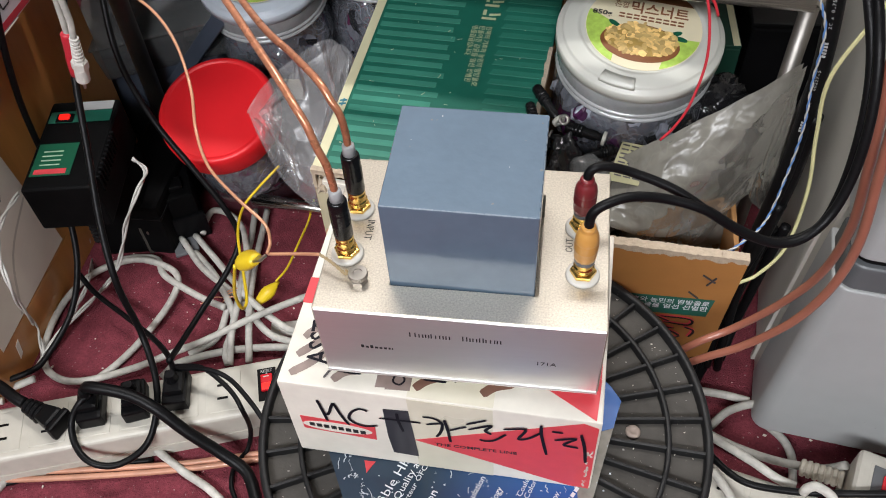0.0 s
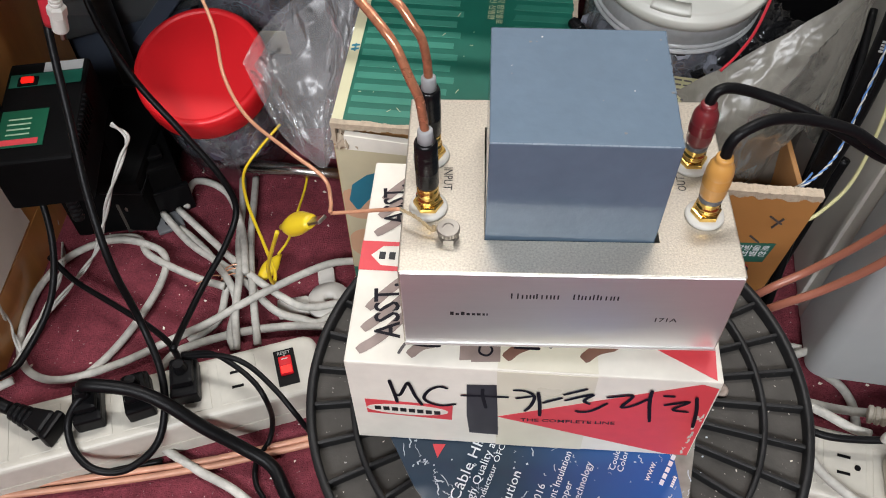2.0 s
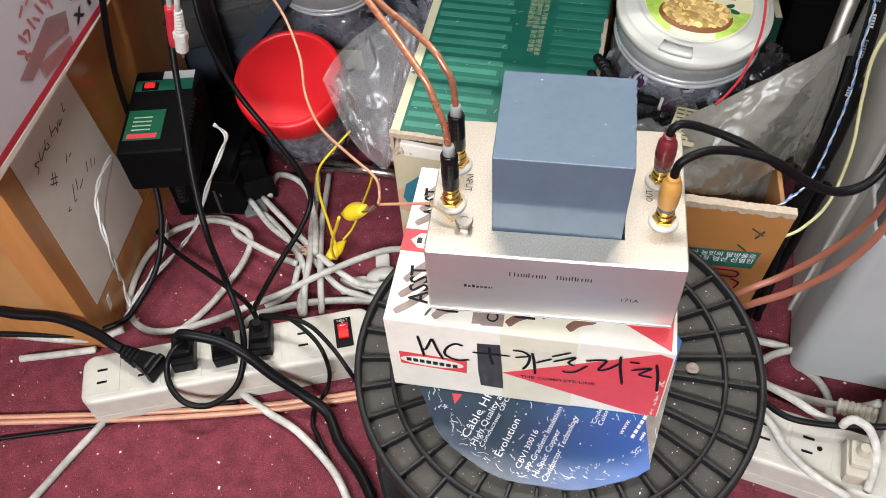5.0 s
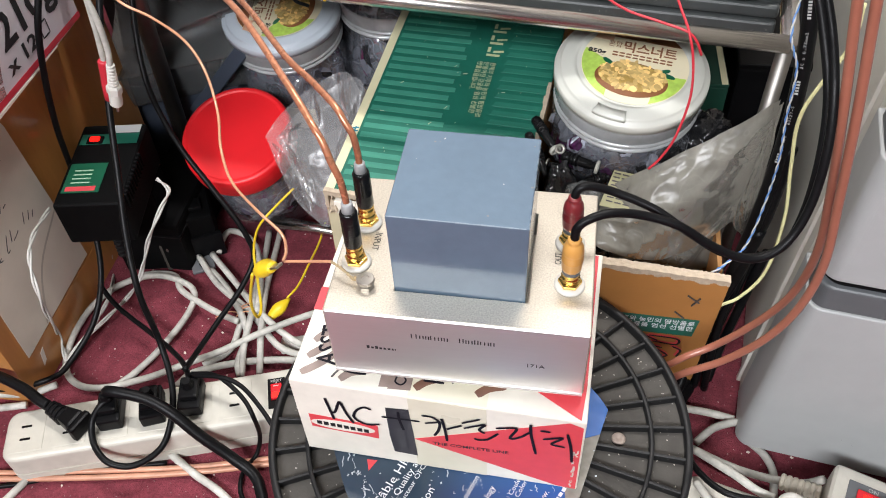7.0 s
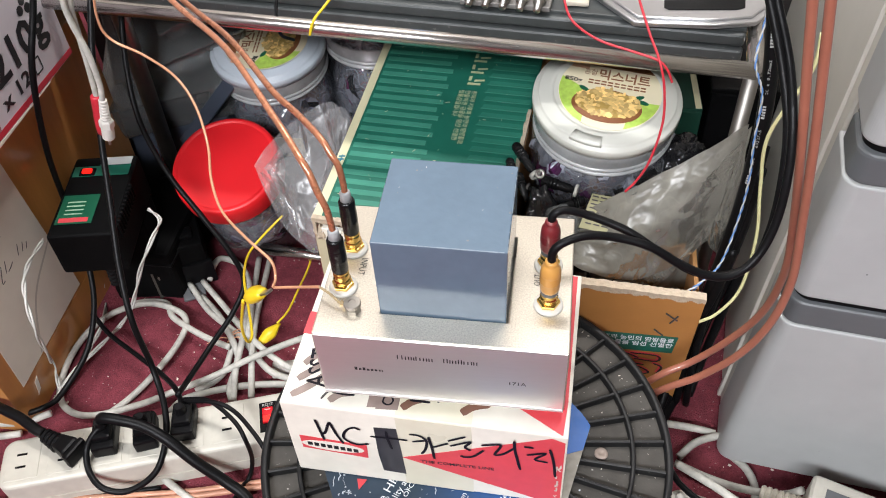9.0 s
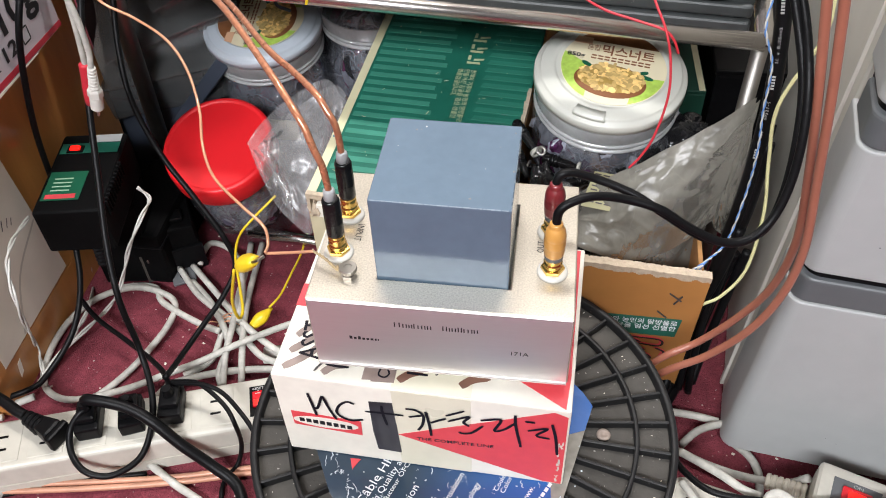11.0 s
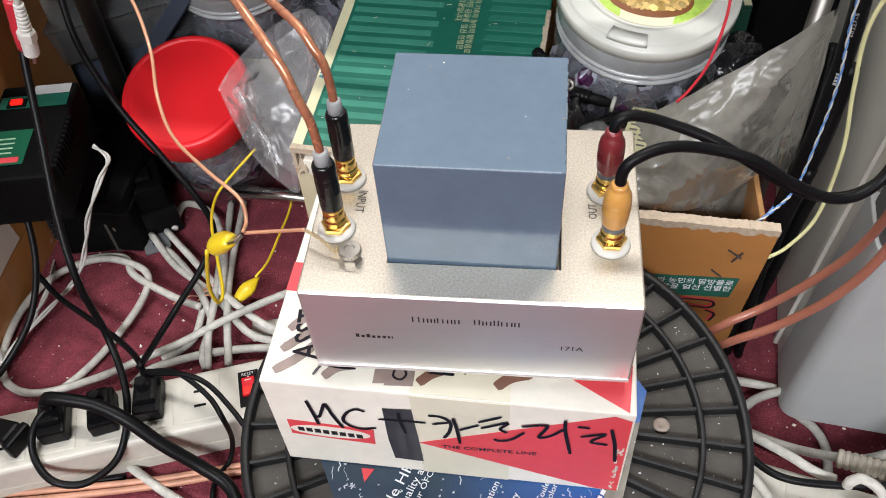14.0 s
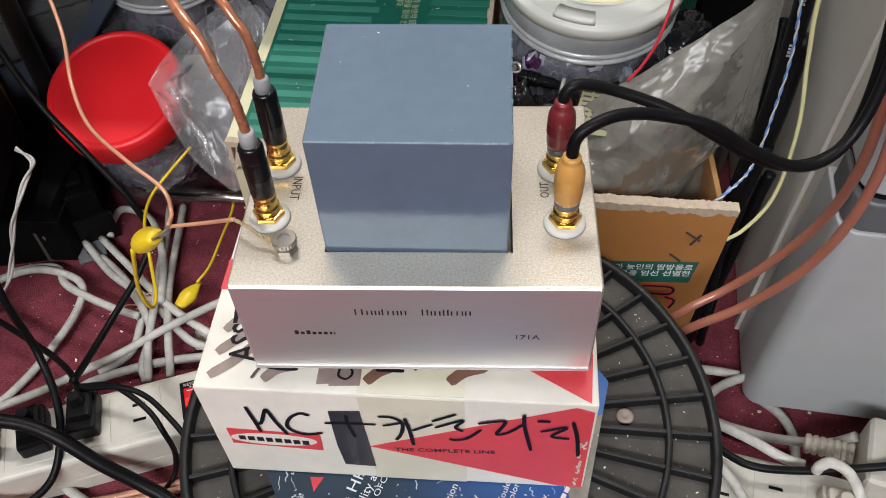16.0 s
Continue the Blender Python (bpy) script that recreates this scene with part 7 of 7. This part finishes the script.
for k in range(4):
    part("print_bar", sheet([(-0.0215, -0.030 + 0.0055 * k), (-0.004, -0.030 + 0.0055 * k), (-0.004, -0.0285 + 0.0055 * k), (-0.0215, -0.0285 + 0.0055 * k)], 0.0007, 0.0009, sl), GREENPALE, unit)
part("green_strip", sheet([(-0.028, 0.0250), (0.028, 0.0250), (0.028, 0.0400), (-0.028, 0.0400)], 0.0003, 0.0007, sl), GREENDEEP, unit, "dark green printed strip")
part("white_strip", sheet([(-0.003, 0.0410), (0.0275, 0.0410), (0.0275, 0.0525), (-0.003, 0.0525)], 0.0003, 0.0007, sl), GREYDRAWER, unit, "pale grey printed strip")
part("rocker_frame", boxes((-0.0215, -0.0055, 0.0255, 0.0360, 0.1680, 0.1700), bevel=0.001), CHARGERBLACK, unit, "black switch frame")
part("rocker", boxes((-0.0185, -0.0085, 0.0275, 0.0340, 0.1690, 0.1722), bevel=0.0015), GLOWRED, unit, "lit red rocker")
part("cord_sleeve", lathe([(0, 0)] + [((0.0052, 0.0044)[k % 2], 0.0022 * k) for k in range(12)] + [(0, 0.026)], 14, pose(0.010, -0.050, 0.118, 172, 0, 0)), BLACKMATT, unit, "ribbed black cord sleeve")
dark = thing("black_adapter", pose(-0.372, 0.300, FLOOR, 0, 0, 0), "black plastic mains adapter lying on the carpet in the shade", "adapter")
# Body enlarged as a dark filler over the black stretch behind the unit.
part("body", boxes((-0.020, 0.034, -0.034, 0.09, 0, 0.072), bevel=0.005), CHARGERBLACK, dark)
part("lid", boxes((-0.021, 0.035, -0.035, 0.091, 0.054, 0.057), bevel=0.001), BLACK, dark)
part("screw", lathe([(0, 0), (0.0040, 0), (0.0036, 0.0016), (0.0012, 0.0020), (0, 0.0010)], 14, Matrix.Translation((0.013, -0.022, 0.0722))), NICKEL, dark, "bright screw head", True)
trans = thing("black_transformer", pose(-0.341, 0.303, FLOOR, 0, 0, 28), "black power transformer with a grey mounting ear on the carpet", "transformer")
part("core", boxes((-0.012, 0.022, -0.016, 0.05, 0, 0.060), bevel=0.003), CHARGERBLACK, trans)
part("bracket", boxes((-0.016, 0.026, -0.020, -0.014, 0, 0.034), bevel=0.002), BLACK, trans, "black steel bracket")
part("mounting_ear", boxes((-0.015, 0.010, -0.041, -0.018, 0.002, 0.0055), bevel=0.0016), GREYDARK, trans, "grey steel ear with a hole")
part("hole", lathe([(0, 0.0056), (0.0045, 0.0056), (0.0045, 0.0058), (0, 0.0058)], 14, Matrix.Translation((-0.002, -0.031, 0))), BLACK, trans)
part("side_plate", boxes((-0.040, -0.014, -0.022, -0.019, 0.0, 0.040), bevel=0.001), SHADEPLATE, trans, "dull olive grey side plate")
part("screw", lathe([(0, 0), (0.0046, 0), (0.0042, 0.0020), (0.0014, 0.0026), (0, 0.0014)], 16, pose(-0.030, -0.0225, 0.033, 90, 0, 0)), NICKEL, trans, "bright screw head", True)
part("terminal", boxes((-0.004, 0.014, -0.006, 0.010, 0.060, 0.066), bevel=0.002), BLACKMATT, trans)
# ---- cardboard boxes on the left ----
kraft = thing("cardboard_box", pose(-0.4325, 0.086, FLOOR, 0, 0, 0), "brown cardboard box with a handwritten paper sheet on its side", "box")
part("body", boxes((-0.30, 0, 0, 0.33, 0, 0.272), bevel=0.003), KRAFT, kraft)
part("tape_strip", boxes((-0.30, 0.0006, -0.0006, 0.33, 0.0, 0.046), bevel=0.0002, seg=1), BROWNTAPE, kraft, "glossy brown packing tape")
part("tape_strip", boxes((-0.034, 0.0006, -0.0007, 0.022, 0.03, 0.272), bevel=0.0002, seg=1), BROWNTAPE, kraft, "glossy brown packing tape")
sm = pose(0, 0, 0, 90, 0, 90)                # x towards the back, y up, z out of the side
part("tape_strip", boxes((-0.002, 0.0003, 0.100, 0.331, 0.046, 0.2722), bevel=0.0001, seg=1), BROWNTAPE, kraft, "glossy brown packing tape")
part("paper_sheet", sheet([(0.020, 0.047), (0.151, 0.050), (0.148, 0.100), (0.143, 0.131), (0.134, 0.236), (0.126, 0.264), (0.024, 0.268)], 0.0004, 0.0010, sm), PAPER, kraft, "aged white paper sheet")
PENNED = ([(0.053, 0.213), (0.046, 0.215), (0.048, 0.209), (0.043, 0.206)], [(0.058, 0.219), (0.055, 0.211), (0.066, 0.215)], [(0.071, 0.220), (0.066, 0.213), (0.072, 0.211), (0.071, 0.216)],
          [(0.084, 0.224), (0.080, 0.214)], [(0.082, 0.217), (0.090, 0.216), (0.089, 0.211), (0.096, 0.218)], [(0.099, 0.218), (0.095, 0.213), (0.102, 0.215)], [(0.111, 0.225), (0.108, 0.218), (0.111, 0.218)])
PENNED_LOW = ([(0.085, 0.189), (0.080, 0.182)], [(0.086, 0.183), (0.091, 0.184)], [(0.059, 0.193), (0.052, 0.182)], [(0.062, 0.190), (0.055, 0.179)], [(0.053, 0.190), (0.062, 0.184)], [(0.049, 0.187), (0.059, 0.180)],
              [(0.056, 0.151), (0.052, 0.149), (0.056, 0.147)], [(0.073, 0.162), (0.065, 0.148), (0.069, 0.147)], [(0.080, 0.162), (0.075, 0.151)], [(0.078, 0.150), (0.083, 0.151), (0.088, 0.153)], [(0.103, 0.161), (0.098, 0.151)], [(0.110, 0.157), (0.105, 0.149)], [(0.115, 0.153), (0.111, 0.147)])
for pts in PENNED + PENNED_LOW:
    part("pen_stroke", ribbon(pts, 0.0013, 0, 0.0012, sm), MARKER_THIN, kraft)
part("fold", ribbon([(0.060, 0.050), (0.090, 0.100), (0.140, 0.128)], 0.0030, 0, 0.0013, sm), PAPERFOLD, kraft, "creased fold in the paper")
part("white_scrap", sheet([(0.030, 0.020), (0.036, 0.023), (0.040, 0.038), (0.034, 0.036)], 0.0003, 0.0010, sm), PAPER, kraft)

sign = thing("printed_carton", pose(-0.399, 0.038, 0.2625, 0, 0, 0), "white printed food carton with red border on the cardboard box", "box")
part("body", boxes((-0.30, 0, 0, 0.298, 0, 0.30), bevel=0.002), SIGNWHITE, sign)
sg = pose(0, 0, 0, 90, 0, 90)
part("red_border", sheet([(0.0, 0.0090), (0.297, 0.0012), (0.297, 0.0068), (0.0, 0.0148)], 0.0003, 0.0006, sg), REDSIGN, sign, "red border")
part("lettering", lettering("210g", 0.041, sg @ pose(0.187, 0.0375, 0.0006, 0, 0, 0), 0.090, 0.0011), INK, sign)
part("lettering", lettering("x 12", 0.0185, sg @ pose(0.183, 0.0175, 0.0006, 0, 0, 0), 0.046, 0.0005), INK, sign)
bm = bmesh.new()
for pts in ([(0.238, 0.0165), (0.238, 0.0295), (0.249, 0.0295), (0.249, 0.0165), (0.238, 0.0165)],):
    for p, q in zip(pts, pts[1:]):
        ribbon([p, q], 0.0016, 0, 0.0006, sg, bm)
part("glyph", bm, INK, sign)
bm = bmesh.new()
for cx, cy in ((0.252, 0.072), (0.259, 0.078), (0.263, 0.069)):
    sheet(disc(0.0045, 14, None, cx, cy), 0.0003, 0.0005, sg, bm)
part("emblem_shape", bm, INK, sign)
for k, pts in enumerate(([(0.104, 0.052), (0.112, 0.046), (0.109, 0.040)], [(0.114, 0.060), (0.119, 0.050)], [(0.119, 0.057), (0.126, 0.055), (0.122, 0.048)], [(0.131, 0.062), (0.134, 0.050)], [(0.137, 0.058), (0.143, 0.051)], [(0.146, 0.064), (0.150, 0.052)], [(0.153, 0.062), (0.160, 0.055)], [(0.109, 0.044), (0.117, 0.041)], [(0.162, 0.060), (0.163, 0.047)], [(0.124, 0.068), (0.133, 0.072)], [(0.136, 0.070), (0.146, 0.073)])):
    part("red_figure", ribbon(pts, 0.0026, 0, 0.0004 + 0.00002 * k, sg), REDFADED, sign, "faded red print")
part("tape_patch", sheet([(0.092, 0.036), (0.150, 0.048), (0.176, 0.036), (0.169, 0.021), (0.139, 0.030), (0.104, 0.026)], 0.0007, 0.0009, sg), PINKTAPE, sign, "dull pinkish tape")
part("tape_patch", sheet([(0.118, 0.0285), (0.168, 0.0185), (0.166, 0.0105), (0.118, 0.0160)], 0.0007, 0.0010, sg), PINKTAPE, sign, "dull pinkish tape")
part("white_edge", sheet([(0.0, 0.0020), (0.25, 0.0004), (0.25, 0.0012), (0.0, 0.0082)], 0.0003, 0.0009, sg), PAPER, sign, "frayed pale edge")

# ---- hanging phono plug on the left ----
hp = thing("phono_plug", aim((-0.316, 0.222, 0.257), (-0.306, 0.220, 0.300)) @ Matrix.Diagonal((0.78, 0.78, 1, 1)), "white phono plug hanging from grey cable", "plug")
part("grip", lathe([(0, 0), (0.0060, 0.0), (0.0068, 0.001), (0.0068, 0.0125), (0.0060, 0.0130), (0, 0.0130)], 24), WHITEN, hp)
part("hex_nut", lathe([(0, 0.0130), (0.0080, 0.0132), (0.0080, 0.0195), (0.0064, 0.0215), (0, 0.0215)], 6), WHITEN, hp)
prof = [(0, 0.021)]
for k in range(7):
    prof += [(0.0052 - 0.0002 * k, 0.0215 + k * 0.0031), (0.0056 - 0.0002 * k, 0.0221 + k * 0.0031), (0.0056 - 0.0002 * k, 0.0235 + k * 0.0031), (0.0047 - 0.0002 * k, 0.0240 + k * 0.0031)]
part("strain_relief", lathe(prof + [(0, 0.0435)], 20), WHITEN, hp, "ribbed white sleeve")
part("pin", lathe([(0, -0.008), (0.0016, -0.008), (0.0016, 0), (0, 0)], 10), NICKEL, hp)
hp2 = thing("phono_plug", aim((-0.3255, 0.230, 0.255), (-0.3165, 0.229, 0.298)), "red phono plug hanging from grey cable", "plug")
part("grip", lathe([(0, 0), (0.0046, 0.001), (0.0050, 0.006), (0.0052, 0.020)] + [((0.0050, 0.0044)[k % 2], 0.022 + 0.0015 * k) for k in range(13)] + [(0.0034, 0.042), (0, 0.042)], 20), REDWIRE, hp2, "", True)
cable("grey_cable", RUN_grey_a, 0.0024, WCABLE, "thin grey signal cable hanging to the white plug")
cable("grey_cable", RUN_grey_b, 0.0024, WCABLE, "thin grey signal cable hanging to the red plug")

# ---- storage drawers on the right ----
DR = pose(0.2265, 0.128, FLOOR, 0, 0, -8)
drawers = thing("drawer_cabinet", DR, "tall grey plastic storage drawer unit standing on the carpet", "drawer unit")


def sheared_to_view(bm):
    """Shifts the left side inward with height, to fit the camera's view."""
    for v in bm.verts:
        v.co.x += 0.045 * v.co.z * (1 - v.co.x / 0.40)
    return bm


def rounded_front(x0, proud, z0, z1, back, soft, radius=0.013):
    """A drawer front: flat face, its near end turned round to the side, with soft edges above and below."""
    arc = [(x0 + radius - radius * math.cos(a), -0.004 - proud + radius - radius * math.sin(a)) for a in (math.pi / 2 * k / 12 for k in range(13))]
    poly = [(0.40, back), (x0, back)] + arc + [(0.40, -0.004 - proud)]
    bm = sheet(poly, z0, z1)
    flat = [e for e in bm.edges if abs(e.verts[0].co.z - e.verts[1].co.z) < 1e-6 and min(v.co.y for v in e.verts) < back - 0.001]
    bmesh.ops.bevel(bm, geom=flat, offset=soft, segments=3, affect="EDGES", profile=0.5)
    return sheared_to_view(bm)


part("frame", sheared_to_view(boxes((0.002, 0.40, 0.054, 0.42, 0.0, 0.78), bevel=0.005, seg=3)), GREYFRAME, drawers, "beige grey frame")
part("inner_post", sheared_to_view(boxes((0.010, 0.39, 0.030, 0.056, 0.004, 0.77))), GREYDARK, drawers)
part("rib", sheared_to_view(boxes((-0.001, 0.006, 0.070, 0.076, 0.0, 0.78), bevel=0.001)), GREYFRAME, drawers)
z = 0.008
for k, hh in enumerate((0.232, 0.140, 0.140, 0.140, 0.112)):
    d = part("drawer", rounded_front(0.0, 0.0, z, z + hh - 0.032, 0.0515, 0.0020), GREYDRAWER, drawers, "pale grey drawer front")
    # Black strip draws the shade in the gap above the grip.
    part("recess_shade", rounded_front(0.004, -0.005, z + hh - 0.010, z + hh + 0.001, 0.045, 0.0003), BLACK, d, "black strip for the shade over the grip")
    part("grip", rounded_front(0.0010, -0.0006, z + hh - 0.0318, z + hh - 0.0075, 0.040, 0.0030), GREYGRIP, d, "dark grey grip strip")
    bm = bmesh.new()
    for j in range(7):
        x, zz, q = rnd.uniform(0.03, 0.38), rnd.uniform(z + 0.01, z + hh - 0.05), rnd.uniform(0.0004, 0.0011)
        sheet([(x, zz), (x + q, zz + 0.3 * q), (x + 0.7 * q, zz + q), (x - 0.2 * q, zz + 0.8 * q)], 0.0041, 0.0043, pose(0, 0, 0, 90, 0, 0), bm)
    tagged(part("scuffs", bm, GREYDARK, d), "small dark scuffs", kind="stuff")
    z += hh
